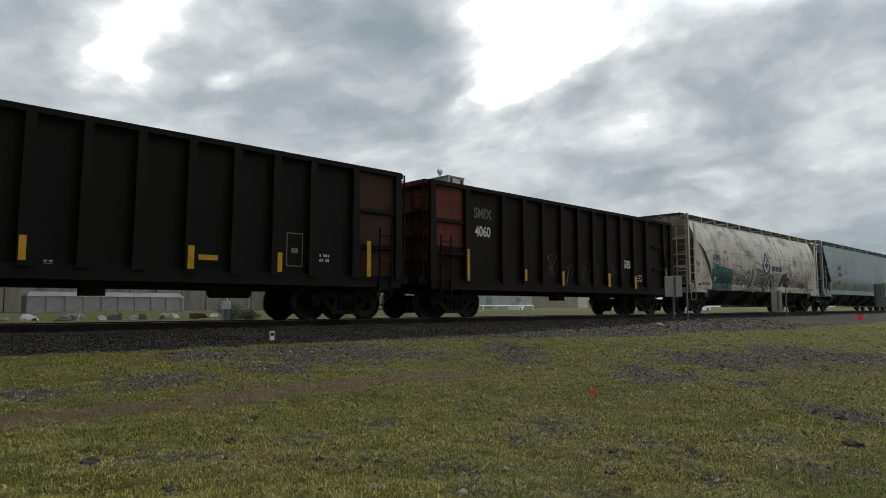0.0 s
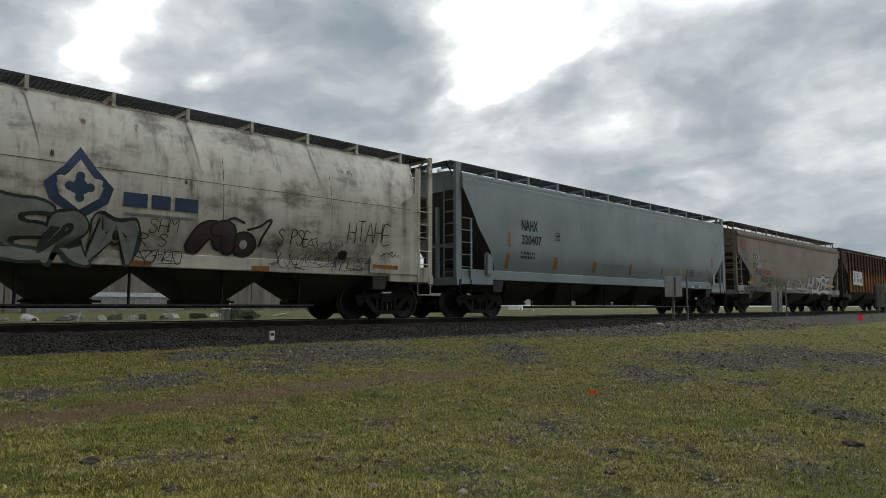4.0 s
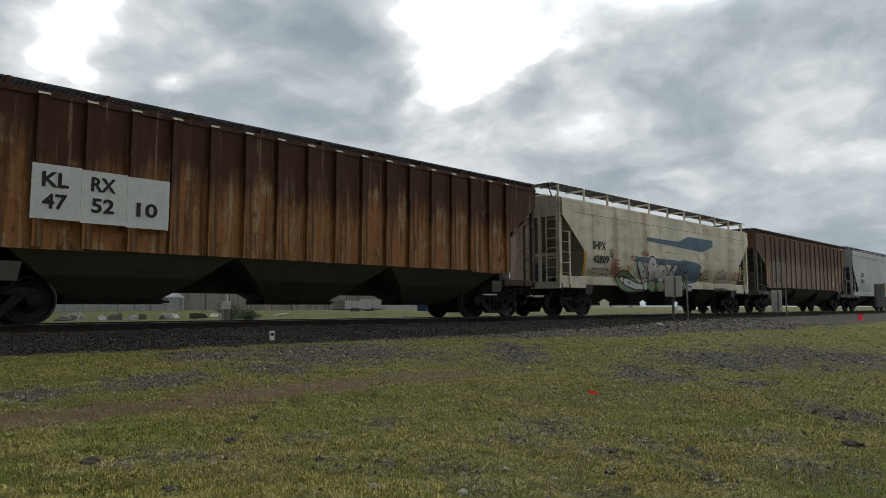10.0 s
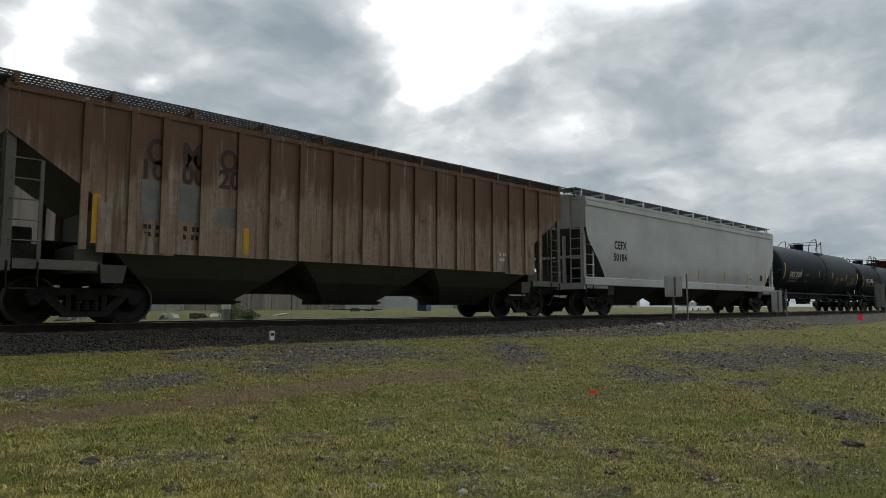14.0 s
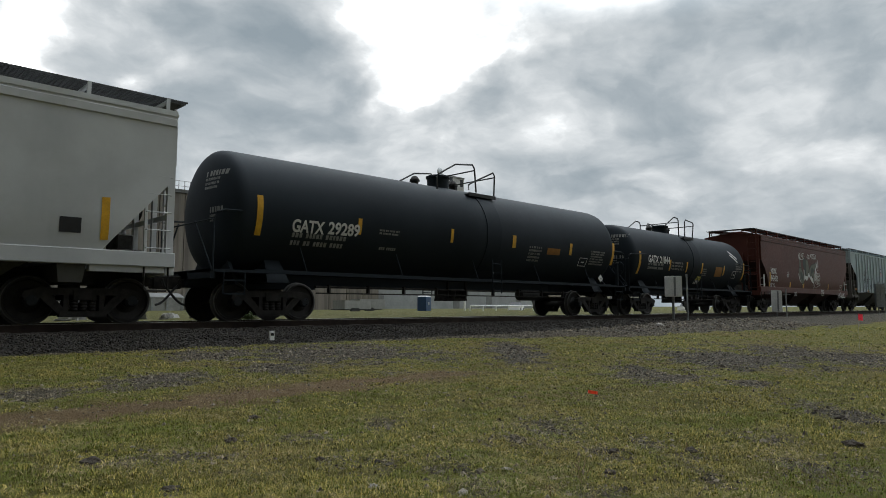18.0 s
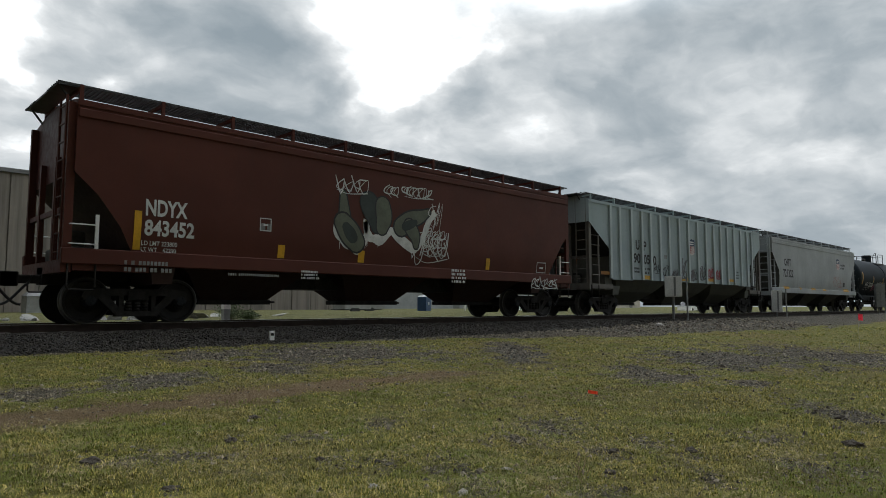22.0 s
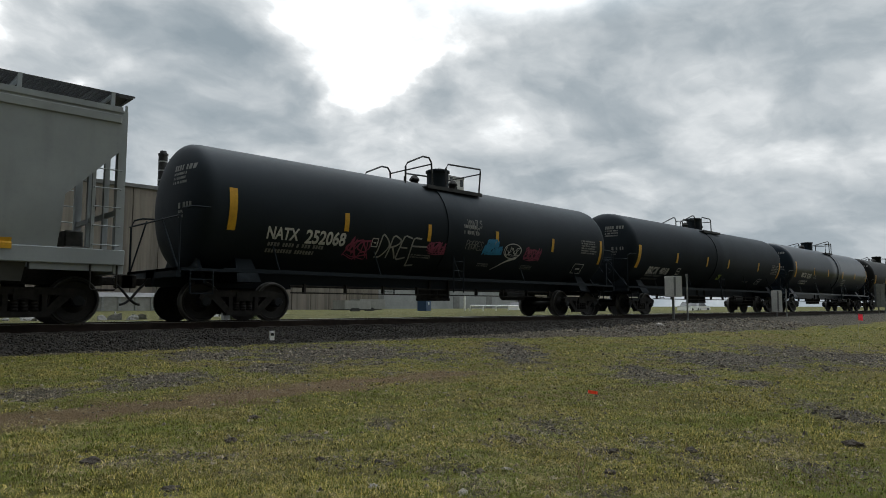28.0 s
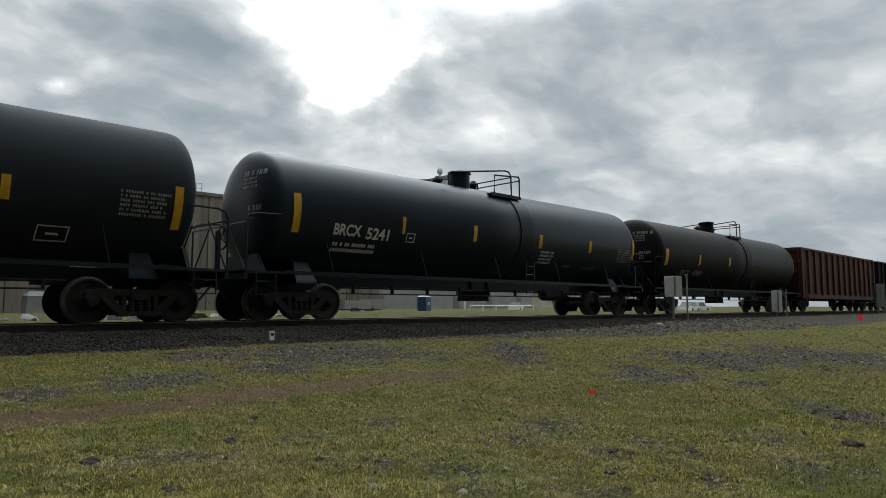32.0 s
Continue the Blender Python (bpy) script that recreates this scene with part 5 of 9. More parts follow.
gon_b = add(gondola, span=(-124.69, -110.29), posts_at=(-7.12, -5.7, -4.03, -2.98, -1.96, -0.90, 0.12, 1.09, 2.05, 3.03, 4.0, 5.0, 6.5, 7.12), paint=P["gon_brown"], end=P["gon_red"], faded=((-7.1, -5.84, 2.1, 2.79), (-7.1, -5.84, 2.91, 3.86)), label="dark brown high-sided steel gondola with a faded red end")
hop_a = add(hopper, span=(-108.555, -90.265), side=bulge_side, paint=P["white_grimy"], lower=P["hopper_dark"], bays=5, inner=7.4, knee=0.92, waist=0.31, outlet=0.15, run=2.3, inset=0.65, shear_plate=True, slope=P["cream_dark"], eave=4.40, lip_z=4.34, board=4.66, board_y=(-1.16, -0.36), brackets_at=[-8.56 + 1.52 * k for k in range(12)], end_top=4.0, cut=((0.64, 4.15), (0.66, 3.5), (1.30, 3.13), (1.54, 2.88), (1.87, 2.45), (2.12, 1.95), (2.25, 1.42)), step_paint=P["white_grimy"], ladder_top=4.2, floor=1.42, truck=1.38, pipe=0.35, label="grimy white covered hopper with rounded sides, graffiti and rust spots")
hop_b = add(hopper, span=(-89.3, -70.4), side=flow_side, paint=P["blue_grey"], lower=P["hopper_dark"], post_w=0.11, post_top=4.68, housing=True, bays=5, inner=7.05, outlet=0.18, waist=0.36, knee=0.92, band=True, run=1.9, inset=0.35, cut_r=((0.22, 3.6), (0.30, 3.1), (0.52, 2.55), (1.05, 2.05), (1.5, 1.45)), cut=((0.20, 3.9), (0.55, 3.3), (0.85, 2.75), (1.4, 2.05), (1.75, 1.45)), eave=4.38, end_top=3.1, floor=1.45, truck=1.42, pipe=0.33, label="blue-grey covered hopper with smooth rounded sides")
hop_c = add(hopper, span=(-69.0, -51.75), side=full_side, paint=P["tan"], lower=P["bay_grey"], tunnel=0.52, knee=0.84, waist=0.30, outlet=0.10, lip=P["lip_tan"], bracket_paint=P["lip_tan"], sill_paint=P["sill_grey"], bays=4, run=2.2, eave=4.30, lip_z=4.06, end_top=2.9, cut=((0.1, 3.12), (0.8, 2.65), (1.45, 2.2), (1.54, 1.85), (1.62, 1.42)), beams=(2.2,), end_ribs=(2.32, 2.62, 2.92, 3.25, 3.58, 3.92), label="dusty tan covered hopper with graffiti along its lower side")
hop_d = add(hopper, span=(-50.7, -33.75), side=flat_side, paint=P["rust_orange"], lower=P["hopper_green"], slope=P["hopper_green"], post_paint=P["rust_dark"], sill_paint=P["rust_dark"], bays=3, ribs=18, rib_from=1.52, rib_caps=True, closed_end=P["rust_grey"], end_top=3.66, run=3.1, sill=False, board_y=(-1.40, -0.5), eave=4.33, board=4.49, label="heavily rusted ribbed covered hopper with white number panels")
hop_e = add(hopper, span=(-32.4, -15.7), side=flow_side, paint=P["cream"], lower=P["hopper_dark"], bays=4, run=2.1, inset=0.3, cut=((0.1, 3.57), (1.38, 2.4), (1.46, 1.44)), slope=P["cream_dark"], eave=4.22, end_top=3.6, label="cream covered hopper with a blue stripe, rust stains and graffiti")
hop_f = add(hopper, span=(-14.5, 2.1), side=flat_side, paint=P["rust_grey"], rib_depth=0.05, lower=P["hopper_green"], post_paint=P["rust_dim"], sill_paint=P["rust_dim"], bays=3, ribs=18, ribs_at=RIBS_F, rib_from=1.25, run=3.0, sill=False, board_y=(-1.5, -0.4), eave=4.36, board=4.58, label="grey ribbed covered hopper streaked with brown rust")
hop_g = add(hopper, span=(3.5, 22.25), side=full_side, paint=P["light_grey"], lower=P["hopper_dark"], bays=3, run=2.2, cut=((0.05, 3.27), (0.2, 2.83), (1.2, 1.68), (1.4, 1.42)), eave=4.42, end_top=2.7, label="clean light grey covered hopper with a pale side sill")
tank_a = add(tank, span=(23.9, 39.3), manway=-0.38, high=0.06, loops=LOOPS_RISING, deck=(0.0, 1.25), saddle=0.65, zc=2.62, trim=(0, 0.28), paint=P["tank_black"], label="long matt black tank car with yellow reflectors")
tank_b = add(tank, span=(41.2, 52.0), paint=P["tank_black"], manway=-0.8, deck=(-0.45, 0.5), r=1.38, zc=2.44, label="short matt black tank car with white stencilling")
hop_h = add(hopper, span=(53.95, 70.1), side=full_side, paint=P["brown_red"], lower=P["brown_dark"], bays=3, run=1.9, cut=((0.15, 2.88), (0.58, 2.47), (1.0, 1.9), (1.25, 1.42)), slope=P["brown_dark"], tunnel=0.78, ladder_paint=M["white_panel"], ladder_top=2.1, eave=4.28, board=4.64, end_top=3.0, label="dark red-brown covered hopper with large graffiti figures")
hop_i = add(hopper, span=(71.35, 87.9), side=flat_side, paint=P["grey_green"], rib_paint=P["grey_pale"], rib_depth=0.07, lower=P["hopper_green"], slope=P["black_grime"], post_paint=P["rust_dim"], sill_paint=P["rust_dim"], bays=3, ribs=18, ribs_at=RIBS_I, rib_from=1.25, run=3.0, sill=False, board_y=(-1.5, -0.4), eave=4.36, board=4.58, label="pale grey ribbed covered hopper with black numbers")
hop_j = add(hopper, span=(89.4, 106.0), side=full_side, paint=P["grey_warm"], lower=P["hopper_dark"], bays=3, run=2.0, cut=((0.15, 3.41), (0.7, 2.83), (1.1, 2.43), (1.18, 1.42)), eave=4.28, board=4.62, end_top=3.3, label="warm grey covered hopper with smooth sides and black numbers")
tank_c = add(tank, span=(107.9, 123.2), manway=0.4, high=0.22, loops=LOOPS_LONG, deck=(-1.0, 1.38), saddle=-0.27, zc=2.64, paint=P["tank_black"], label="long black tank car with coloured graffiti")
tank_d = add(tank, span=(125.85, 142.0), manway=0.25, high=0.22, loops=LOOPS_WIDE, rail_y=0.5, deck=(-0.95, 0.95), saddle=-0.27, zc=2.78, trim=(0, 0.2), paint=P["tank_black"], label="long black tank car with a green label")
tank_e = add(tank, span=(144.05, 160.0), manway=-0.45, high=0.2, loops=LOOPS_BACK, deck=(0.0, 1.5), saddle=1.25, zc=2.76, trim=(0.18, 0), paint=P["tank_gloss"], label="glossy black tank car with clean white lettering")
tank_f = add(tank, span=(162.7, 178.7), manway=-0.45, high=0.2, loops=LOOPS_BACK, deck=(0.0, 1.5), saddle=1.25, zc=2.74, paint=P["tank_brown"], label="faded black-brown tank car")
gon_c = add(gondola, span=(180.0, 196.8), paint=P["gon_rust"], posts=14, label="rust-red high-sided steel gondola")
gon_d = add(gondola, span=(198.2, 212.2), paint=P["gon_black"], label="black high-sided steel gondola at the tail")


# ---------- marks on the cars ----------
def flow_skin(z):
    """Outer surface of the bulging side, with its sill."""
    return flow_side(z) if z > 1.46 else flow_side(1.42) + 0.055


def bulge_skin(z):
    return bulge_side(z) if z > 1.46 else bulge_side(1.42) + 0.055


def end_skin(z):
    """The flat plate beside the ladder at a hopper's end."""
    return 1.512


def full_skin(z):
    return full_side(z) if z > 1.46 else full_side(1.42) + 0.055


def shell(zc, r):
    return lambda z: math.sqrt(max(0.3, r * r - (z - zc) ** 2))


shell_a, shell_b, shell_c = shell(2.62, 1.512), shell(2.44, 1.392), shell(2.64, 1.512)
shell_d, shell_e, shell_f = shell(2.78, 1.512), shell(2.76, 1.512), shell(2.74, 1.512)


def stripe(car, side, x0, x1, z0, z1):
    """A yellow reflective strip."""
    x1 = max(x1, x0 + 0.1)
    if side in (flow_skin, full_skin, bulge_skin) and z1 > 1.6:
        z0 = max(z0, 1.47)
    decal(car, "reflector", M["yellow"], side, x0, x1, z0, z1, 6, 0.009 if side is not gon_side else 0.14, "worn yellow reflective strip")


def panel(car, side, x0, x1, z0, z1, mat, lift=0.008):
    decal(car, "panel", mat, side, x0, x1, z0, z1, 5, lift)


def word(car, side, x0, x1, z0, z1, text, mat, lift=0.010, fat=0.030):
    size = (z1 - z0) / 0.70
    ob = letters(car, text, mat, side, 0.0, z0, size, lift=lift, fat=fat * size)
    xs = [v.co.x for v in ob.data.vertices]
    lo, hi = min(xs), max(xs)
    for v in ob.data.vertices:
        v.co.x = x0 + (v.co.x - lo) * (x1 - x0) / (hi - lo)


def stencil(car, side, x0, x1, z0, z1, rows=2, _=0.5, mat=None):
    bars(car, mat or M["white_mark"], side, x0, z0, x1 - x0, z1 - z0, rows, int(abs(x0 * 100) + rows * 7 + abs(z0) * 31))


def outline_box(car, side, x0, x1, z0, z1, mat):
    bm = bmesh.new()
    t = 0.022
    for a, b, c, d in ((x0, x1, z0, z0 + t), (x0, x1, z1 - t, z1), (x0, x0 + t, z0 + t, z1 - t), (x1 - t, x1, z0 + t, z1 - t), (x0 + 0.3 * (x1 - x0), x0 + 0.7 * (x1 - x0), z0 + 0.4 * (z1 - z0), z0 + 0.55 * (z1 - z0))):
        bm.faces.new([bm.verts.new((x, -(side(z) + 0.010), z)) for x, z in ((a, c), (b, c), (b, d), (a, d))])
    part("stencil_frame", bm, mat, car)


def tag(car, side, x0, x1, z0, z1, loops, seed, mat, thick=0.032):
    scrawl(car, mat, side, x0, z0, x1 - x0, z1 - z0, loops, seed, thick, 0.013)


def patch(car, side, x0, x1, z0, z1, seed, mat):
    blob(car, mat, side, x0, z0, x1 - x0, z1 - z0, seed, 0.007, 7, 0.07)


def soften(me, side, lift, times=9):
    """Rounds the corners of a flat letter lying on the side."""
    bm = bmesh.new()
    bm.from_mesh(me)
    bmesh.ops.remove_doubles(bm, verts=bm.verts[:], dist=0.0005)
    bmesh.ops.subdivide_edges(bm, edges=[e for e in bm.edges if e.is_boundary and e.calc_length() > 0.05], cuts=3, use_grid_fill=False)
    ring = {v: [e.other_vert(v) for e in v.link_edges if e.is_boundary] for v in bm.verts if v.is_boundary}
    for _ in range(times):
        moved = {v: v.co * 0.5 + (n[0].co + n[1].co) * 0.25 for v, n in ring.items() if len(n) == 2}
        for v, c in moved.items():
            v.co = c
    for v in bm.verts:
        v.co.y = -(side(v.co.z) + lift)
    bm.to_mesh(me)
    bm.free()


def bubble(car, side, x0, x1, z0, z1, text, line, fill):
    """Fat sprayed letters: a dark outline with a pale filling."""
    n = len(text)
    w = (x1 - x0) / n
    size = (z1 - z0) / 0.72
    rng = random.Random(n * 17 + int(x0 * 10))
    layers = [(line, 0.070, 0.009)] + ([(fill, 0.028, 0.012)] if fill else [])
    for mat, fat, lift in layers:
        rng.seed(n * 17)
        for i, ch in enumerate(text):
            ob = letters(car, ch, mat, side, 0.0, z0 + rng.uniform(-0.05, 0.04), size * rng.uniform(0.92, 1.05), lift=lift + i * 0.0004, fat=fat * size, name="graffiti")
            soften(ob.data, side, lift + i * 0.0004)
            xs = [v.co.x for v in ob.data.vertices]
            lo, hi = min(xs), max(xs)
            a, b = x0 + w * i - 0.04 - fat * size * 0.6, x0 + w * (i + 1) + 0.02 + fat * size * 0.6
            for v in ob.data.vertices:
                v.co.x = a + (v.co.x - lo) * (b - a) / (hi - lo) + 0.12 * (v.co.z - z0)
                v.co.z += 0.045 * math.sin(4.1 * v.co.x) + 0.025 * math.sin(9.7 * v.co.x + 2.0)
                v.co.x += 0.04 * math.sin(7.0 * v.co.z + i)
                v.co.y = -(side(v.co.z) + lift + i * 0.0004)


def lobe(car, side, cx, cz, rx, rz, tilt, fill, edge):
    """A rounded sprayed shape; edge 0: black outline, 1: scalloped outline, -1: none."""
    t = radians(tilt)
    layers = [(M["black_mark"], 0.055, 0.008)] if edge >= 0 else []
    order = 0.0002 * lobe.count
    lobe.count += 1
    for mat, grow, lift in layers + [(fill, 0.0, 0.009 if edge >= 0 else 0.030)]:
        bm = bmesh.new()
        n, rings, last = 36, 3, None
        for j in range(rings + 1):
            row = []
            for i in range(n if j else 1):
                a = 2 * math.pi * i / n
                wave = 0.022 * math.sin(12 * a) if edge == 1 and grow == 0.0 and math.sin(a) > -0.2 else 0.0
                u, v = math.cos(a) * (rx + grow + wave) * j / rings, math.sin(a) * (rz + grow + wave) * j / rings
                z = cz + u * math.sin(t) + v * math.cos(t)
                row.append(bm.verts.new((cx + u * math.cos(t) - v * math.sin(t), -(side(z) + lift + order), z)))
            for i in range(n if last else 0):
                k = (i + 1) % n
                bm.faces.new((last[0], row[i], row[k]) if len(last) == 1 else (last[i], row[i], row[k], last[k]))
            last = row
        part("graffiti", bm, mat, car)


lobe.count = 0


def diamond(car, side, x0, x1, z0, z1):
    """A leaf-like emblem in dark blue, as plain shapes."""
    cx, cz, w, h = (x0 + x1) / 2, z0 + (z1 - z0) * 0.45, (x1 - x0) / 2, (z1 - z0) / 2
    for k, mat, lift in ((1.0, M["navy"], 0.008), (0.68, P["white_grimy"], 0.011), (0.30, M["navy"], 0.014)):
        bm = bmesh.new()
        pts = [(0, 1.15), (0.45, 0.55), (0.95, 0.05), (0.8, -0.4), (0.0, -0.95), (-0.8, -0.4), (-0.95, 0.05), (-0.45, 0.55)]
        bm.faces.new([bm.verts.new((cx + x * w * k, -(side(cz + z * h * k) + lift), cz + z * h * k)) for x, z in reversed(pts)])
        part("emblem", bm, mat, car)
    for dx, dz in ((0.0, 0.30), (0.28, 0.0), (-0.28, 0.0), (0.0, -0.30)):
        bm = bmesh.new()
        bm.faces.new([bm.verts.new((cx + (dx + 0.13 * math.cos(a)) * w, -(side(cz) + 0.016), cz + (dz + 0.13 * math.sin(a)) * h)) for a in (k * math.pi / 5 for k in range(10))])
        part("emblem_dot", bm, M["navy"], car)


def shield(car, side, x0, x1, z0, z1):
    """A striped shield emblem, as plain shapes."""
    w, h, cx = x1 - x0, z1 - z0, (x0 + x1) / 2
    def face(name, mat, pts, lift):
        bm = bmesh.new()
        bm.faces.new([bm.verts.new((cx + u * w / 2, -(side(z0 + v * h) + lift), z0 + v * h)) for u, v in pts])
        part(name, bm, mat, car)
    face("emblem", M["white_panel"], ((-0.9, 0.56), (-1.0, 0.22), (-0.6, 0.06), (0, 0.0), (0.6, 0.06), (1.0, 0.22), (0.9, 0.56)), 0.010)
    for i in range(5):
        u = -0.8 + 0.4 * i
        low = 0.04 + 0.17 * u * u
        face("emblem_stripe", M["red_paint"], ((u - 0.1, low), (u + 0.1, low), (u + 0.1, 0.56), (u - 0.1, 0.56)), 0.013)
    face("emblem_head", M["navy"], ((-0.95, 0.55), (0.95, 0.55), (1.05, 0.86), (0.75, 0.97), (0.35, 0.93), (0, 1.0), (-0.35, 0.93), (-0.75, 0.97), (-1.05, 0.86)), 0.014)
    for v in (0.63, 0.76):
        face("emblem_bar", M["white_mark"], ((-0.7, v), (0.7, v), (0.7, v + 0.07), (-0.7, v + 0.07)), 0.017)


def number_panel(car, side, x0, x1, z0, z1):
    """White plates between and over the ribs with the car's number."""
    w = (x1 - x0) / 3
    for i, (up, low) in enumerate((("KL", "47"), ("RX", "52"), ("", "10"))):
        a = x0 + w * i
        drop = 0.02 * i
        decal(car, "number_plate_panel", M["white_panel"], side, a, a + w * 0.995, z0 - drop, z1 - drop, 1, 0.098, "white painted number panel")
        h = z1 - z0
        if up:
            word(car, side, a + 0.2 * w, a + 0.74 * w, z0 + 0.60 * h, z0 + 0.86 * h, up, M["black_mark"], 0.104, 0.03)
        word(car, side, a + 0.22 * w, a + 0.72 * w, z0 + 0.20 * h, z0 + 0.46 * h, low, M["black_mark"], 0.104, 0.03)


def placard(car, x, z, r):
    """A white diamond placard with its number, hung on a bracket off the side."""
    bm = bmesh.new()
    prism(bm, [(x - r, z), (x, z - r), (x + r, z), (x, z + r)], -1.50, -1.488)
    plate = part("placard", bm, M["white_panel"], car, "white diamond hazard placard")
    word(car, lambda q: 1.50, x - 0.085, x + 0.085, z - 0.03, z + 0.035, "2735", M["black_mark"], 0.003)
    bm = bmesh.new()
    box(bm, x - 0.03, x + 0.03, -1.488, -1.30, z - 0.05, z + 0.05)
    part("placard_bracket", bm, M["steel_dark"], car)


def swoosh(car, side, x0, x1, z0, z1):
    """Blue streamer: a thin tail that swells into a broad end."""
    bm = bmesh.new()
    last = None
    for i in range(25):
        k = i / 24
        x = x0 + (x1 - x0) * k
        top = z0 + (z1 - z0) * (0.62 + 0.38 * smooth(k, 0.42, 0.62))
        low = z0 + (z1 - z0) * (0.42 - 0.30 * k + 0.55 * max(0.0, k - 0.82) / 0.18 * 0.9)
        row = []
        for j in range(5):
            z = low + (max(top, low + 0.01) - low) * j / 4
            row.append(bm.verts.new((x, -(side(z) + 0.006), z)))
        if last:
            for j in range(4):
                bm.faces.new((last[j], row[j], row[j + 1], last[j + 1]))
        last = row
    part("painted_stripe", bm, M["blue_stripe"], car, "faded blue streamer")


def mural(car, side):
    """Large grey-green sprayed shapes with dark outlines in a ragged white halo."""
    halo = ((-1.80, 3.15), (-1.86, 2.6), (-2.0, 2.3), (-1.75, 1.95), (-1.35, 1.80), (-1.12, 2.1), (-1.05, 2.5), (-0.95, 2.2), (-0.6, 2.1), (-0.3, 2.35), (0.05, 2.2), (0.55, 1.92), (0.8, 2.1), (1.1, 2.6), (1.3, 3.0))
    bm = bmesh.new()
    rng = random.Random(31)
    for k in range(5):
        line = curve([(x + rng.uniform(-0.06, 0.06), z + rng.uniform(-0.10, 0.10)) for x, z in halo], 5)
        ribbon(bm, line, side, 0.006 + 0.0004 * k, lambda a: 0.055 + 0.03 * math.sin(23 * a + k))
    for k in range(26):
        x, z = halo[rng.randrange(2, len(halo))]
        x += rng.uniform(-0.15, 0.15)
        ribbon(bm, curve([(x, z), (x + rng.uniform(-0.02, 0.02), z - rng.uniform(0.08, 0.3))], 3), side, 0.006, lambda a: 0.012 * (1 - 0.7 * a))
    tagged(part("graffiti", bm, M["white_spray"], car), kind="stuff")
    fat(car, side, ((-1.80, 3.18), (-1.76, 2.75), (-1.72, 2.4)), 0.10, 0.20, M["spray_olive"], 0.009, 0.04)
    fat(car, side, ((-1.80, 2.45), (-1.58, 2.2), (-1.38, 1.98)), 0.30, 0.30, M["spray_olive"], 0.011, 0.05)
    fat(car, side, ((-1.70, 2.35), (-1.50, 2.1)), 0.14, 0.18, M["spray_dark"], 0.014, 0.01)
    fat(car, side, ((-0.98, 3.05), (-0.80, 2.75), (-0.72, 2.45)), 0.34, 0.22, M["spray_dark"], 0.010, 0.04)
    fat(car, side, ((-0.52, 3.02), (-0.48, 2.7), (-0.55, 2.42)), 0.28, 0.22, M["spray_olive"], 0.012, 0.04)
    fat(car, side, ((0.12, 2.50), (0.45, 2.72), (0.85, 2.86), (1.12, 3.0)), 0.30, 0.10, M["spray_olive"], 0.012, 0.05)
    fat(car, side, ((0.42, 2.55), (0.62, 2.28), (0.66, 2.02)), 0.24, 0.10, M["spray_olive"], 0.014, 0.04)
    fat(car, side, ((0.25, 2.52), (0.62, 2.66)), 0.13, 0.10, M["spray_dark"], 0.017, 0.01)
    for j in range(3):
        scrawl(car, M["white_spray"], side, 0.95, 1.78 + 0.24 * j, 0.85, 0.26, 6, 251 + j, 0.024, 0.016 + 0.001 * j)
    scrawl(car, M["white_spray"], side, 1.15, 2.5, 0.45, 0.75, 2, 260, 0.022, 0.016)


for key, col in (("navy", (0.03, 0.055, 0.11)), ("red_paint", (0.32, 0.04, 0.035)), ("teal_spray", (0.045, 0.155, 0.165)), ("teal_dark", (0.012, 0.05, 0.06)),
                 ("grey_spray", (0.13, 0.13, 0.135)), ("red_spray", (0.33, 0.05, 0.06)), ("pale_yellow", (0.55, 0.50, 0.12)), ("ivory_spray", (0.42, 0.41, 0.34)),
                 ("white_spray", (0.58, 0.58, 0.56)), ("violet_spray", (0.16, 0.10, 0.20)), ("red_faint", (0.33, 0.18, 0.15)), ("teal_faint", (0.19, 0.235, 0.215)),
                 ("blue_stripe", (0.095, 0.155, 0.225)), ("green_spray", (0.16, 0.26, 0.11)), ("rust_mark", (0.055, 0.030, 0.028)), ("grey_patch", (0.20, 0.20, 0.19)),
                 ("orange_dim", (0.28, 0.12, 0.015)), ("olive_fill", (0.22, 0.205, 0.10)), ("ochre_strip", (0.30, 0.17, 0.035)), ("spray_maroon", (0.075, 0.045, 0.05)), ("ochre_faint", (0.34, 0.24, 0.12)), ("pink_faint", (0.28, 0.055, 0.11)), ("blue_spray", (0.03, 0.24, 0.46)), ("green_label", (0.28, 0.36, 0.04)),
                 ("blue_label", (0.16, 0.24, 0.33)), ("faint_mark", (0.12, 0.12, 0.115)), ("grey_fill", (0.24, 0.24, 0.22)), ("chalk", (0.34, 0.34, 0.32)), ("faint_chalk", (0.17, 0.17, 0.16)), ("joint", (0.10, 0.09, 0.08)), ("joint_pale", (0.20, 0.185, 0.16)), ("spray_olive", (0.11, 0.12, 0.085)), ("spray_dark", (0.03, 0.04, 0.036))):
    M[key] = plain(key, col, 0.6, 0.0, 0.2, 3.0, 0.05)

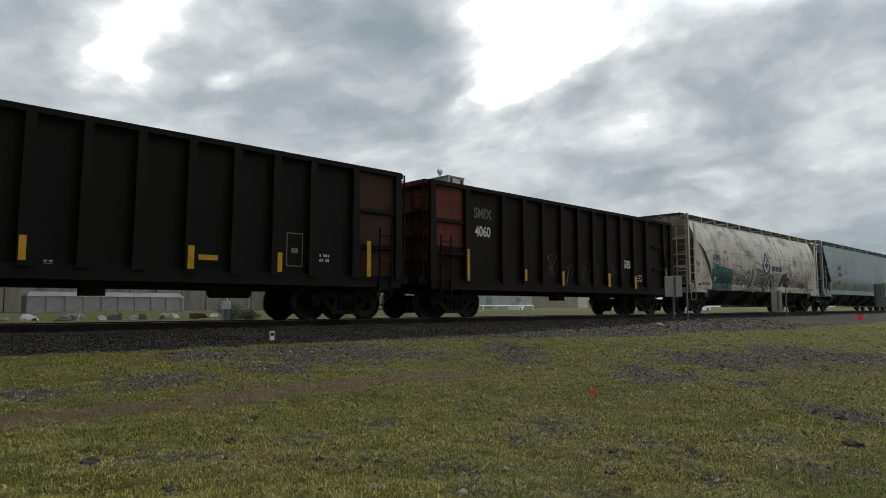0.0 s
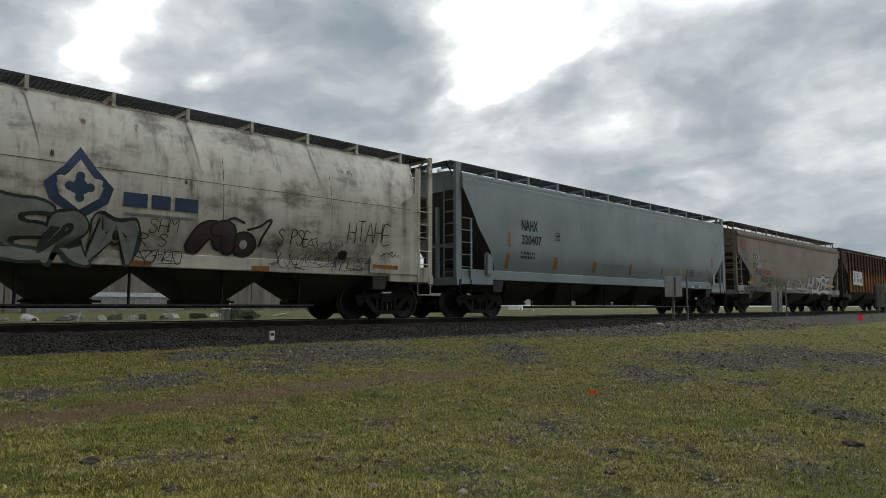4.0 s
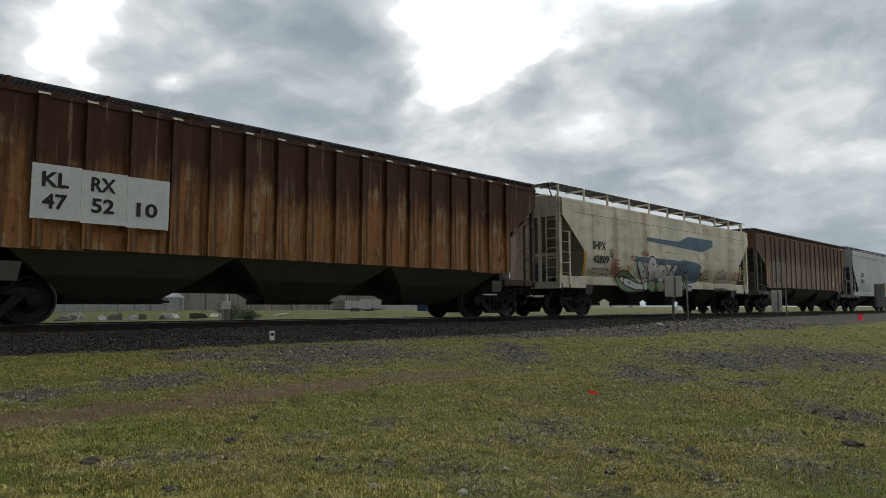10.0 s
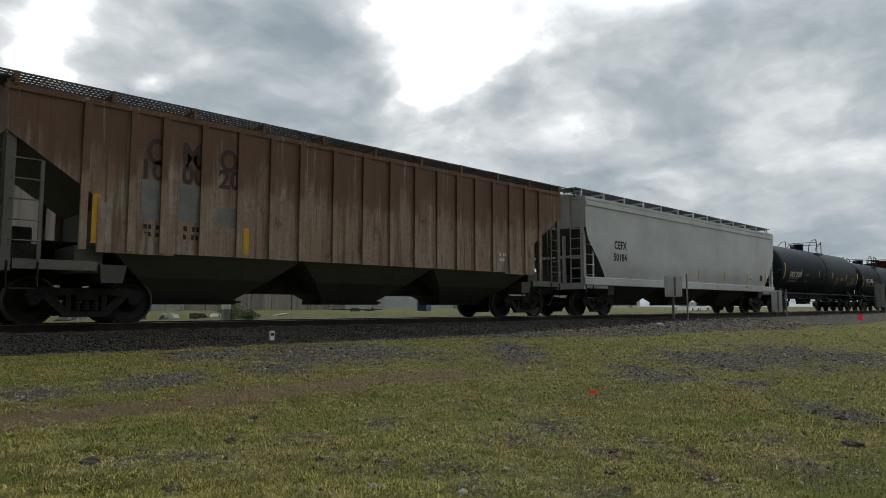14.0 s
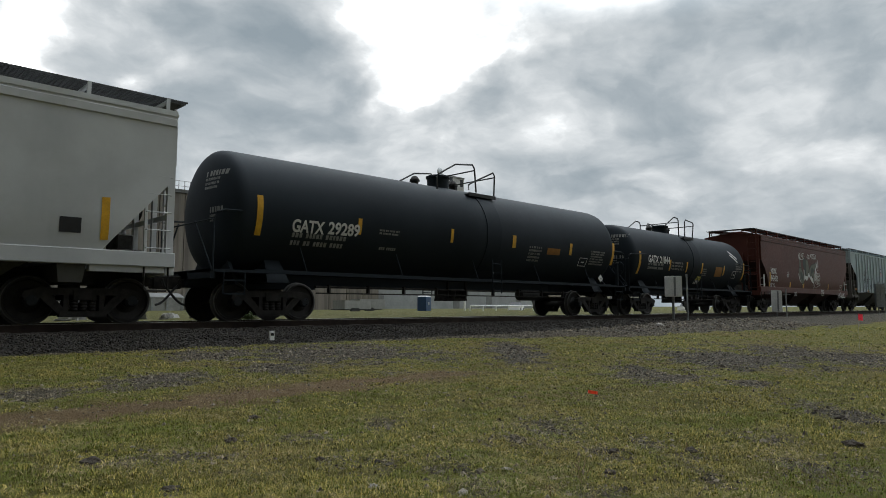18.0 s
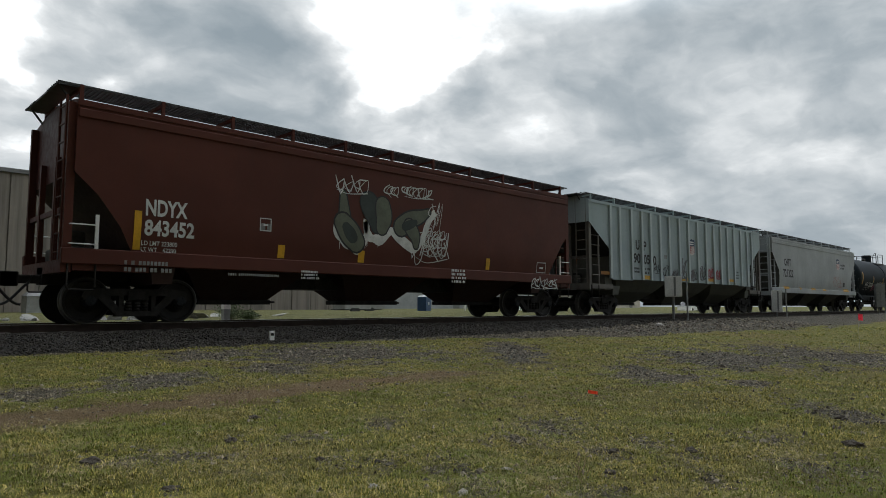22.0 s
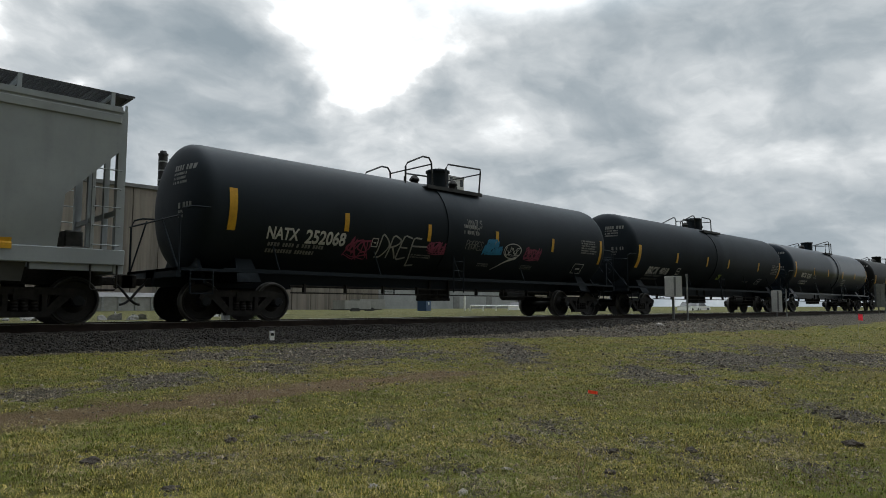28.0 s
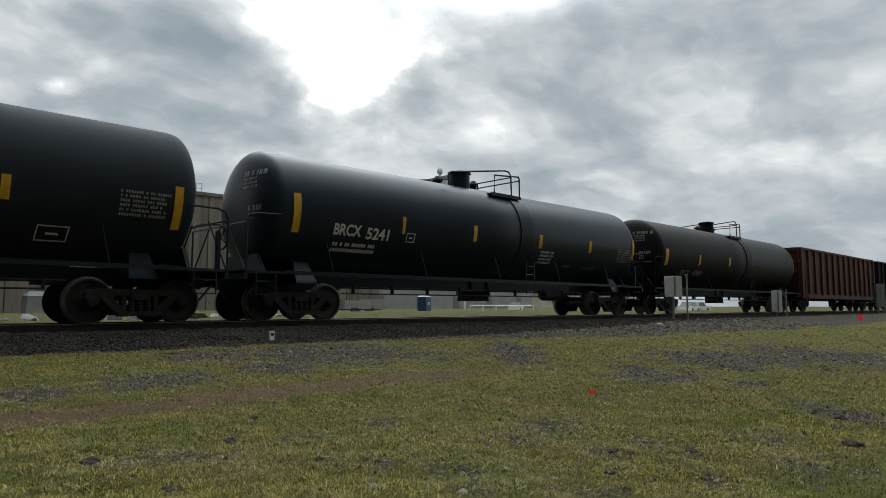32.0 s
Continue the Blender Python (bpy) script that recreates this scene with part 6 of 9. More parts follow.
stripe(gon_a, gon_side, -1.89, -1.77, 1.16, 1.61)
stripe(gon_a, gon_side, 1.14, 1.28, 1.13, 1.62)
stripe(gon_a, gon_side, 1.37, 1.8, 1.33, 1.44)
stripe(gon_a, gon_side, 3.24, 3.36, 1.14, 1.59)
stripe(gon_a, gon_side, 5.82, 5.95, 1.11, 2.04)
stencil(gon_a, gon_side, 4.46, 4.83, 1.44, 1.67, 2)
stencil(gon_a, gon_side, -1.46, -1.29, 1.1, 1.22, 2)
outline_box(gon_a, gon_side, 3.54, 3.98, 1.29, 2.09, M["dim_mark"])
word(gon_b, gon_side, -5.35, -4.52, 3.06, 3.37, "SMIX", M["faint_mark"])
word(gon_b, gon_side, -5.3, -4.59, 2.5, 2.81, "4060", M["white_mark"])
stripe(gon_b, gon_side, -5.77, -5.66, 1.11, 2.06)
stripe(gon_b, gon_side, -3.06, -2.94, 1.18, 1.56)
stripe(gon_b, gon_side, -1.0, -0.87, 1.07, 1.56)
stripe(gon_b, gon_side, 1.95, 2.1, 1.09, 1.6)
stripe(gon_b, gon_side, 3.88, 4.06, 1.06, 1.55)
stripe(gon_b, gon_side, 6.4, 6.56, 1.05, 2.0)
tag(gon_b, gon_side, -1.78, -1.15, 1.41, 2.12, 3, 11, M["faint_mark"], 0.018)
tag(gon_b, gon_side, -0.85, -0.15, 1.05, 1.93, 3, 12, M["faint_mark"], 0.018)
tag(gon_b, gon_side, 0.17, 0.84, 1.08, 1.93, 4, 13, M["faint_mark"], 0.018)
tag(gon_b, gon_side, 2.21, 2.76, 1.52, 1.95, 3, 15, M["faint_mark"], 0.018)
tag(gon_b, gon_side, 1.01, 1.46, 1.1, 1.98, 2, 16, M["faint_mark"], 0.018)
word(gon_b, gon_side, 3.21, 3.81, 1.86, 2.16, "SB", M["white_mark"])
stencil(gon_b, gon_side, 4.26, 4.76, 1.35, 1.65, 3)
word(hop_a, bulge_skin, -6.88, -6.07, 2.58, 2.84, "ADMX", M["black_mark"])
word(hop_a, bulge_skin, -6.90, -6.02, 2.17, 2.41, "51087", M["black_mark"])
outline_box(hop_a, bulge_skin, -5.64, -5.37, 2.34, 2.62, M["dim_mark"])
diamond(hop_a, bulge_skin, -0.72, 0.54, 1.98, 3.33)
for x, w in ((0.69, 0.46), (1.23, 0.38), (1.70, 0.49)):
    panel(hop_a, bulge_skin, x, x + w, 2.31, 2.59, M["navy"], 0.010)
panel(hop_a, bulge_skin, 0.70, 2.12, 2.13, 2.19, M["dim_mark"], 0.009)
patch(hop_a, bulge_skin, -7.00, -4.50, 1.13, 2.27, 41, M["teal_spray"])
tag(hop_a, bulge_skin, -6.90, -4.62, 1.17, 2.16, 7, 42, M["teal_dark"], 0.06)
tag(hop_a, bulge_skin, -6.3, -5.0, 1.3, 2.0, 5, 57, M["teal_dark"], 0.05)
panel(hop_a, bulge_skin, -6.63, -6.39, 1.53, 1.78, M["white_panel"], 0.014)
bm = bmesh.new()
for pts in (((-4.62, 2.42), (-4.5, 2.18), (-4.42, 2.12)), ((-4.66, 2.52), (-4.3, 2.42), (-3.7, 2.38), (-3.3, 2.2), (-3.0, 2.02), (-2.75, 2.1), (-2.42, 2.12)),
            ((-4.45, 1.9), (-4.0, 2.0), (-3.6, 1.92), (-3.5, 1.72), (-3.8, 1.66), (-4.1, 1.75), (-3.9, 1.5), (-3.5, 1.46)), ((-4.2, 1.1), (-4.05, 1.3), (-3.85, 1.28), (-3.78, 1.08)),
            ((-3.4, 1.85), (-3.1, 1.9), (-3.05, 1.6), (-3.3, 1.4), (-3.0, 1.08)), ((-2.95, 1.7), (-2.7, 1.55), (-2.45, 1.75), (-2.6, 1.9), (-2.3, 1.35), (-2.6, 1.5))):
    ribbon(bm, curve(pts, 6), bulge_skin, 0.012, lambda k: 0.020)
tagged(part("graffiti", bm, M["black_mark"], hop_a), kind="stuff")
tag(hop_a, bulge_skin, -2.9, -2.28, 1.95, 2.22, 5, 50, M["black_mark"], 0.024)
tag(hop_a, bulge_skin, -2.9, -2.3, 1.10, 1.42, 4, 51, M["black_mark"], 0.02)
tag(hop_a, bulge_skin, -4.3, -2.4, 1.2, 1.9, 5, 44, M["grey_spray"], 0.022)
bubble(hop_a, bulge_skin, -2.20, 0.92, 1.17, 2.22, "UERM", M["spray_dark"], M["grey_fill"])
hand(hop_a, M["black_mark"], bulge_skin, 0.98, 1.80, 1.86, 2.12, "WSHM", 0.018, seed=15)
hand(hop_a, M["black_mark"], bulge_skin, 1.02, 1.60, 1.56, 1.80, "RWS", 0.018, seed=16)
tag(hop_a, bulge_skin, 1.0, 1.9, 1.22, 1.5, 4, 52, M["black_mark"], 0.018)
fat(hop_a, bulge_skin, ((2.15, 1.62), (2.35, 1.92), (2.62, 1.98), (2.72, 1.72)), 0.17, 0.16, M["spray_maroon"], 0.010, 0.05)
fat(hop_a, bulge_skin, ((2.62, 2.0), (2.88, 2.02), (2.92, 1.62)), 0.14, 0.15, M["spray_maroon"], 0.013, 0.05)
lobe(hop_a, bulge_skin, 3.28, 1.72, 0.26, 0.24, 0, M["spray_maroon"], 1)
lobe(hop_a, bulge_skin, 3.28, 1.72, 0.09, 0.10, 0, M["white_spray"], 0)
bm = bmesh.new()
for pts in (((2.75, 2.14), (3.0, 2.28), (3.25, 2.2)), ((3.35, 2.05), (3.62, 2.14), (3.85, 2.3), (3.92, 2.28), (3.72, 1.92), (3.66, 1.72))):
    ribbon(bm, curve(pts, 5), bulge_skin, 0.012, lambda k: 0.028)
tagged(part("graffiti", bm, M["black_mark"], hop_a), kind="stuff")
hand(hop_a, M["black_mark"], bulge_skin, 4.10, 4.95, 1.78, 2.12, "SNPSE", 0.026, seed=17)
tag(hop_a, bulge_skin, 4.95, 5.9, 1.66, 1.98, 6, 53, M["grey_spray"], 0.02)
hand(hop_a, M["black_mark"], bulge_skin, 6.05, 7.45, 1.98, 2.50, "HTAHE", 0.026, seed=18)
for k in range(4):
    tag(hop_a, bulge_skin, 4.0 + 0.85 * k, 4.9 + 0.85 * k, 1.26 + 0.05 * (k % 2), 1.62, 5, 460 + k, M["grey_spray"] if k % 2 else M["black_mark"], 0.018)
patch(hop_a, bulge_skin, 5.85, 6.12, 1.52, 1.74, 54, M["black_mark"])
tag(hop_a, bulge_skin, 7.2, 7.8, 1.35, 1.8, 4, 47, M["black_mark"], 0.022)
hand(hop_a, M["ochre_faint"], bulge_skin, -3.80, -3.08, 3.36, 3.60, "MAC", 0.05, seed=19)
hand(hop_a, M["red_spray"], end_skin, -8.52, -8.14, 2.27, 2.42, "TXA", 0.035, seed=20)
hand(hop_a, M["red_spray"], end_skin, -8.52, -8.12, 2.10, 2.25, "BTL", 0.035, seed=21)
tag(hop_a, end_skin, -8.5, -8.1, 1.86, 2.06, 3, 46, M["grey_spray"], 0.016)
tag(hop_a, end_skin, -8.1, -7.3, 1.52, 1.9, 5, 48, M["grey_spray"], 0.018)
panel(hop_a, end_skin, -8.30, -8.05, 1.32, 1.43, M["black_mark"])
panel(hop_a, end_skin, -7.96, -7.08, 1.36, 1.48, M["orange_dim"])
panel(hop_a, bulge_skin, -7.74, -7.37, 1.0, 1.11, M["white_panel"])
for x, w in ((-4.90, 0.44), (-2.00, 0.46), (0.87, 0.45), (3.52, 0.45)):
    panel(hop_a, bulge_skin, x, x + w, 1.15, 1.26, M["orange_dim"], 0.010)
panel(hop_a, end_skin, 6.95, 7.80, 1.34, 1.44, M["orange_dim"])
word(hop_b, flow_skin, -6.54, -5.68, 2.84, 3.18, "NAHX", M["black_mark"])
word(hop_b, flow_skin, -6.54, -5.49, 2.39, 2.68, "320407", M["black_mark"])
stencil(hop_b, flow_skin, -6.57, -5.74, 1.91, 2.18, 2, 0.5, M["black_mark"])
stencil(hop_b, flow_skin, -4.69, -4.46, 2.62, 2.87, 2, 0.5, M["black_mark"])
stencil(hop_b, flow_skin, -1.76, -1.02, 1.84, 1.98, 2, 0.5, M["dim_mark"])
outline_box(hop_b, flow_skin, -4.70, -4.44, 2.61, 2.89, M["black_mark"])
panel(hop_b, flow_skin, -7.24, -7.10, 2.24, 2.72, M["ochre_strip"], 0.009)
panel(hop_b, flow_skin, -7.28, -7.12, 1.57, 2.03, M["ochre_strip"], 0.009)
panel(hop_b, flow_skin, -4.74, -4.53, 1.61, 2.04, M["ochre_strip"], 0.009)
panel(hop_b, flow_skin, -2.35, -2.10, 1.59, 2.01, M["ochre_strip"], 0.009)
panel(hop_b, flow_skin, 0.27, 0.43, 1.6, 2.04, M["ochre_strip"], 0.009)
panel(hop_b, flow_skin, 2.86, 2.99, 1.62, 2.0, M["ochre_strip"], 0.009)
panel(hop_b, flow_skin, 5.17, 5.30, 1.6, 2.02, M["ochre_strip"], 0.009)
panel(hop_b, flow_skin, 7.69, 7.82, 2.2, 2.66, M["ochre_strip"], 0.009)
panel(hop_b, flow_skin, 7.54, 7.66, 1.52, 1.92, M["ochre_strip"], 0.009)
panel(hop_b, flow_skin, 4.54, 4.79, 1.78, 1.98, M["pale_yellow"])
panel(hop_b, flow_skin, 5.46, 5.92, 1.70, 1.98, M["black_mark"])
for x in (5.5, 5.72):
    outline_box(hop_b, flow_skin, x, x + 0.16, 1.73, 1.95, M["white_mark"])
panel(hop_b, flow_skin, 5.88, 6.09, 1.20, 1.28, M["white_panel"])
panel(hop_b, flow_skin, 6.12, 6.62, 1.14, 1.32, M["blue_label"])
panel(hop_b, flow_skin, 6.62, 6.79, 1.22, 1.29, M["white_panel"])
panel(hop_b, flow_skin, 7.46, 7.59, 1.22, 1.32, M["red_paint"])
stencil(hop_b, flow_skin, 6.27, 6.88, 1.72, 1.95, 3, 0.5, M["dim_mark"])
stencil(hop_b, flow_skin, -1.23, -0.03, 1.86, 1.98, 2, 0.5, M["dim_mark"])
panel(hop_c, full_skin, -6.64, -5.71, 2.86, 3.17, M["ivory_spray"])
panel(hop_c, full_skin, -6.26, -5.46, 2.4, 2.68, M["ivory_spray"])
word(hop_c, full_skin, -6.63, -5.83, 2.88, 3.15, "TILX", M["black_mark"])
word(hop_c, full_skin, -6.62, -5.88, 2.37, 2.65, "5717", M["black_mark"])
bubble(hop_c, full_skin, -1.60, 1.45, 1.30, 1.92, "BEAZM", M["spray_dark"], M["ivory_spray"])
bubble(hop_c, full_skin, 2.1, 6.22, 1.22, 2.26, "HUZEE", M["black_mark"], M["white_spray"])
stripe(hop_c, full_skin, 6.32, 7.33, 1.61, 1.76)
stripe(hop_c, full_skin, -2.31, -1.8, 1.63, 1.76)
stripe(hop_c, full_skin, 1.91, 2.39, 1.63, 1.76)
tag(hop_c, full_skin, 6.96, 7.58, 1.21, 1.51, 3, 61, M["black_mark"])
tag(hop_c, full_skin, 1.85, 2.29, 1.88, 2.17, 3, 62, M["teal_spray"])
tag(hop_c, full_skin, -6.35, -5.44, 2.05, 2.33, 4, 64, M["violet_spray"])
tag(hop_c, full_skin, -5.33, -4.16, 2.1, 2.38, 4, 65, M["red_spray"])
tag(hop_c, full_skin, -5.51, -4.62, 1.68, 2.03, 4, 66, M["teal_dark"])
tag(hop_c, full_skin, -7.89, -6.12, 1.15, 1.43, 6, 67, M["black_mark"])
word(hop_c, full_skin, -7.19, -6.79, 1.79, 2.16, "font", M["black_mark"])
bubble(hop_c, full_skin, -4.58, -1.73, 1.23, 1.88, "SHAO", M["spray_dark"], M["olive_fill"])
for j in range(3):
    tag(hop_c, full_skin, -8.30, -7.55 + 0.1 * j, 3.28 + 0.16 * j, 3.58 + 0.14 * j, 7, 600 + j, M["red_faint"], 0.05)
    tag(hop_c, full_skin, -8.1 + 0.3 * j, -7.5 + 0.3 * j, 3.0 - 0.28 * j, 3.3 - 0.28 * j, 6, 610 + j, M["teal_faint"], 0.045)
    tag(hop_c, full_skin, -7.0 + 0.6 * j, -6.3 + 0.6 * j, 1.17, 1.42, 5, 620 + j, M["violet_spray"] if j == 1 else M["black_mark"], 0.02)
tag(hop_c, full_skin, -5.47, -4.77, 1.2, 1.5, 6, 631, M["black_mark"], 0.022)
tag(hop_c, full_skin, -5.52, -4.72, 1.72, 2.0, 6, 632, M["black_mark"], 0.022)
tag(hop_c, full_skin, -6.33, -5.47, 2.08, 2.3, 7, 633, M["violet_spray"], 0.024)
tag(hop_c, full_skin, -5.27, -4.22, 2.12, 2.34, 7, 634, M["red_spray"], 0.024)
tag(hop_c, full_skin, -8.57, -7.6, 3.5, 3.85, 5, 68, M["red_faint"])
tag(hop_c, full_skin, -8.52, -7.51, 2.7, 3.2, 5, 69, M["teal_faint"])
panel(hop_c, full_skin, -7.27, -6.47, 1.55, 1.66, M["yellow"], 0.012)
number_panel(hop_d, flat_side, -6.28, -3.81, 1.93, 2.94)
word(hop_e, flow_skin, -6.42, -5.52, 2.48, 2.77, "SHPX", M["black_mark"])
word(hop_e, flow_skin, -6.39, -5.31, 1.98, 2.25, "42809", M["black_mark"])
word(hop_e, flow_skin, -6.37, -5.25, 1.70, 1.79, "LD LMT 219300 LBS", M["black_mark"], 0.010, 0.012)
word(hop_e, flow_skin, -6.37, -5.25, 1.52, 1.61, "LT WT   66700 LBS", M["black_mark"], 0.010, 0.012)
stencil(hop_e, flow_skin, -5.25, -5.01, 2.25, 2.48, 2, 0.5, M["black_mark"])
stencil(hop_e, flow_skin, -7.5, -6.65, 1.0, 1.12, 1, 0.5, M["black_mark"])
stencil(hop_e, flow_skin, 4.25, 5.95, 1.04, 1.28, 2, 0.5, M["black_mark"])
outline_box(hop_e, flow_skin, -5.26, -5.0, 2.24, 2.49, M["black_mark"])
swoosh(hop_e, flow_skin, -2.38, 3.9, 2.73, 3.49)
patch(hop_e, flow_skin, -0.41, 2.58, 1.39, 2.38, 81, M["blue_stripe"])
panel(hop_e, flow_skin, -3.32, 0.13, 2.13, 2.36, M["blue_stripe"])
lobe(hop_e, flow_skin, -1.15, 1.25, 1.6, 0.22, 0, M["black_mark"], 0)
fat(hop_e, flow_skin, ((-4.52, 1.47), (-4.30, 1.62), (-3.91, 1.62), (-3.49, 1.49), (-3.04, 1.31)), 0.12, 0.05, M["green_spray"], 0.010)
fat(hop_e, flow_skin, ((-4.55, 1.46), (-4.34, 1.20), (-3.85, 1.06), (-3.26, 1.06), (-2.6, 1.08)), 0.12, 0.10, M["green_spray"], 0.012)
fat(hop_e, flow_skin, ((-3.96, 1.34), (-3.60, 1.26), (-3.08, 1.16), (-2.54, 1.15)), 0.16, 0.10, M["white_spray"], 0.014)
fat(hop_e, flow_skin, ((-3.02, 2.06), (-2.78, 1.85), (-2.52, 1.58), (-2.38, 1.20)), 0.17, 0.20, M["white_spray"], 0.016)
lobe(hop_e, flow_skin, -1.87, 1.60, 0.26, 0.16, 0, M["white_spray"], 0)
lobe(hop_e, flow_skin, -1.86, 1.20, 0.30, 0.20, 0, M["green_spray"], 0)
lobe(hop_e, flow_skin, -1.13, 1.77, 0.56, 0.34, -6, M["white_spray"], 1)
lobe(hop_e, flow_skin, -1.10, 1.21, 0.33, 0.21, 0, M["green_spray"], 0)
lobe(hop_e, flow_skin, -1.96, 2.04, 0.36, 0.36, 0, M["white_spray"], 1)
fat(hop_e, flow_skin, ((0.06, 2.06), (-0.14, 1.82), (-0.36, 1.60)), 0.12, 0.16, M["white_spray"], 0.020)
fat(hop_e, flow_skin, ((-0.12, 1.36), (0.38, 1.50), (0.94, 1.55), (1.10, 1.36), (0.86, 1.14), (0.21, 1.09)), 0.06, 0.10, M["green_spray"], 0.018)
fat(hop_e, flow_skin, ((-0.40, 1.22), (0.09, 1.20), (0.60, 1.26), (0.86, 1.35)), 0.17, 0.10, M["white_spray"], 0.021)
for x, r in ((1.40, 0.09), (1.58, 0.085), (1.75, 0.07)):
    lobe(hop_e, flow_skin, x, 1.14, r, r * 1.2, 0, M["white_spray"], 0)
for x, z, r in ((-2.42, 1.42, 0.16), (-1.76, 1.22, 0.12), (-1.06, 1.20, 0.15), (-0.36, 1.30, 0.15)):
    lobe(hop_e, flow_skin, x, z, r, r * 0.75, 10, M["red_faint"], -1)
for x, z in ((-2.66, 1.78), (-3.70, 1.29), (-1.90, 2.09), (-0.98, 1.84), (-0.16, 1.84), (0.72, 1.29)):
    lobe(hop_e, flow_skin, x, z, 0.055, 0.055, 0, M["black_mark"], -1)
hand(hop_e, M["red_spray"], flow_skin, -5.12, -4.55, 1.86, 2.14, "FREE", 0.035, seed=5)
hand(hop_e, M["red_spray"], flow_skin, -5.10, -4.35, 1.56, 1.84, "HORSE", 0.035, seed=6)
tag(hop_e, flow_skin, -3.75, -3.35, 2.18, 2.38, 2, 85, M["red_spray"], 0.02)
tag(hop_e, flow_skin, -2.9, -2.3, 2.42, 2.62, 2, 90, M["red_spray"], 0.02)
tag(hop_e, flow_skin, 2.42, 3.41, 1.59, 2.01, 4, 86, M["black_mark"])
tag(hop_e, flow_skin, 4.2, 5.47, 1.67, 2.12, 4, 87, M["black_mark"])
tag(hop_e, flow_skin, 6.1, 7.05, 1.65, 2.03, 4, 88, M["red_spray"])
tag(hop_e, flow_skin, 0.35, 1.21, 1.81, 2.36, 4, 89, M["black_mark"])
stripe(hop_e, flow_skin, -6.97, -6.82, 1.45, 2.36)
stripe(hop_e, flow_skin, -3.86, -3.73, 1.56, 1.95)
stripe(hop_e, flow_skin, 2.64, 2.78, 1.5, 1.91)
stripe(hop_e, flow_skin, 7.02, 7.18, 1.62, 2.35)
word(hop_f, flat_side, -5.87, -5.54, 3.26, 3.77, "C", M["rust_mark"], 0.009)
word(hop_f, flat_side, -5.12, -4.75, 3.31, 3.8, "M", M["rust_mark"], 0.009)
word(hop_f, flat_side, -4.32, -3.9, 3.32, 3.8, "O", M["rust_mark"], 0.009)
word(hop_f, flat_side, -5.93, -5.5, 2.93, 3.32, "10", M["rust_mark"], 0.009)
word(hop_f, flat_side, -5.14, -4.65, 2.94, 3.34, "00", M["rust_mark"], 0.009)
word(hop_f, flat_side, -4.34, -3.81, 2.94, 3.34, "20", M["rust_mark"], 0.009)
panel(hop_f, flat_side, -5.95, -5.44, 2.1, 2.91, M["grey_patch"], 0.006)
panel(hop_f, flat_side, -5.19, -4.64, 2.12, 2.9, M["grey_patch"], 0.006)
panel(hop_f, flat_side, -4.36, -3.82, 2.08, 2.5, M["grey_patch"], 0.006)
stencil(hop_f, flat_side, -5.89, -5.49, 1.75, 2.06, 2, 0.5, M["black_mark"])
stencil(hop_f, flat_side, -5.08, -4.65, 1.74, 2.09, 2, 0.5, M["black_mark"])
stencil(hop_f, flat_side, -6.55, -6.37, 1.81, 1.94, 1, 0.5, M["white_mark"])
stencil(hop_f, flat_side, 4.99, 5.3, 1.77, 2.1, 2, 0.5, M["white_mark"])
stripe(hop_f, flat_side, -6.85, -6.7, 1.55, 2.51)
stripe(hop_f, flat_side, -3.72, -3.59, 1.5, 2.09)
word(hop_g, full_skin, -7.39, -6.47, 2.57, 2.88, "CEFX", M["black_mark"])
word(hop_g, full_skin, -7.46, -6.5, 2.11, 2.39, "50184", M["black_mark"])
stripe(hop_g, full_skin, -0.22, -0.08, 1.59, 2.05)
stripe(hop_g, full_skin, 2.62, 2.75, 1.61, 2.03)
stripe(hop_g, full_skin, 5.42, 5.55, 1.6, 2.03)
stripe(hop_g, full_skin, 7.92, 8.07, 1.62, 2.45)
panel(hop_g, full_skin, 7.21, 7.58, 1.72, 2.01, M["black_mark"])
panel(hop_g, full_skin, 1.86, 2.0, 1.26, 1.39, M["yellow"])
panel(hop_g, full_skin, 5.96, 6.12, 1.27, 1.35, M["yellow"])
stencil(hop_g, full_skin, 4.0, 4.39, 1.74, 1.85, 1, 0.5, M["dim_mark"])
stencil(hop_g, full_skin, 5.78, 6.24, 1.73, 1.85, 1, 0.5, M["dim_mark"])
stencil(hop_g, full_skin, 5.21, 5.55, 1.31, 1.43, 1, 0.5, M["black_mark"])
word(tank_a, shell_a, -6.57, -5.66, 2.13, 2.42, "GATX", M["white_mark"])
stencil(tank_a, shell_a, -6.53, -4.85, 1.82, 2.18, 2, 0.5, M["dim_mark"])
stencil(tank_a, shell_a, -3.93, -3.17, 2.26, 2.42, 2, 0.5, M["dim_mark"])
stencil(tank_a, shell_a, -3.83, -3.16, 1.86, 1.98, 1, 0.5, M["dim_mark"])
stencil(tank_a, shell_a, 2.44, 3.17, 1.86, 2.4, 5, 0.5, M["dim_mark"])
stencil(tank_a, shell_a, 6.08, 7.16, 1.9, 2.44, 6, 0.5, M["dim_mark"])
word(tank_a, shell_a, -5.55, -4.58, 2.15, 2.44, "29289", M["white_mark"])
stripe(tank_a, shell_a, -7.51, -7.36, 1.97, 2.89)
stripe(tank_a, shell_a, -4.65, -4.53, 2.2, 2.61)
stripe(tank_a, shell_a, -1.27, -1.16, 2.22, 2.62)
stripe(tank_a, shell_a, 1.54, 1.71, 2.24, 2.64)
stripe(tank_a, shell_a, 4.70, 4.85, 2.17, 2.58)
stripe(tank_a, shell_a, 7.50, 7.65, 1.94, 2.78)
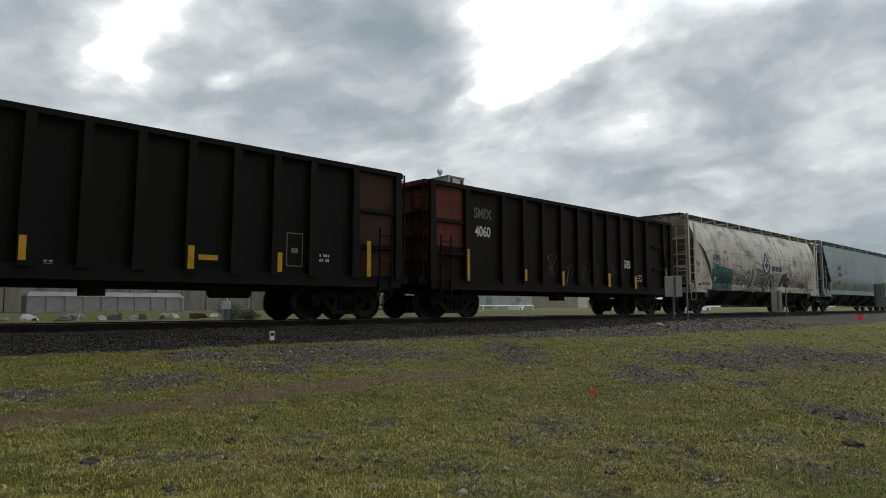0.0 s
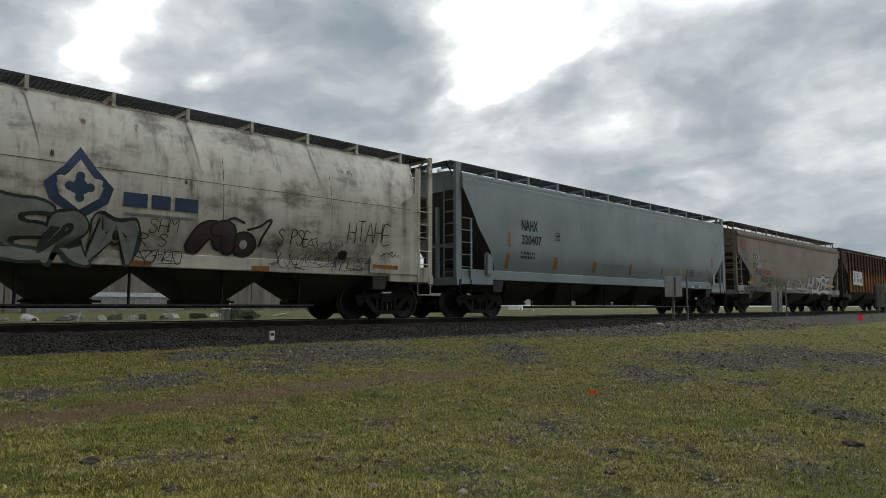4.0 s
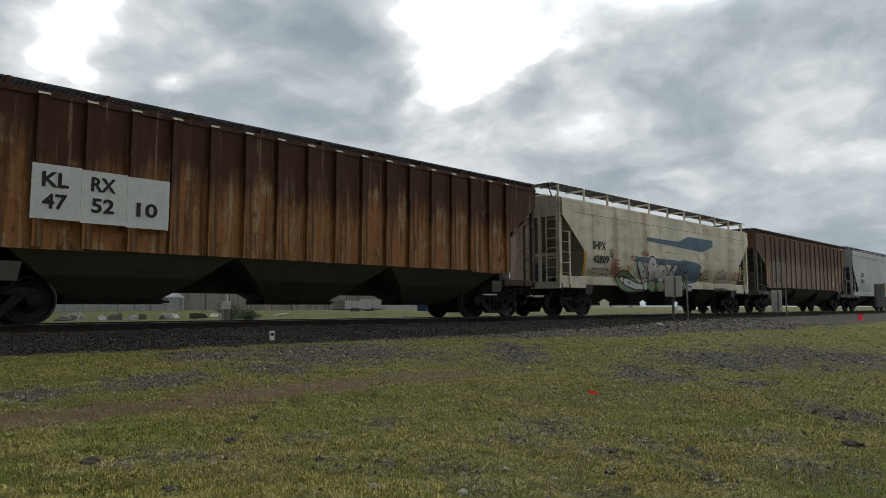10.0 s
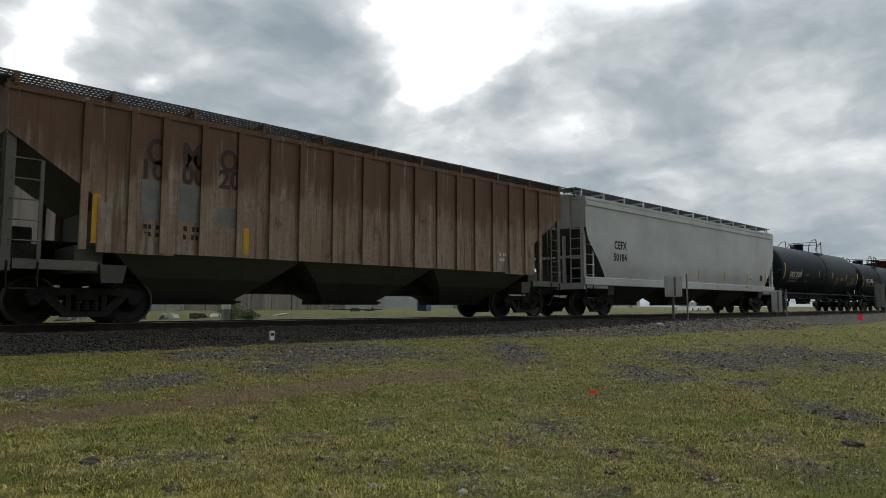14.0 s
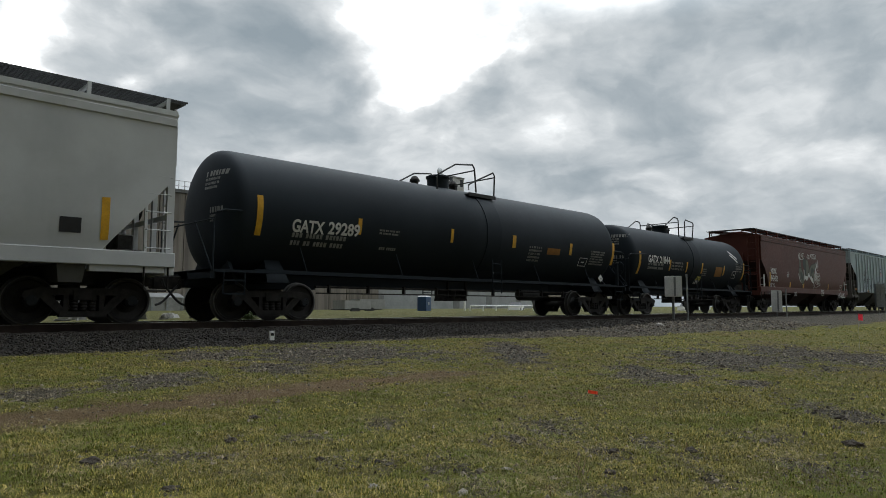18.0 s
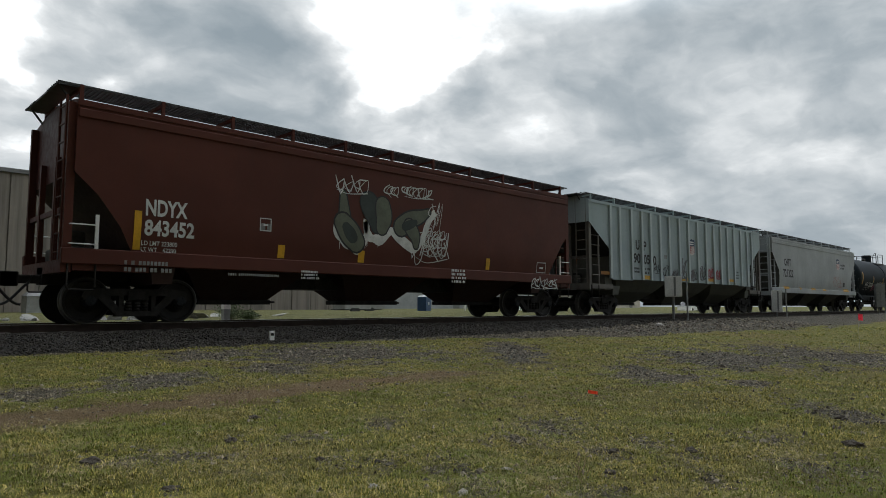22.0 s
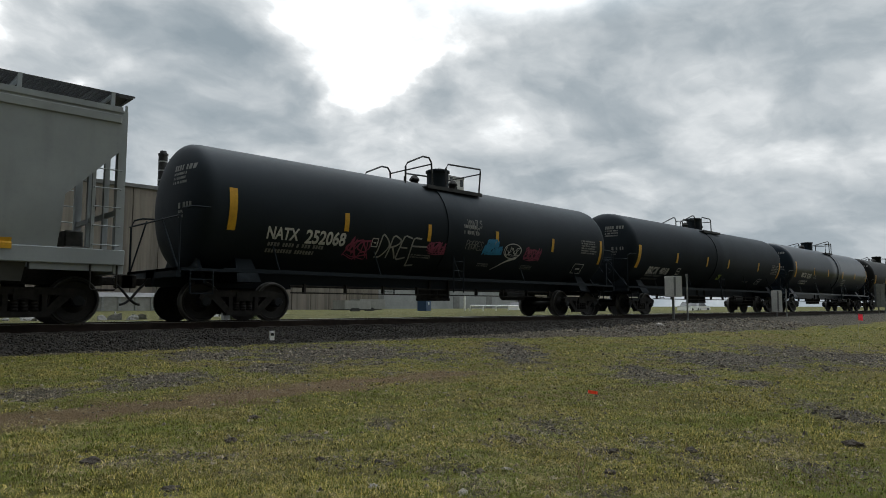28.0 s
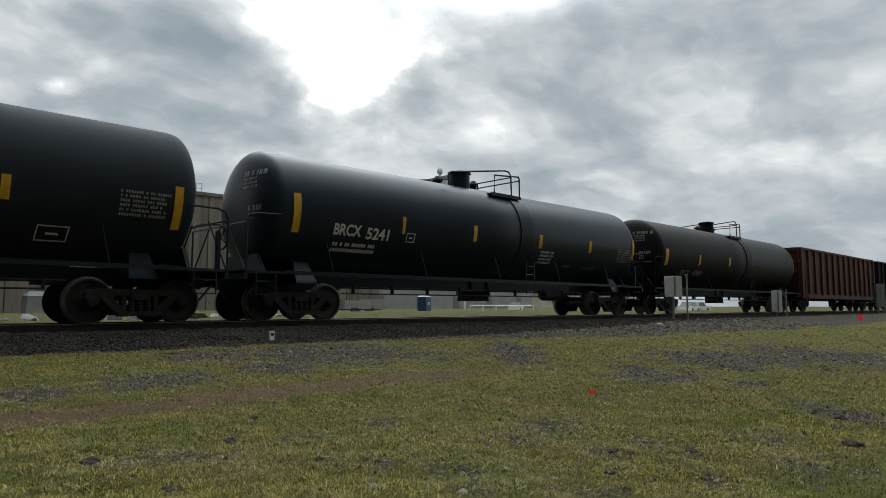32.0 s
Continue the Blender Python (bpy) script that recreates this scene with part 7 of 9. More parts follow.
outline_box(tank_a, shell_a, 5.42, 5.92, 1.82, 2.12, M["white_mark"])
panel(tank_a, shell_a, 3.42, 4.15, 2.13, 2.35, M["orange_dim"])
word(tank_b, shell_b, -4.5, -3.62, 2.21, 2.5, "GATX", M["white_mark"])
stencil(tank_b, shell_b, -4.45, -2.81, 1.93, 2.24, 2, 0.5, M["dim_mark"])
stencil(tank_b, shell_b, -2.42, -1.1, 1.97, 2.37, 3, 0.5, M["dim_mark"])
stencil(tank_b, shell_b, 0.73, 1.28, 1.8, 2.17, 4, 0.5, M["dim_mark"])
stencil(tank_b, shell_b, 4.46, 5.34, 2.11, 2.6, 4, 0.5, M["dim_mark"])
word(tank_b, shell_b, -3.52, -2.6, 2.21, 2.5, "21844", M["white_mark"])
stripe(tank_b, shell_b, -5.24, -5.09, 1.7, 2.63)
stripe(tank_b, shell_b, -2.6, -2.49, 1.92, 2.39)
stripe(tank_b, shell_b, -1.0, -0.89, 1.9, 2.37)
stripe(tank_b, shell_b, 0.55, 0.68, 1.9, 2.39)
stripe(tank_b, shell_b, 2.99, 3.12, 1.89, 2.35)
stripe(tank_b, shell_b, 5.41, 5.54, 1.72, 2.59)
panel(tank_b, shell_b, 2.09, 2.85, 1.81, 2.27, M["orange_dim"])
panel(tank_b, shell_b, 0.35, 0.83, 1.58, 1.76, M["pale_yellow"])
panel(tank_b, shell_b, 0.35, 0.83, 1.42, 1.575, M["white_panel"])
for dz in (0.0, -0.17):
    bm = bmesh.new()
    ribbon(bm, curve([(3.95, 3.12 + dz), (4.3, 2.96 + dz), (4.65, 2.80 + dz)], 6), shell_b, 0.010, lambda k: 0.045)
    part("white_slash", bm, M["white_mark"], tank_b)
outline_box(tank_b, shell_b, 4.1, 4.55, 1.78, 2.14, M["white_mark"])
word(hop_h, full_skin, -6.61, -5.76, 2.18, 2.5, "NDYX", M["white_mark"])
word(hop_h, full_skin, -6.62, -5.6, 1.78, 2.08, "843452", M["white_mark"])
word(hop_h, full_skin, -6.66, -5.94, 1.57, 1.66, "LD LMT 223800", M["white_mark"], 0.010, 0.01)
word(hop_h, full_skin, -6.66, -5.96, 1.44, 1.53, "LT WT    62200", M["white_mark"], 0.010, 0.01)
stencil(hop_h, full_skin, -4.08, -3.82, 2.07, 2.35, 1, 0.5, M["dim_mark"])
stencil(hop_h, full_skin, -2.97, -2.46, 1.0, 1.23, 3, 0.5, M["white_mark"])
stencil(hop_h, full_skin, 2.08, 2.72, 1.04, 1.47, 4, 0.5, M["white_mark"])
stencil(hop_h, full_skin, -6.97, -5.97, 1.03, 1.3, 2, 0.5, M["dim_mark"])
stencil(hop_h, full_skin, -4.81, -3.38, 1.02, 1.11, 1, 0.5, M["dim_mark"])
outline_box(hop_h, full_skin, -4.09, -3.8, 2.06, 2.36, M["white_mark"])
outline_box(hop_h, full_skin, 6.11, 6.61, 1.47, 1.82, M["white_mark"])
stripe(hop_h, full_skin, -6.82, -6.68, 1.45, 2.25)
stripe(hop_h, full_skin, -3.6, -3.42, 1.33, 1.77)
stripe(hop_h, full_skin, -1.29, -1.09, 1.29, 1.78)
stripe(hop_h, full_skin, 3.59, 3.76, 1.37, 1.82)
mural(hop_h, full_skin)
tag(hop_h, full_skin, -2.06, -1.06, 3.23, 3.65, 4, 111, M["white_spray"])
tag(hop_h, full_skin, -0.45, 0.01, 3.25, 3.65, 3, 112, M["white_spray"])
tag(hop_h, full_skin, 0.16, 1.29, 3.36, 3.67, 4, 113, M["white_spray"])
tag(hop_h, full_skin, 5.8, 7.17, 0.95, 1.32, 5, 114, M["white_spray"])
tag(hop_h, full_skin, 0.6, 1.87, 1.62, 2.48, 6, 115, M["white_spray"])
word(hop_i, flat_side, -4.94, -4.64, 2.66, 3.04, "U", M["black_mark"], 0.009)
word(hop_i, flat_side, -4.34, -4.07, 2.64, 3.02, "P", M["black_mark"], 0.009)
word(hop_i, flat_side, -5.14, -4.59, 2.11, 2.49, "90", M["black_mark"], 0.009)
word(hop_i, flat_side, -4.33, -3.83, 2.1, 2.47, "05", M["black_mark"], 0.009)
word(hop_i, flat_side, -3.55, -3.28, 2.08, 2.46, "0", M["black_mark"], 0.009)
panel(hop_i, flat_side, -7.55, -6.80, 1.55, 1.68, M["orange_dim"])
stripe(hop_i, flat_side, -6.77, -6.67, 1.6, 1.95)
panel(hop_i, flat_side, -6.52, -6.32, 1.80, 1.92, M["white_panel"])
shield(hop_i, flat_side, -0.24, 0.34, 2.68, 3.44)
tag(hop_i, flat_side, -3.52, -2.92, 1.75, 2.1, 3, 121, M["black_mark"])
tag(hop_i, flat_side, -2.7, -2.3, 1.51, 2.15, 3, 122, M["black_mark"])
tag(hop_i, flat_side, -1.89, -1.39, 1.53, 2.0, 4, 123, M["grey_spray"], 0.05)
tag(hop_i, flat_side, -1.15, -0.52, 1.62, 2.44, 4, 124, M["grey_spray"], 0.07)
tag(hop_i, flat_side, -0.22, 0.44, 1.55, 2.05, 5, 125, M["grey_spray"], 0.06)
tag(hop_i, flat_side, 0.74, 1.39, 1.6, 2.18, 6, 126, M["grey_spray"], 0.06)
tag(hop_i, flat_side, 1.50, 2.36, 1.68, 2.16, 9, 127, M["red_spray"], 0.045)
tag(hop_i, flat_side, 2.48, 3.2, 1.68, 2.10, 8, 128, M["red_spray"], 0.045)
stripe(hop_i, flat_side, 4.0, 4.62, 1.58, 1.7)
stripe(hop_i, flat_side, -4.45, -3.72, 1.46, 1.62)
stripe(hop_i, flat_side, -1.03, -0.41, 1.48, 1.61)
stripe(hop_i, flat_side, 1.62, 2.47, 1.53, 1.69)
stencil(hop_i, flat_side, -5.09, -4.69, 1.71, 1.97, 2, 0.5, M["black_mark"])
stencil(hop_i, flat_side, -4.25, -3.83, 1.68, 2.0, 2, 0.5, M["black_mark"])
stencil(hop_i, flat_side, -6.52, -6.3, 1.77, 1.94, 1, 0.5, M["black_mark"])
stencil(hop_i, flat_side, 4.88, 5.31, 1.74, 2.17, 3, 0.5, M["black_mark"])
stencil(hop_i, flat_side, -2.56, -2.33, 2.4, 2.66, 1, 0.5, M["dim_mark"])
word(hop_j, full_skin, -6.35, -5.24, 2.74, 3.13, "CHTT", M["black_mark"])
word(hop_j, full_skin, -6.58, -4.91, 2.08, 2.51, "721322", M["black_mark"])
shield(hop_j, full_skin, 3.72, 4.38, 2.83, 3.62)
stencil(hop_j, full_skin, 4.64, 5.64, 2.92, 3.36, 2, 0.5, M["black_mark"])
panel(hop_j, full_skin, 5.05, 5.47, 1.69, 1.99, M["black_mark"])
tag(hop_j, full_skin, 2.82, 4.81, 1.63, 2.34, 8, 131, M["red_faint"])
stripe(hop_j, full_skin, -6.47, -5.59, 1.36, 1.51)
stripe(hop_j, full_skin, -3.83, -3.48, 1.37, 1.5)
stripe(hop_j, full_skin, -1.68, -0.85, 1.37, 1.51)
stripe(hop_j, full_skin, 0.66, 1.3, 1.37, 1.48)
stripe(hop_j, full_skin, 5.14, 6.4, 1.36, 1.56)
word(tank_c, shell_c, -6.39, -5.54, 1.93, 2.2, "NATX", M["white_mark"])
word(tank_c, shell_c, -5.35, -4.17, 1.89, 2.2, "252068", M["white_mark"])
stencil(tank_c, shell_c, -6.31, -4.62, 1.62, 1.91, 2, 0.5, M["dim_mark"])
stencil(tank_c, shell_c, 0.04, 0.71, 2.52, 2.87, 2, 0.5, M["dim_mark"])
stencil(tank_c, shell_c, 6.22, 7.3, 2.27, 2.79, 6, 0.5, M["dim_mark"])
outline_box(tank_c, shell_c, 6.05, 6.64, 1.56, 1.9, M["white_mark"])
stripe(tank_c, shell_c, 7.42, 7.56, 1.93, 2.8)
stripe(tank_c, shell_c, -7.39, -7.2, 2.04, 2.98)
stripe(tank_c, shell_c, -4.28, -4.14, 2.25, 2.71)
stripe(tank_c, shell_c, -1.4, -1.27, 2.19, 2.67)
stripe(tank_c, shell_c, 1.5, 1.64, 2.23, 2.7)
stripe(tank_c, shell_c, 4.43, 4.56, 2.22, 2.68)
for k in range(2):
    tag(tank_c, shell_c, -4.07, -3.4, 1.62 + 0.05 * k, 2.1, 3, 141 + 30 * k, M["pink_faint"], 0.04)
    tag(tank_c, shell_c, -1.30, -0.52, 1.86 + 0.05 * k, 2.17, 3, 142 + 30 * k, M["pink_faint"], 0.04)
    tag(tank_c, shell_c, 3.05, 3.85, 1.90 + 0.05 * k, 2.25, 3, 145 + 30 * k, M["pink_faint"], 0.04)
    tag(tank_c, shell_c, 1.15, 1.66, 2.22 + 0.03 * k, 2.42, 3, 146 + 30 * k, M["blue_spray"], 0.05)
    tag(tank_c, shell_c, 1.02, 1.86, 1.98 + 0.03 * k, 2.22, 5, 147 + 30 * k, M["blue_spray"], 0.05)
hand(tank_c, M["chalk"], shell_c, -3.10, -1.98, 1.70, 2.24, "DRE", 0.045, seed=3, name="chalked_letters")
bm = bmesh.new()
for pts in (((-1.62, 2.24), (-1.88, 2.22), (-1.92, 1.9), (-1.86, 1.5)), ((-1.90, 2.02), (-1.36, 2.03)), ((-1.84, 1.5), (-1.6, 1.52))):
    ribbon(bm, curve(pts, 5), shell_c, 0.013, lambda k: 0.022)
tagged(part("chalked_letters", bm, M["chalk"], tank_c), kind="stuff")
hand(tank_c, M["faint_chalk"], shell_c, 0.20, 0.86, 2.74, 2.96, "XMATLS", 0.022, seed=8, name="chalked_letters")
hand(tank_c, M["faint_chalk"], shell_c, 0.28, 0.74, 2.50, 2.70, "FTS", 0.022, seed=9, name="chalked_letters")
hand(tank_c, M["faint_chalk"], shell_c, 0.20, 0.94, 2.08, 2.32, "PRGRES", 0.022, seed=10, name="chalked_letters")
bm = bmesh.new()
ring = [(2.41 + 0.43 * math.cos(a), 2.13 + 0.23 * math.sin(a)) for a in (0.4 + 0.39 * i for i in range(17))]
ribbon(bm, curve(ring, 3), shell_c, 0.013, lambda k: 0.014)
ribbon(bm, curve(((2.65, 1.93), (2.2, 1.78), (1.72, 1.52)), 6), shell_c, 0.013, lambda k: 0.045 * (1 - 0.85 * k))
tagged(part("chalked_bubble", bm, M["white_mark"], tank_c), kind="stuff")
tag(tank_c, shell_c, 2.08, 2.76, 1.99, 2.27, 4, 144, M["white_mark"], 0.02)
outline_box(tank_c, shell_c, -3.33, -3.12, 1.92, 2.15, M["white_mark"])
stencil(tank_c, shell_c, -1.85, -0.9, 1.72, 1.84, 2, 0.5, M["dim_mark"])
stencil(tank_c, shell_c, 1.0, 1.55, 1.60, 1.72, 2, 0.5, M["dim_mark"])
stencil(tank_c, shell_c, 3.1, 3.8, 1.60, 1.74, 3, 0.5, M["dim_mark"])
word(tank_d, shell_d, -6.87, -5.96, 1.74, 2.03, "BRCX", M["white_mark"])
word(tank_d, shell_d, -5.83, -5.08, 1.76, 2.02, "4018", M["white_mark"])
stencil(tank_d, shell_d, -6.84, -5.23, 1.51, 1.76, 2, 0.5, M["dim_mark"])
stencil(tank_d, shell_d, 6.6, 7.6, 2.15, 2.69, 6, 0.5, M["dim_mark"])
stencil(tank_d, shell_d, 3.46, 4.27, 1.64, 1.74, 1, 0.5, M["dim_mark"])
stripe(tank_d, shell_d, -8.06, -7.84, 1.94, 2.86)
stripe(tank_d, shell_d, -4.74, -4.58, 2.27, 2.7)
stripe(tank_d, shell_d, -1.68, -1.55, 2.24, 2.69)
stripe(tank_d, shell_d, 0.74, 0.87, 2.24, 2.69)
stripe(tank_d, shell_d, 4.6, 4.75, 2.24, 2.68)
stripe(tank_d, shell_d, 7.66, 7.84, 1.95, 2.84)
outline_box(tank_d, shell_d, 5.25, 5.8, 1.58, 1.86, M["white_mark"])
panel(tank_d, shell_d, -0.04, 0.45, 1.68, 1.92, M["green_label"])
outline_box(tank_d, shell_d, -4.33, -4.03, 1.78, 2.05, M["white_mark"])
word(tank_e, shell_e, -6.41, -5.55, 2.16, 2.43, "BRCX", M["white_mark"])
word(tank_e, shell_e, -5.38, -4.62, 2.12, 2.4, "5241", M["white_mark"])
stencil(tank_e, shell_e, -6.34, -4.71, 1.75, 2.03, 2, 0.5, M["white_mark"])
stencil(tank_e, shell_e, 2.09, 2.91, 1.82, 2.28, 4, 0.5, M["white_mark"])
stencil(tank_e, shell_e, 6.91, 8.12, 2.08, 2.62, 6, 0.5, M["dim_mark"])
stencil(tank_e, shell_e, 4.91, 5.82, 1.73, 1.89, 1, 0.5, M["dim_mark"])
stencil(tank_e, shell_e, 3.64, 4.22, 1.75, 1.89, 1, 0.5, M["dim_mark"])
stripe(tank_e, shell_e, -7.61, -7.41, 2.12, 3.06)
stripe(tank_e, shell_e, -4.19, -4.08, 2.33, 2.8)
stripe(tank_e, shell_e, -1.34, -1.19, 2.32, 2.8)
stripe(tank_e, shell_e, 1.89, 2.07, 2.31, 2.77)
stripe(tank_e, shell_e, 4.88, 5.06, 2.33, 2.76)
stripe(tank_e, shell_e, 7.94, 8.1, 2.23, 3.03)
outline_box(tank_e, shell_e, -4.0, -3.69, 2.12, 2.37, M["white_mark"])
word(tank_f, shell_f, -6.13, -5.27, 1.79, 2.0, "BRCX", M["dim_mark"])
word(tank_f, shell_f, -4.96, -4.01, 1.8, 2.02, "4300", M["dim_mark"])
stripe(tank_f, shell_f, -7.9, -7.64, 2.13, 2.85)
stripe(tank_f, shell_f, -4.68, -4.5, 2.26, 2.73)
stripe(tank_f, shell_f, -1.34, -1.13, 2.35, 2.77)
stripe(tank_f, shell_f, 1.39, 1.62, 2.38, 2.82)

# small stencils on the dished heads
def head_stencil(car, lo, r, zc, y0, y1, z1, rows, seed):
    """Rows of small unreadable writing on the head that faces the camera's end."""
    rng = random.Random(seed)
    bm = bmesh.new()

    def spot(y, z):
        d = min(1.0, math.hypot(y, z - zc) / r) ** (1 / 0.82)
        return bm.verts.new((lo - 0.5 * math.sqrt(1 - d * d) ** 0.82 - 0.012, y, z))
    for k in range(rows):
        h = 0.13 if k == 0 else 0.06
        z1 -= h * 1.7
        y = y1
        while y > y0 + (0.0 if k == 0 else 0.25):
            w = h * rng.uniform(0.4, 0.75)
            bm.faces.new([spot(*q) for q in ((y, z1), (y - w, z1), (y - w, z1 + h), (y, z1 + h))])
            y -= w + h * (0.25 if rng.random() < 0.8 else 0.8)
    tagged(part("head_stencil", bm, M["dim_mark"], car), kind="stuff")


for car, lo, r, zc, seed in ((tank_a, -7.7, 1.5, 2.62, 1), (tank_b, -5.4, 1.38, 2.44, 2), (tank_c, -7.65, 1.5, 2.64, 3), (tank_d, -8.075, 1.5, 2.78, 4), (tank_e, -7.795, 1.5, 2.76, 5), (tank_f, -8.0, 1.5, 2.74, 6)):
    head_stencil(car, lo, r, zc, -1.05, -0.25, zc + 0.98, 4, seed)
    head_stencil(car, lo, r, zc, -1.0, -0.55, zc + 0.1, 3, seed + 20)

# hazard placard on the tank's end bracket
placard(tank_a, 6.66, 1.39, 0.15)
# panel joints, rust runs and scrapes
for x in (-5.2, -2.22, 2.75, 5.58):
    panel(hop_a, bulge_skin, x, x + 0.018, 1.5, 3.6, M["joint"], 0.004)
panel(hop_a, bulge_skin, -7.4, 8.2, 3.0, 3.015, M["joint"], 0.004)
# welded hoops running down from the roof brackets
for x in (-5.52, -2.48, -0.96, 2.08, 5.12):
    bm = bmesh.new()
    ribbon(bm, curve([(x + 0.07 * k, 4.30 - 0.36 * k) for k in range(4)], 4), bulge_skin, 0.014, lambda k: 0.030 * (1 - 0.6 * k))
    part("weld_bead", bm, P["white_grimy"], hop_a)
for i, (x, z, w, h) in enumerate(((-5.38, 2.9, 0.10, 0.22), (-5.30, 2.6, 0.08, 0.2), (-6.27, 2.96, 0.10, 0.05), (-5.6, 3.03, 0.35, 0.03), (-3.4, 2.7, 0.05, 0.1), (-2.9, 2.75, 0.04, 0.08), (-0.6, 3.1, 0.06, 0.12), (-7.7, 2.9, 0.5, 0.03), (-6.9, 2.45, 0.4, 0.02), (1.9, 2.9, 0.05, 0.08))):
    blob(hop_a, M["rust_mark"], bulge_skin, x, z, w, h, 700 + i, 0.005, 5, 0.3, "rust_spot")
panel(hop_e, flow_skin, -7.6, 7.6, 3.73, 3.745, M["joint"], 0.004)
for x in (-5.6, -3.58, -2.41, 0.3, 2.9, 5.4):
    panel(hop_e, flow_skin, x, x + 0.014, 1.5, 3.7, M["joint_pale"], 0.004)
panel(hop_e, flow_skin, -1.31, 0.2, 2.66, 2.672, M["rust_mark"], 0.005)
for x in (-3.1, 0.1, 3.2):
    panel(hop_b, flow_skin, x, x + 0.014, 1.5, 4.2, M["joint_pale"], 0.004)
for x in (-5.6, -2.8, 0.0, 2.8, 5.6):
    panel(hop_c, full_skin, x, x + 0.014, 1.5, 4.0, M["joint_pale"], 0.004)

# white number plate on the end of the rusty hopper
def end_plate():
    bm = bmesh.new()
    v = [bm.verts.new(p) for p in ((-8.50, 0.35, 3.72), (-8.50, -1.38, 3.72), (-8.50, -1.38, 4.25), (-8.50, 0.35, 4.28))]
    bm.faces.new(v[::-1])
    part("end_number_panel", bm, M["white_panel"], hop_d)


end_plate()

# ---------- trackside things ----------
M["galvanised"] = plain("galvanised_steel", (0.30, 0.31, 0.31), 0.5, 0.5, 0.15, 6.0, 0.05)
M["cabinet_white"] = plain("cabinet_white", (0.84, 0.84, 0.82), 0.45, 0.0, 0.08, 3.0, 0.05)
M["wire"] = plain("flag_wire", (0.25, 0.25, 0.25), 0.4, 0.8, 0.1)
M["orange_flag"] = plain("orange_flag", (0.95, 0.16, 0.07), 0.5, 0.0, 0.1)
M["pink_flag"] = plain("pink_flag", (0.95, 0.14, 0.20), 0.5, 0.0, 0.1)


def signal_box(x, y, w, h, low, foot, label, turn=0.0, mat="cabinet_white"):
    """A flat white equipment box on two steel posts."""
    ob = tagged(empty("equipment_box", pose(x, y, 0, 0, 0, turn)), label, "signal box", "boxes beside the track")
    bm = bmesh.new()
    box(bm, -w / 2, w / 2, -0.12, 0.12, low, low + h)
    bmesh.ops.bevel(bm, geom=bm.edges[:], offset=0.02, segments=2, affect="EDGES")
    body = part("box_body", bm, M[mat], ob)
    bm = bmesh.new()
    box(bm, -0.04 + 0.05, 0.04 + 0.05, -0.15, -0.125, low + 0.03, low + h - 0.03)
    part("seam_strip", bm, M["galvanised"], body)
    for dx, dy, r, top in ((0.0, 0.16, 0.05, low + h + 0.03), (w / 2 + 0.22, 0.2, 0.035, low + h + 0.08)):
        bm = bmesh.new()
        tube(bm, [(dx, dy, foot), (dx, dy, top)], r, 10)
        part("post", bm, M["galvanised"], ob)
    return ob


signal_box(25.45, 12.75, 0.66, 0.84, 0.74, -0.35, "white metal equipment box on two grey posts", -58)
signal_box(37.1, 12.8, 0.50, 1.15, 0.05, -0.30, "low white equipment box beside the track", -66)
signal_box(58.2, 12.75, 0.62, 1.75, 0.30, -0.25, "tall grey equipment box at the crossing", -45, "galvanised")


def pin_flag(x, y, z0, z1, w, h, mat, label, lean=0.0):
    ob = tagged(empty("pin_flag", pose(x, y, 0)), label, "marker flag", "survey flags in the grass")
    bm = bmesh.new()
    tube(bm, [(0, 0, z0), (lean, 0, z1)], 0.0012, 5)
    part("wire", bm, M["wire"], ob)
    bm = bmesh.new()
    rows = []
    for i in range(7):
        u = i / 6
        rows.append([bm.verts.new((lean + w * u * 0.8, -w * 0.5 * u + 0.012 * math.sin(u * 7), z1 - h * j / 3 - 0.02 * u)) for j in range(4)])
    for a, b in zip(rows, rows[1:]):
        for j in range(3):
            bm.faces.new((a[j], b[j], b[j + 1], a[j + 1]))
    bmesh.ops.solidify(bm, geom=bm.faces[:], thickness=0.001)
    part("flag", bm, mat, ob)
    return ob


pin_flag(5.66, 3.80, -0.57, -0.495, 0.12, 0.032, M["orange_flag"], "small orange plastic flag low in the grass", 0.05)
pin_flag(11.45, 2.80, -0.56, 0.24, 0.10, 0.10, M["pink_flag"], "pink-orange plastic flag on a thin wire")


def marker_post(x, y):
    ob = tagged(empty("marker_post", pose(x, y, 0)), "small white reflective marker in the ballast", "marker post")
    bm = bmesh.new()
    box(bm, -0.05, 0.05, -0.02, 0.02, -0.40, -0.16)
    part("post", bm, M["cabinet_white"], ob)
    bm = bmesh.new()
    box(bm, -0.035, 0.035, -0.025, -0.02, -0.26, -0.20)
    part("reflector", bm, M["black_iron"], ob)


marker_post(6.95, 12.25)


def rock_mesh(name, mat, seed, n=3):
    bm = bmesh.new()
    bmesh.ops.create_icosphere(bm, subdivisions=n, radius=1.0)
    for v in bm.verts:
        k = 1 + 0.45 * noise.noise(v.co * 1.4 + Vector((seed * 3.1, seed, 0))) + 0.28 * noise.noise(v.co * 3.7 + Vector((0, seed * 2.3, seed)))
        v.co = Vector((v.co.x * k, v.co.y * k * 0.75, v.co.z * k * 0.5))
    return part(name, bm, mat, sharp=0.25)


M["clod"] = plain("dark_clod", (0.060, 0.047, 0.036), 0.9, 0.0, 0.3, 14.0, 0.6)
M["pale_stone"] = plain("pale_stone", (0.30, 0.28, 0.25), 0.85, 0.0, 0.25, 18.0, 0.4)


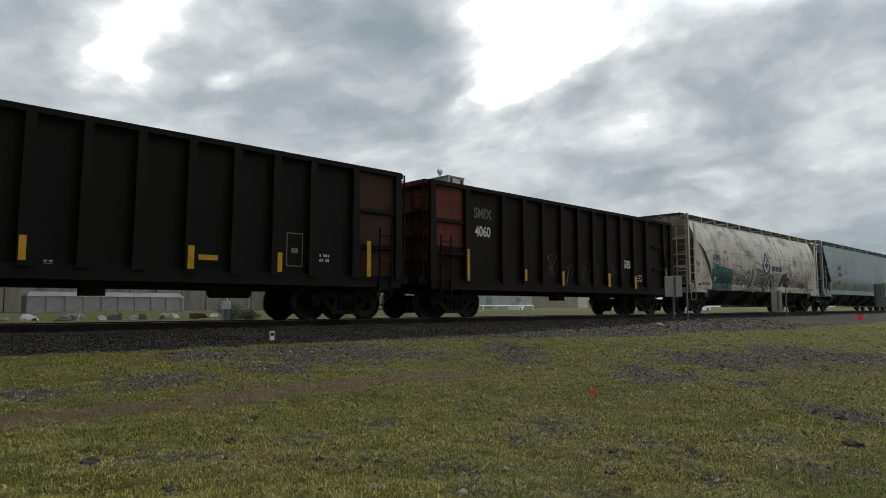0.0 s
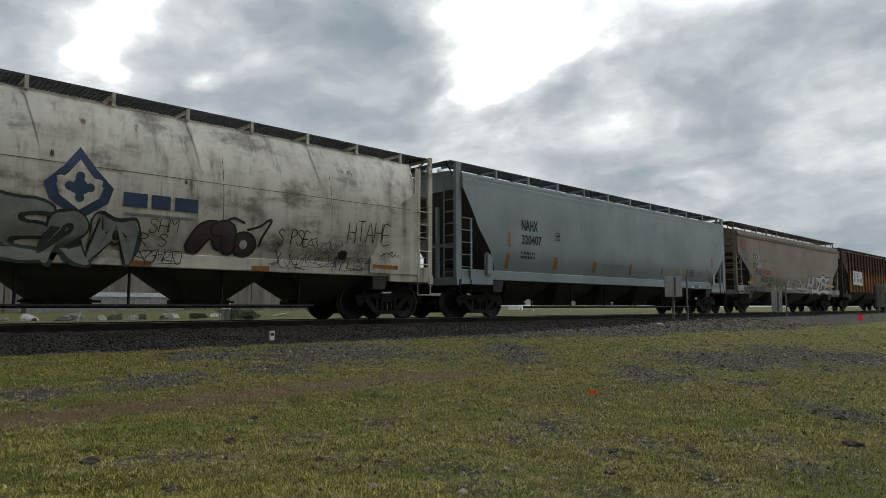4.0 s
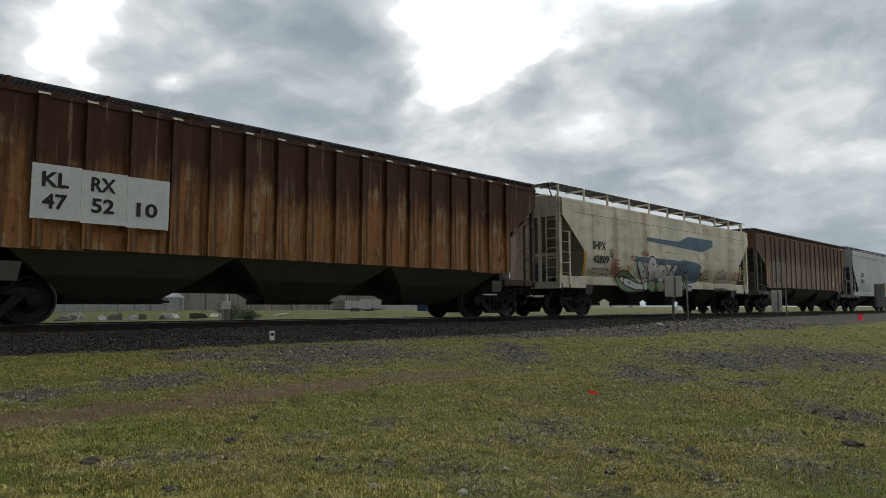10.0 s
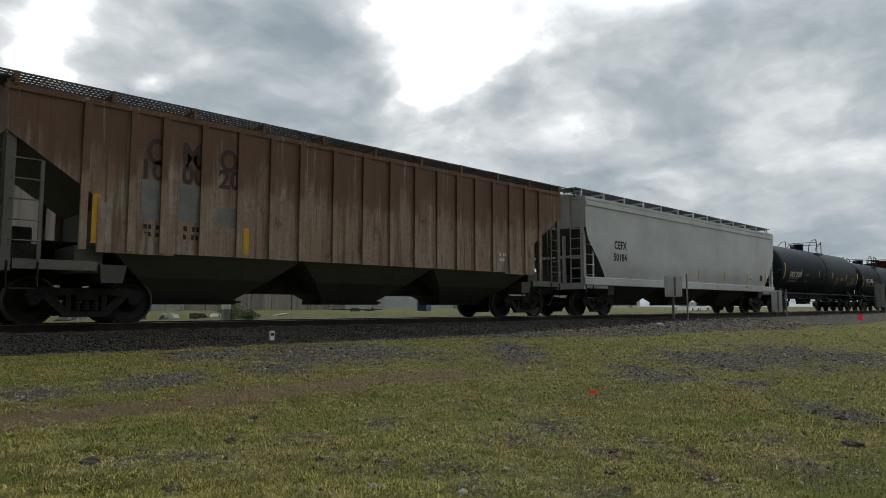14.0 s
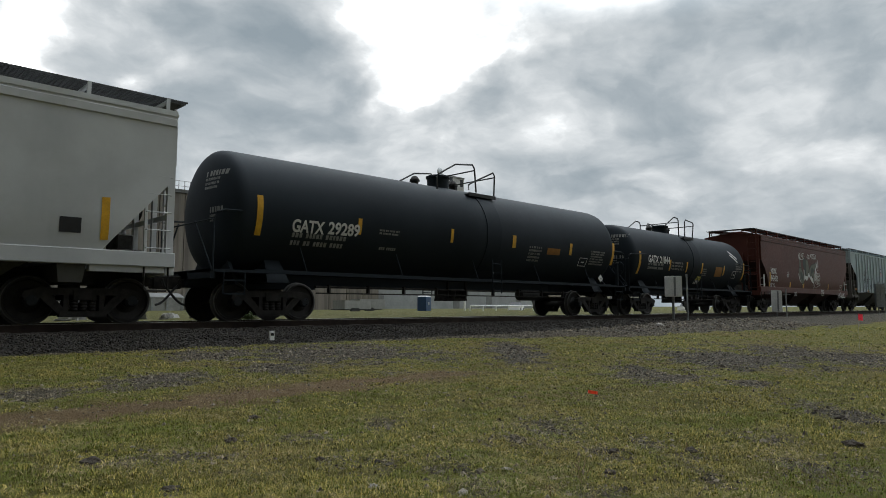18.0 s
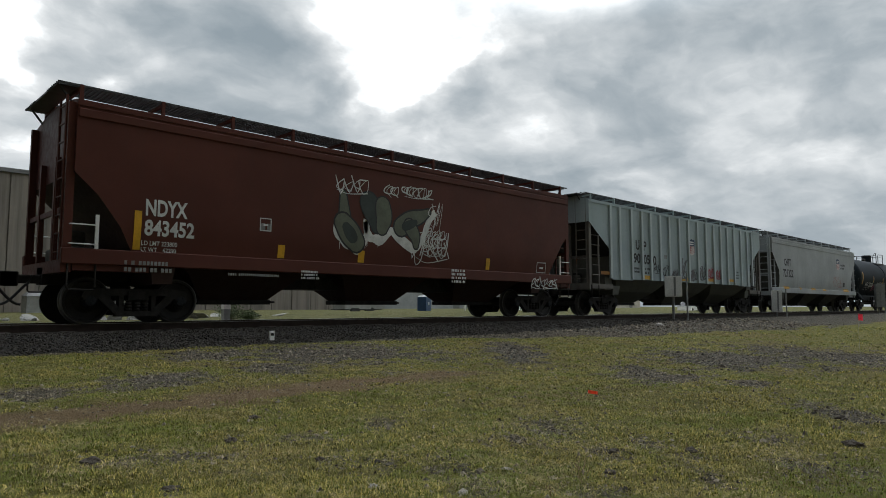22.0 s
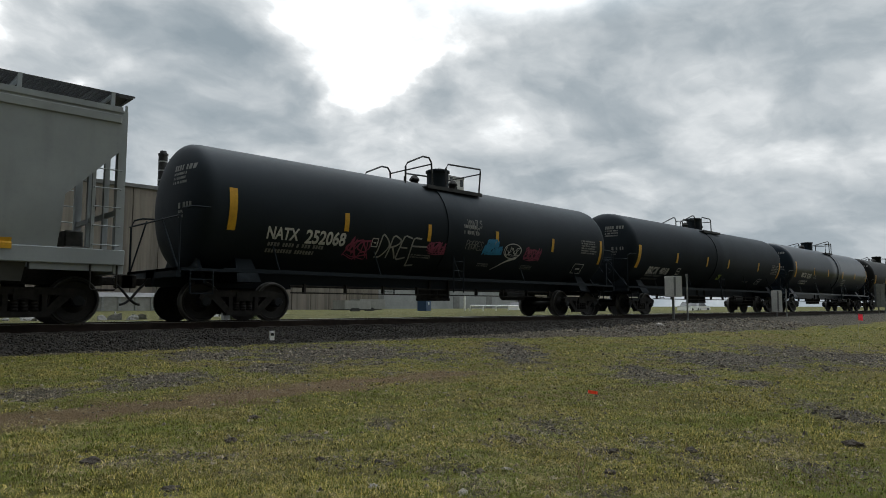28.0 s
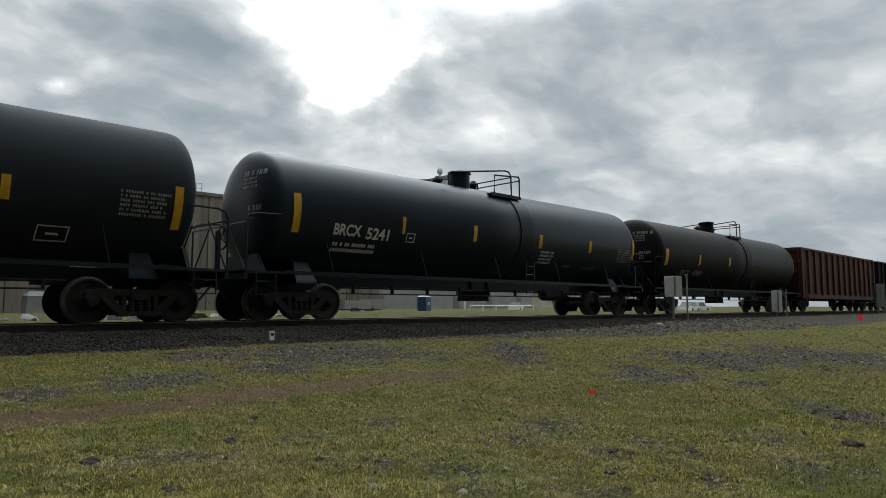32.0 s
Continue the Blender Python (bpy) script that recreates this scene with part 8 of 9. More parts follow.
def rocks():
    spots = [(1.22, 4.13, 0.055, 0), (4.94, 1.27, 0.06, 0), (3.70, 2.28, 0.045, 0), (2.04, 2.59, 0.032, 1), (2.33, 2.27, 0.030, 1), (2.84, 2.43, 0.022, 1),
             (2.08, 4.16, 0.05, 0), (5.96, 1.61, 0.05, 0), (2.67, 4.96, 0.05, 0), (1.33, 3.26, 0.05, 0), (4.13, 1.98, 0.05, 0), (20.9, 11.0, 0.16, 1), (2.2, 3.3, 0.03, 0), (3.2, 2.0, 0.04, 0)]
    for i, (x, y, r, kind) in enumerate(spots):
        ob = rock_mesh("rock", M["pale_stone"] if kind else M["clod"], i + 1)
        ob.matrix_basis = Matrix.LocRotScale((x, y, ground_height(x, y) + r * 0.1), Euler((0, 0, i * 1.7)), (r, r, r))
        tagged(ob, "pale weathered stone lying in the grass" if kind else "dark clod of earth lying in the grass", "rock", "stones in the grass")


rocks()

M["dry_stalk"] = plain("dry_stalk", (0.26, 0.19, 0.095), 0.8, 0.0, 0.3, 20.0, 0.2)


def dry_weed(x, y, h, n, seed):
    """A tuft of thin dead stalks with small seed heads."""
    rng = random.Random(seed)
    ob = tagged(empty("dry_weed", pose(x, y, ground_height(x, y))), "tuft of thin dry brown weed stalks", "weed", "dry weeds in the grass")
    for _ in range(n):
        bm = bmesh.new()
        a, l, k = rng.uniform(0, 6.283), rng.uniform(0.5, 1.0) * h, rng.uniform(0.05, 0.45)
        bx, by = rng.uniform(-0.02, 0.02), rng.uniform(-0.02, 0.02)
        pts = [(bx + math.cos(a) * k * l * u * u, by + math.sin(a) * k * l * u * u, l * u - 0.01) for u in (0.0, 0.35, 0.7, 1.0)]
        tube(bm, pts, 0.0011, 4)
        tip = pts[-1]
        tube(bm, [(tip[0], tip[1], tip[2] - 0.008), (tip[0] + 0.002, tip[1], tip[2] + 0.006)], 0.0026, 4)
        part("stalk", bm, M["dry_stalk"], ob)


dry_weed(2.95, 2.02, 0.13, 9, 1)
dry_weed(3.02, 2.10, 0.09, 6, 2)
dry_weed(2.05, 3.72, 0.07, 6, 3)
dry_weed(2.6, 1.95, 0.06, 5, 4)
dry_weed(4.2, 2.05, 0.06, 5, 5)

# ---------- behind the track ----------
def concrete_material():
    n = Nodes("stained_concrete")
    v = n.vmath("ADD", n.coord(), n.vmath("MULTIPLY", n.info("Random"), (40.0, 40.0, 40.0)))
    st = n.vmath("MULTIPLY", v, (1.0, 1.0, 0.05))
    rain = n.noise(st, 0.9, 5, 0.65)
    fine = n.noise(v, 3.0, 6, 0.65)
    c = n.mix(n.span(rain, 0.35, 0.7), (0.235, 0.205, 0.17), (0.105, 0.092, 0.078))
    c = n.mix(n.span(fine, 0.4, 0.8, 0.0, 0.4), c, (0.16, 0.15, 0.14))
    n.bump(fine, 0.2, 0.02)
    return n.finish(c, 0.85)


M["concrete"] = concrete_material()
M["dull_white"] = plain("dull_white", (0.27, 0.27, 0.255), 0.6, 0.0, 0.15, 1.5, 0.05)
M["tower_concrete"] = plain("tower_concrete", (0.27, 0.265, 0.25), 0.85, 0.0, 0.25, 0.35, 0.1)
M["roof_grey"] = plain("roof_grey", (0.16, 0.16, 0.16), 0.7, 0.0, 0.2, 0.8, 0.1)
M["dark_glass"] = plain("dark_window", (0.02, 0.022, 0.025), 0.2, 0.0, 0.1)


def warehouse():
    ob = tagged(empty("warehouse", pose(0, 93, 0)), "long stained concrete warehouse with vertical panels", "warehouse")
    bm = bmesh.new()
    box(bm, -40.0, 74.0, 0.25, 40.0, -0.7, 16.6)
    part("wall", bm, M["concrete"], ob)
    bm = bmesh.new()
    box(bm, -40.3, 74.3, -0.15, 40.3, 16.6, 17.1)
    part("parapet", bm, M["roof_grey"], ob)
    first = None
    w = 114.0 / 32
    for i in range(32):
        if first is None:
            bm = bmesh.new()
            box(bm, 0.06, w - 0.06, 0.0, 0.25, -0.6, 16.55)
            first = part("panel", bm, M["concrete"], ob)
            first.matrix_basis = pose(-40 + i * w, 0, 0)
        else:
            share("panel", first, ob, pose(-40 + i * w, random.uniform(-0.03, 0.03), 0))


warehouse()


def roof_stack():
    """A dark vent stack on the warehouse roof with a railed walkway beside it."""
    ob = tagged(empty("vent_stack", pose(35.8, 95.0, 17.1)), "dark steel vent stack with a railed walkway on the warehouse roof", "vent stack")
    bm = bmesh.new()
    lathe(bm, [(0.0, 0.62), (4.9, 0.62), (4.95, 0.70), (5.2, 0.70), (5.25, 0.5), (5.6, 0.42)], 18, "z")
    part("stack", bm, M["black_iron"], ob)
    for z in (1.2, 2.6, 3.9):
        bm = bmesh.new()
        lathe(bm, [(z, 0.66), (z + 0.18, 0.66)], 18, "z")
        part("band", bm, M["galvanised"], ob)
    bm = bmesh.new()
    for k in range(9):
        box(bm, 0.9 + 0.02, 1.3, -0.16, 0.16, 0.5 + 0.5 * k, 0.58 + 0.5 * k)
    part("valve_rack", bm, M["black_iron"], ob)
    bm = bmesh.new()
    for z in (0.75, 1.5):
        tube(bm, [(1.3, -0.6, z), (5.6, -0.6, z)], 0.05, 5)
    for k in range(6):
        tube(bm, [(1.3 + 0.86 * k, -0.6, 0.0), (1.3 + 0.86 * k, -0.6, 1.5)], 0.05, 5)
    tube(bm, [(5.6, -0.6, 0.0), (5.6, 1.2, 0.0)], 0.05, 5)
    part("railing", bm, M["galvanised"], ob)


roof_stack()


def far_building(x0, x1, y0, y1, h, mat, label, n):
    ob = tagged(empty("building", pose(x0, y0, -0.5)), label, "building")
    bm = bmesh.new()
    box(bm, 0, x1 - x0, 0, y1 - y0, 0, h)
    part("wall", bm, mat, ob)
    bm = bmesh.new()
    frustum(bm, (-0.4, x1 - x0 + 0.4, -0.4, y1 - y0 + 0.4, h), (0.5, x1 - x0 - 0.5, (y1 - y0) * 0.4, (y1 - y0) * 0.6, h + 1.4))
    part("roof", bm, M["roof_grey"], ob)
    for i in range(n):
        bm = bmesh.new()
        x = (x1 - x0) * (i + 0.5) / n
        box(bm, x - 1.1, x + 1.1, -0.06, 0.0, 0.3, min(3.4, h - 0.5))
        part("door", bm, M["roof_grey"], ob)
    return ob


M["beige_metal"] = plain("beige_metal", (0.36, 0.33, 0.27), 0.6, 0.0, 0.12, 0.4, 0.05)
M["grey_metal"] = plain("grey_metal", (0.25, 0.26, 0.26), 0.6, 0.0, 0.12, 0.4, 0.05)
far_building(88, 150, 118, 140, 7.5, M["grey_metal"], "low grey metal shed beyond the yard", 5)
far_building(205, 250, 140, 165, 6.0, M["beige_metal"], "low beige metal shed far beyond the track", 3)


def elevator_tower():
    ob = tagged(empty("grain_elevator_tower", pose(175.3, 178.2, 0)), "tall pale concrete elevator tower with a dish on its roof", "tower")
    bm = bmesh.new()
    box(bm, 0, 8.7, 0, 11.8, -0.6, 50.4)
    part("shaft", bm, M["tower_concrete"], ob)
    bm = bmesh.new()
    box(bm, -0.2, 8.9, -0.2, 12.0, 50.4, 50.95)
    part("parapet", bm, M["roof_grey"], ob)
    for x, z, w, h in ((3.6, 43.6, 1.4, 3.4), (1.0, 47.8, 1.4, 2.6), (6.6, 47.2, 1.6, 2.8), (1.0, 42.4, 0.8, 5.0)):
        bm = bmesh.new()
        box(bm, x, x + w, -0.08, 0.1, z, z + h)
        part("window", bm, M["dark_glass"], ob)
    bm = bmesh.new()
    lathe(bm, [(0.0, 0.1), (0.12, 0.9), (0.4, 1.5), (0.46, 1.52), (0.2, 0.9), (0.1, 0.1)], 20, "y", (1.8, 6.0, 53.6))
    part("dish", bm, M["galvanised"], ob)
    for dx, dy in ((1.2, 6.5), (2.4, 6.5), (1.8, 7.6)):
        bm = bmesh.new()
        tube(bm, [(dx, dy, 50.9), (1.8, 6.3, 53.4)], 0.12, 6)
        part("dish_leg", bm, M["galvanised"], ob)


elevator_tower()


def panel_shed():
    """Long low white panelled shed or trailer beside the warehouse."""
    ob = tagged(empty("panelled_trailer", pose(17.5, 84, -0.5)), "long low white panelled trailer with a dull grey roof", "trailer")
    bm = bmesh.new()
    box(bm, 0, 17.5, 0.05, 2.5, 0.1, 2.0)
    part("body", bm, M["dull_white"], ob)
    bm = bmesh.new()
    frustum(bm, (-0.1, 17.6, -0.05, 2.6, 2.0), (0.4, 17.1, 0.9, 1.7, 2.55))
    part("roof", bm, M["roof_grey"], ob)
    first = None
    for i in range(10):
        if first is None:
            bm = bmesh.new()
            box(bm, 0, 0.3, -0.05, 0.05, 0.1, 2.0)
            first = part("rib", bm, M["galvanised"], ob)
            first.matrix_basis = pose(0, 0, 0)
        else:
            share("rib", first, ob, pose(i * 1.9, 0, 0))


panel_shed()


def relay_box():
    ob = tagged(empty("relay_box", pose(9.35, 19.3, 0)), "small grey relay box on a post with a whip aerial", "relay box")
    bm = bmesh.new()
    box(bm, -0.11, 0.11, -0.1, 0.1, 0.26, 0.52)
    part("box_body", bm, M["cabinet_white"], ob)
    bm = bmesh.new()
    box(bm, -0.10, 0.10, -0.09, 0.09, -0.45, 0.26)
    part("pedestal", bm, M["galvanised"], ob)
    bm = bmesh.new()
    tube(bm, [(0.03, 0, 0.52), (0.03, 0, 1.05)], 0.012, 6)
    part("aerial", bm, M["cabinet_white"], ob)


relay_box()

M["leaf"] = plain("bush_leaf", (0.050, 0.075, 0.022), 0.7, 0.0, 0.35, 2.0, 0.1)
M["bark"] = plain("bush_bark", (0.06, 0.045, 0.035), 0.9)


def bush(x, y, w, h, seed):
    rng = random.Random(seed)
    g = ground_height(x, y)
    ob = tagged(empty("bush", pose(x, y, g)), "small dense green bush beside the track", "bush")
    bm = bmesh.new()
    tips = []
    for i in range(9):
        a = rng.uniform(0, 6.28)
        tip = Vector((math.cos(a) * w * rng.uniform(0.15, 0.5), math.sin(a) * w * rng.uniform(0.15, 0.5), h * rng.uniform(0.5, 0.95)))
        tube(bm, [(0, 0, 0), tip * 0.5 + Vector((0, 0, 0.08)), tip], 0.012, 5)
        tips.append(tip)
    part("stems", bm, M["bark"], ob)
    verts, faces = [], []
    for i in range(1500):
        t = rng.choice(tips) * rng.uniform(0.45, 1.05)
        c = t + Vector((rng.gauss(0, 0.13 * w), rng.gauss(0, 0.13 * w), rng.gauss(0, 0.10 * h)))
        c.z = max(0.02, c.z)
        a, b = Vector((rng.gauss(0, 1), rng.gauss(0, 1), rng.gauss(0, 0.6))).normalized() * 0.045, Vector((rng.gauss(0, 1), rng.gauss(0, 1), rng.gauss(0, 1))).normalized() * 0.022
        k = len(verts)
        verts += [tuple(c - a), tuple(c + b), tuple(c + a), tuple(c - b)]
        faces.append((k, k + 1, k + 2, k + 3))
    me = bpy.data.meshes.new("leaves")
    me.from_pydata(verts, [], faces)
    me.materials.append(M["leaf"])
    lv = tagged(new("leaves", me), kind="stuff")
    lv.parent = ob


bush(13.4, 27.0, 1.5, 0.85, 3)
bush(14.6, 28.0, 0.9, 0.6, 4)


def concrete_block(x, y, w, h, seed):
    ob = rock_mesh("concrete_block", M["rubble_white"], seed + 40)
    ob.matrix_basis = Matrix.LocRotScale((x, y, ground_height(x, y) + h * 0.3), Euler((0.1 * seed, 0.2, seed * 1.3)), (w / 2, w * 0.4, h))
    tagged(ob, "broken pale concrete block in the grass", "concrete block", "rubble behind the track")


M["rubble_white"] = plain("rubble_white", (0.25, 0.245, 0.23), 0.85, 0.0, 0.25, 3.0, 0.3)
ROCKS = random.Random(77)
for i in range(30):
    concrete_block(3.0 + i * 0.68 + ROCKS.uniform(-0.4, 0.4), 41.0 + ROCKS.uniform(-2.5, 1.5), ROCKS.uniform(0.35, 1.3), ROCKS.uniform(0.07, 0.19), i + 2)


def portable_toilet():
    ob = tagged(empty("portable_toilet", pose(53.5, 58.5, -0.5, 0, 0, 20)), "blue plastic portable toilet with a white label", "portable toilet")
    M["blue_plastic"] = plain("blue_plastic", (0.025, 0.06, 0.13), 0.45, 0.0, 0.1)
    bm = bmesh.new()
    box(bm, -0.6, 0.6, -0.6, 0.6, 0, 2.0)
    part("cabin", bm, M["blue_plastic"], ob)
    bm = bmesh.new()
    frustum(bm, (-0.62, 0.62, -0.62, 0.62, 2.0), (-0.4, 0.4, -0.4, 0.4, 2.2))
    part("roof", bm, M["galvanised"], ob)
    bm = bmesh.new()
    box(bm, -0.15, 0.15, -0.63, -0.6, 1.0, 1.35)
    part("label", bm, M["cabinet_white"], ob)


portable_toilet()


def utility_trailer(x, y, w, h, label, turn):
    ob = tagged(empty("utility_trailer", pose(x, y, -0.5, 0, 0, turn)), label, "trailer", "trailers in the yard")
    bm = bmesh.new()
    box(bm, 0, w, 0, 1.8, 0.55, h)
    part("body", bm, M["dull_white"], ob)
    bm = bmesh.new()
    box(bm, -0.8, w, 0.6, 1.2, 0.45, 0.55)
    part("frame", bm, M["black_iron"], ob)
    for k in (0.3, 0.45):
        bm = bmesh.new()
        lathe(bm, [(-0.15, 0.2), (-0.15, 0.36), (0.1, 0.36), (0.1, 0.2)], 18, "y", (w * k, 0.0, 0.36))
        part("wheel", bm, M["black_iron"], ob)


utility_trailer(41.5, 58.0, 4.2, 1.5, "white box trailer parked beyond the track", 10)
utility_trailer(46.5, 62.0, 3.8, 1.7, "white covered trailer parked beside a blue cabin", 0)


def pipe_fence():
    ob = tagged(empty("pipe_barrier", pose(60.0, 58.0, -0.5)), "white pipe barrier with a tall white post", "barrier")
    bm = bmesh.new()
    tube(bm, [(1, 0, 0.95), (9.5, -3.5, 0.95)], 0.09, 8)
    part("rail", bm, M["cabinet_white"], ob)
    for i in range(6):
        bm = bmesh.new()
        x = 1 + i * 1.7
        tube(bm, [(x, -0.41 * (x - 1), 0), (x, -0.41 * (x - 1), 0.95)], 0.07, 8)
        part("post", bm, M["cabinet_white"], ob)
    bm = bmesh.new()
    tube(bm, [(0, 0, 0), (0, 0, 2.3)], 0.12, 8)
    part("tall_post", bm, M["cabinet_white"], ob)


pipe_fence()


def parked_car(x, y, turn):
    """A white saloon seen far off under the train."""
    ob = tagged(empty("car", pose(x, y, -0.45, 0, 0, turn)), "white parked car far beyond the track", "car", "parked cars")
    bm = bmesh.new()
    frustum(bm, (-2.2, 2.2, -0.85, 0.85, 0.3), (-2.1, 2.1, -0.85, 0.85, 0.85))
    body = part("body", bm, M["cabinet_white"], ob)
    bm = bmesh.new()
    frustum(bm, (-1.4, 1.1, -0.78, 0.78, 0.85), (-0.8, 0.6, -0.62, 0.62, 1.4))
    part("cabin", bm, M["dark_glass"], ob)
    for sx in (-1.35, 1.35):
        for sy in (-0.8, 0.8):
            bm = bmesh.new()
            lathe(bm, [(-0.1, 0.15), (-0.1, 0.31), (0.1, 0.31), (0.1, 0.15)], 16, "y", (sx, sy, 0.31))
            part("wheel", bm, M["black_iron"], ob)


parked_car(75.0, 62.0, 30)
parked_car(84.0, 40.0, 10)
parked_car(91.0, 42.0, 0)


# ---------- grass blades, gravel and ballast stones ----------
def grass_material():
    n = Nodes("grass_blade")
    r = n.island()
    v = n.coord()
    wide = n.noise(v, 0.6, 4, 0.6)
    c = n.ramp(r, [(0.0, (0.042, 0.054, 0.004)), (0.34, (0.105, 0.120, 0.008)), (0.62, (0.195, 0.182, 0.020)), (0.82, (0.36, 0.29, 0.064)), (1.0, (0.58, 0.47, 0.15))])
    c = n.mix(n.span(wide, 0.46, 0.64, 0.0, 0.45), c, (0.215, 0.160, 0.045))
    lush = n.noise(n.vmath("ADD", v, (9.0, 4.0, 0.0)), 1.1, 6, 0.68)
    c = n.mix(n.span(lush, 0.48, 0.58, 0.0, 0.8), c, (0.105, 0.132, 0.011))
    c = n.mix(n.span(n.noise(v, 5.0, 5, 0.65), 0.54, 0.66, 0.0, 0.6), c, (0.046, 0.052, 0.008))
    c = n.mix(n.span(n.noise(n.vmath("ADD", v, (3.0, 8.0, 0.0)), 3.2, 5, 0.65), 0.54, 0.66, 0.0, 0.55), c, (0.33, 0.27, 0.085))
    return n.finish(c, 0.7, 0.0, 0.15)


def stone_material(name, dark, pale):
    n = Nodes(name)
    c = n.mix(n.island(), dark, pale)
    c = n.mix(n.span(n.noise(n.coord(), 45.0, 4, 0.6), 0.35, 0.7, 0.0, 0.5), c, grey(dark, 0.7))
    return n.finish(c, 0.85, 0.0, 0.25)


class Field:
    """Ground height and bareness on a fine grid, read in bulk."""

    def __init__(self, x0, x1, y0, y1, d):
        self.x0, self.y0, self.d = x0, y0, d
        self.nx, self.ny = int((x1 - x0) / d) + 2, int((y1 - y0) / d) + 2
        cells = [(x0 + i * d, y0 + j * d) for i in range(self.nx) for j in range(self.ny)]
        self.high = np.array([ground_height(x, y) for x, y in cells]).reshape(self.nx, self.ny)
        self.bare = np.array([bare_share(x, y) for x, y in cells]).reshape(self.nx, self.ny)
        self.path = np.array([path_share(x, y) for x, y in cells]).reshape(self.nx, self.ny)

    def read(self, grid, x, y):
        u = np.clip((x - self.x0) / self.d, 0, self.nx - 1.001)
        v = np.clip((y - self.y0) / self.d, 0, self.ny - 1.001)
        i, j = u.astype(int), v.astype(int)
        a, b = u - i, v - j
        return grid[i, j] * (1 - a) * (1 - b) + grid[i + 1, j] * a * (1 - b) + grid[i, j + 1] * (1 - a) * b + grid[i + 1, j + 1] * a * b


FIELD = Field(-0.6, 32.0, 0.4, 12.4, 0.06)


def spread(rng, lo, hi, count):
    """Random places between two distances from the meadow's near edge, in the open part of the field."""
    d = np.sqrt(rng.uniform(lo * lo, hi * hi, count))
    a = YAW + rng.uniform(-0.66, 0.66, count)
    x, y = d * np.sin(a), d * np.cos(a)
    keep = (y > 0.5) & (y < 12.2) & (x > -0.5) & (x < 31.8)
    return x[keep], y[keep]


def scatter_grass():
    rng = np.random.default_rng(4)
    vs, fs, base = [], [], 0
    for lo, hi, count, size in ((2.0, 3.6, 110000, 0.9), (3.6, 6.0, 150000, 1.0), (6.0, 9.5, 130000, 1.25), (9.5, 16.0, 90000, 1.8), (16.0, 32.0, 60000, 3.2)):
        # blades stand in tufts and spread outwards from them
        cx, cy = spread(rng, lo, hi, count // 11)
        own = np.repeat(np.arange(len(cx)), rng.integers(3, 20, len(cx)))
        wide = rng.uniform(0.010, 0.034, len(cx)) * (0.7 + 0.3 * size)
        ox, oy = rng.normal(0, 1, (2, len(own))) * wide[own]
        x, y = cx[own] + ox, cy[own] + oy
        inside = (x > -0.55) & (x < 31.9) & (y > 0.45) & (y < 12.3)
        x, y, ox, oy, own = x[inside], y[inside], ox[inside], oy[inside], own[inside]
        bare = FIELD.read(FIELD.bare, x, y)
        thin = np.sin(x * 0.9 + 1.3 * np.sin(y * 1.1)) * np.sin(y * 1.7 + 1.1 * np.sin(x * 0.8)) + 0.6 * np.sin(x * 3.1 + y * 2.3 + np.sin(y * 4.0))
        keep = rng.random(len(x)) > np.maximum(np.maximum(bare * 1.15 - 0.04, 0.42 * thin), 1.0 * FIELD.read(FIELD.path, x, y))
        x, y, ox, oy, own, bare = x[keep], y[keep], ox[keep], oy[keep], own[keep], bare[keep]
        m = len(x)
        z = FIELD.read(FIELD.high, x, y)
        clump = rng.uniform(0.5, 1.5, len(cx))[own]
        h = rng.uniform(0.004, 0.020, m) * (1 - 0.5 * bare) * clump * (0.7 + 0.3 * size)
        w = rng.uniform(0.0007, 0.0020, m) * size
        reach = rng.uniform(0.008, 0.038, m) * (0.75 + 0.25 * size)
        t, u = rng.uniform(0, 6.283, m), np.arctan2(oy, ox) + rng.normal(0, 0.9, m)
        lx, ly = np.cos(u) * reach, np.sin(u) * reach
        bx, by = -np.sin(u) * w, np.cos(u) * w
        cx, cy = np.cos(u + 0.9 * np.sin(t)) * reach, np.sin(u + 0.9 * np.sin(t)) * reach
        p = [(x - bx, y - by, z - 0.003), (x + bx, y + by, z - 0.003), (x + lx * 0.55 + bx, y + ly * 0.55 + by, z + h), (x + lx * 0.55 - bx, y + ly * 0.55 - by, z + h),
             (x + lx * 0.55 + cx * 0.6, y + ly * 0.55 + cy * 0.6, z + h * rng.uniform(0.3, 1.25, m))]
        vs.append(np.stack([np.stack(q, 1) for q in p], 1).reshape(-1, 3))
        k = base + np.arange(m) * 5
        fs.append(np.stack([k, k + 1, k + 2, k, k + 2, k + 3, k + 3, k + 2, k + 4], 1).reshape(-1, 3))
        base += m * 5
    me = mesh_of("grass", np.concatenate(vs), np.concatenate(fs), grass_material())
    tagged(new("grass", me), "short patchy grass, green and straw-coloured", "grass", kind="stuff")


def mesh_of(name, verts, faces, mat):
    """A mesh of triangles from arrays."""
    me = bpy.data.meshes.new(name)
    me.vertices.add(len(verts))
    me.vertices.foreach_set("co", verts.ravel())
    me.loops.add(faces.size)
    me.loops.foreach_set("vertex_index", faces.ravel())
    me.polygons.add(len(faces))
    me.polygons.foreach_set("loop_start", np.arange(len(faces)) * 3)
    me.update(calc_edges=True)
    me.materials.append(mat)
    return me


def straw_material():
    n = Nodes("dry_straw")
    c = n.ramp(n.island(), [(0.0, (0.10, 0.072, 0.030)), (0.5, (0.24, 0.18, 0.078)), (1.0, (0.46, 0.37, 0.19))])
    return n.finish(c, 0.7, 0.0, 0.15)


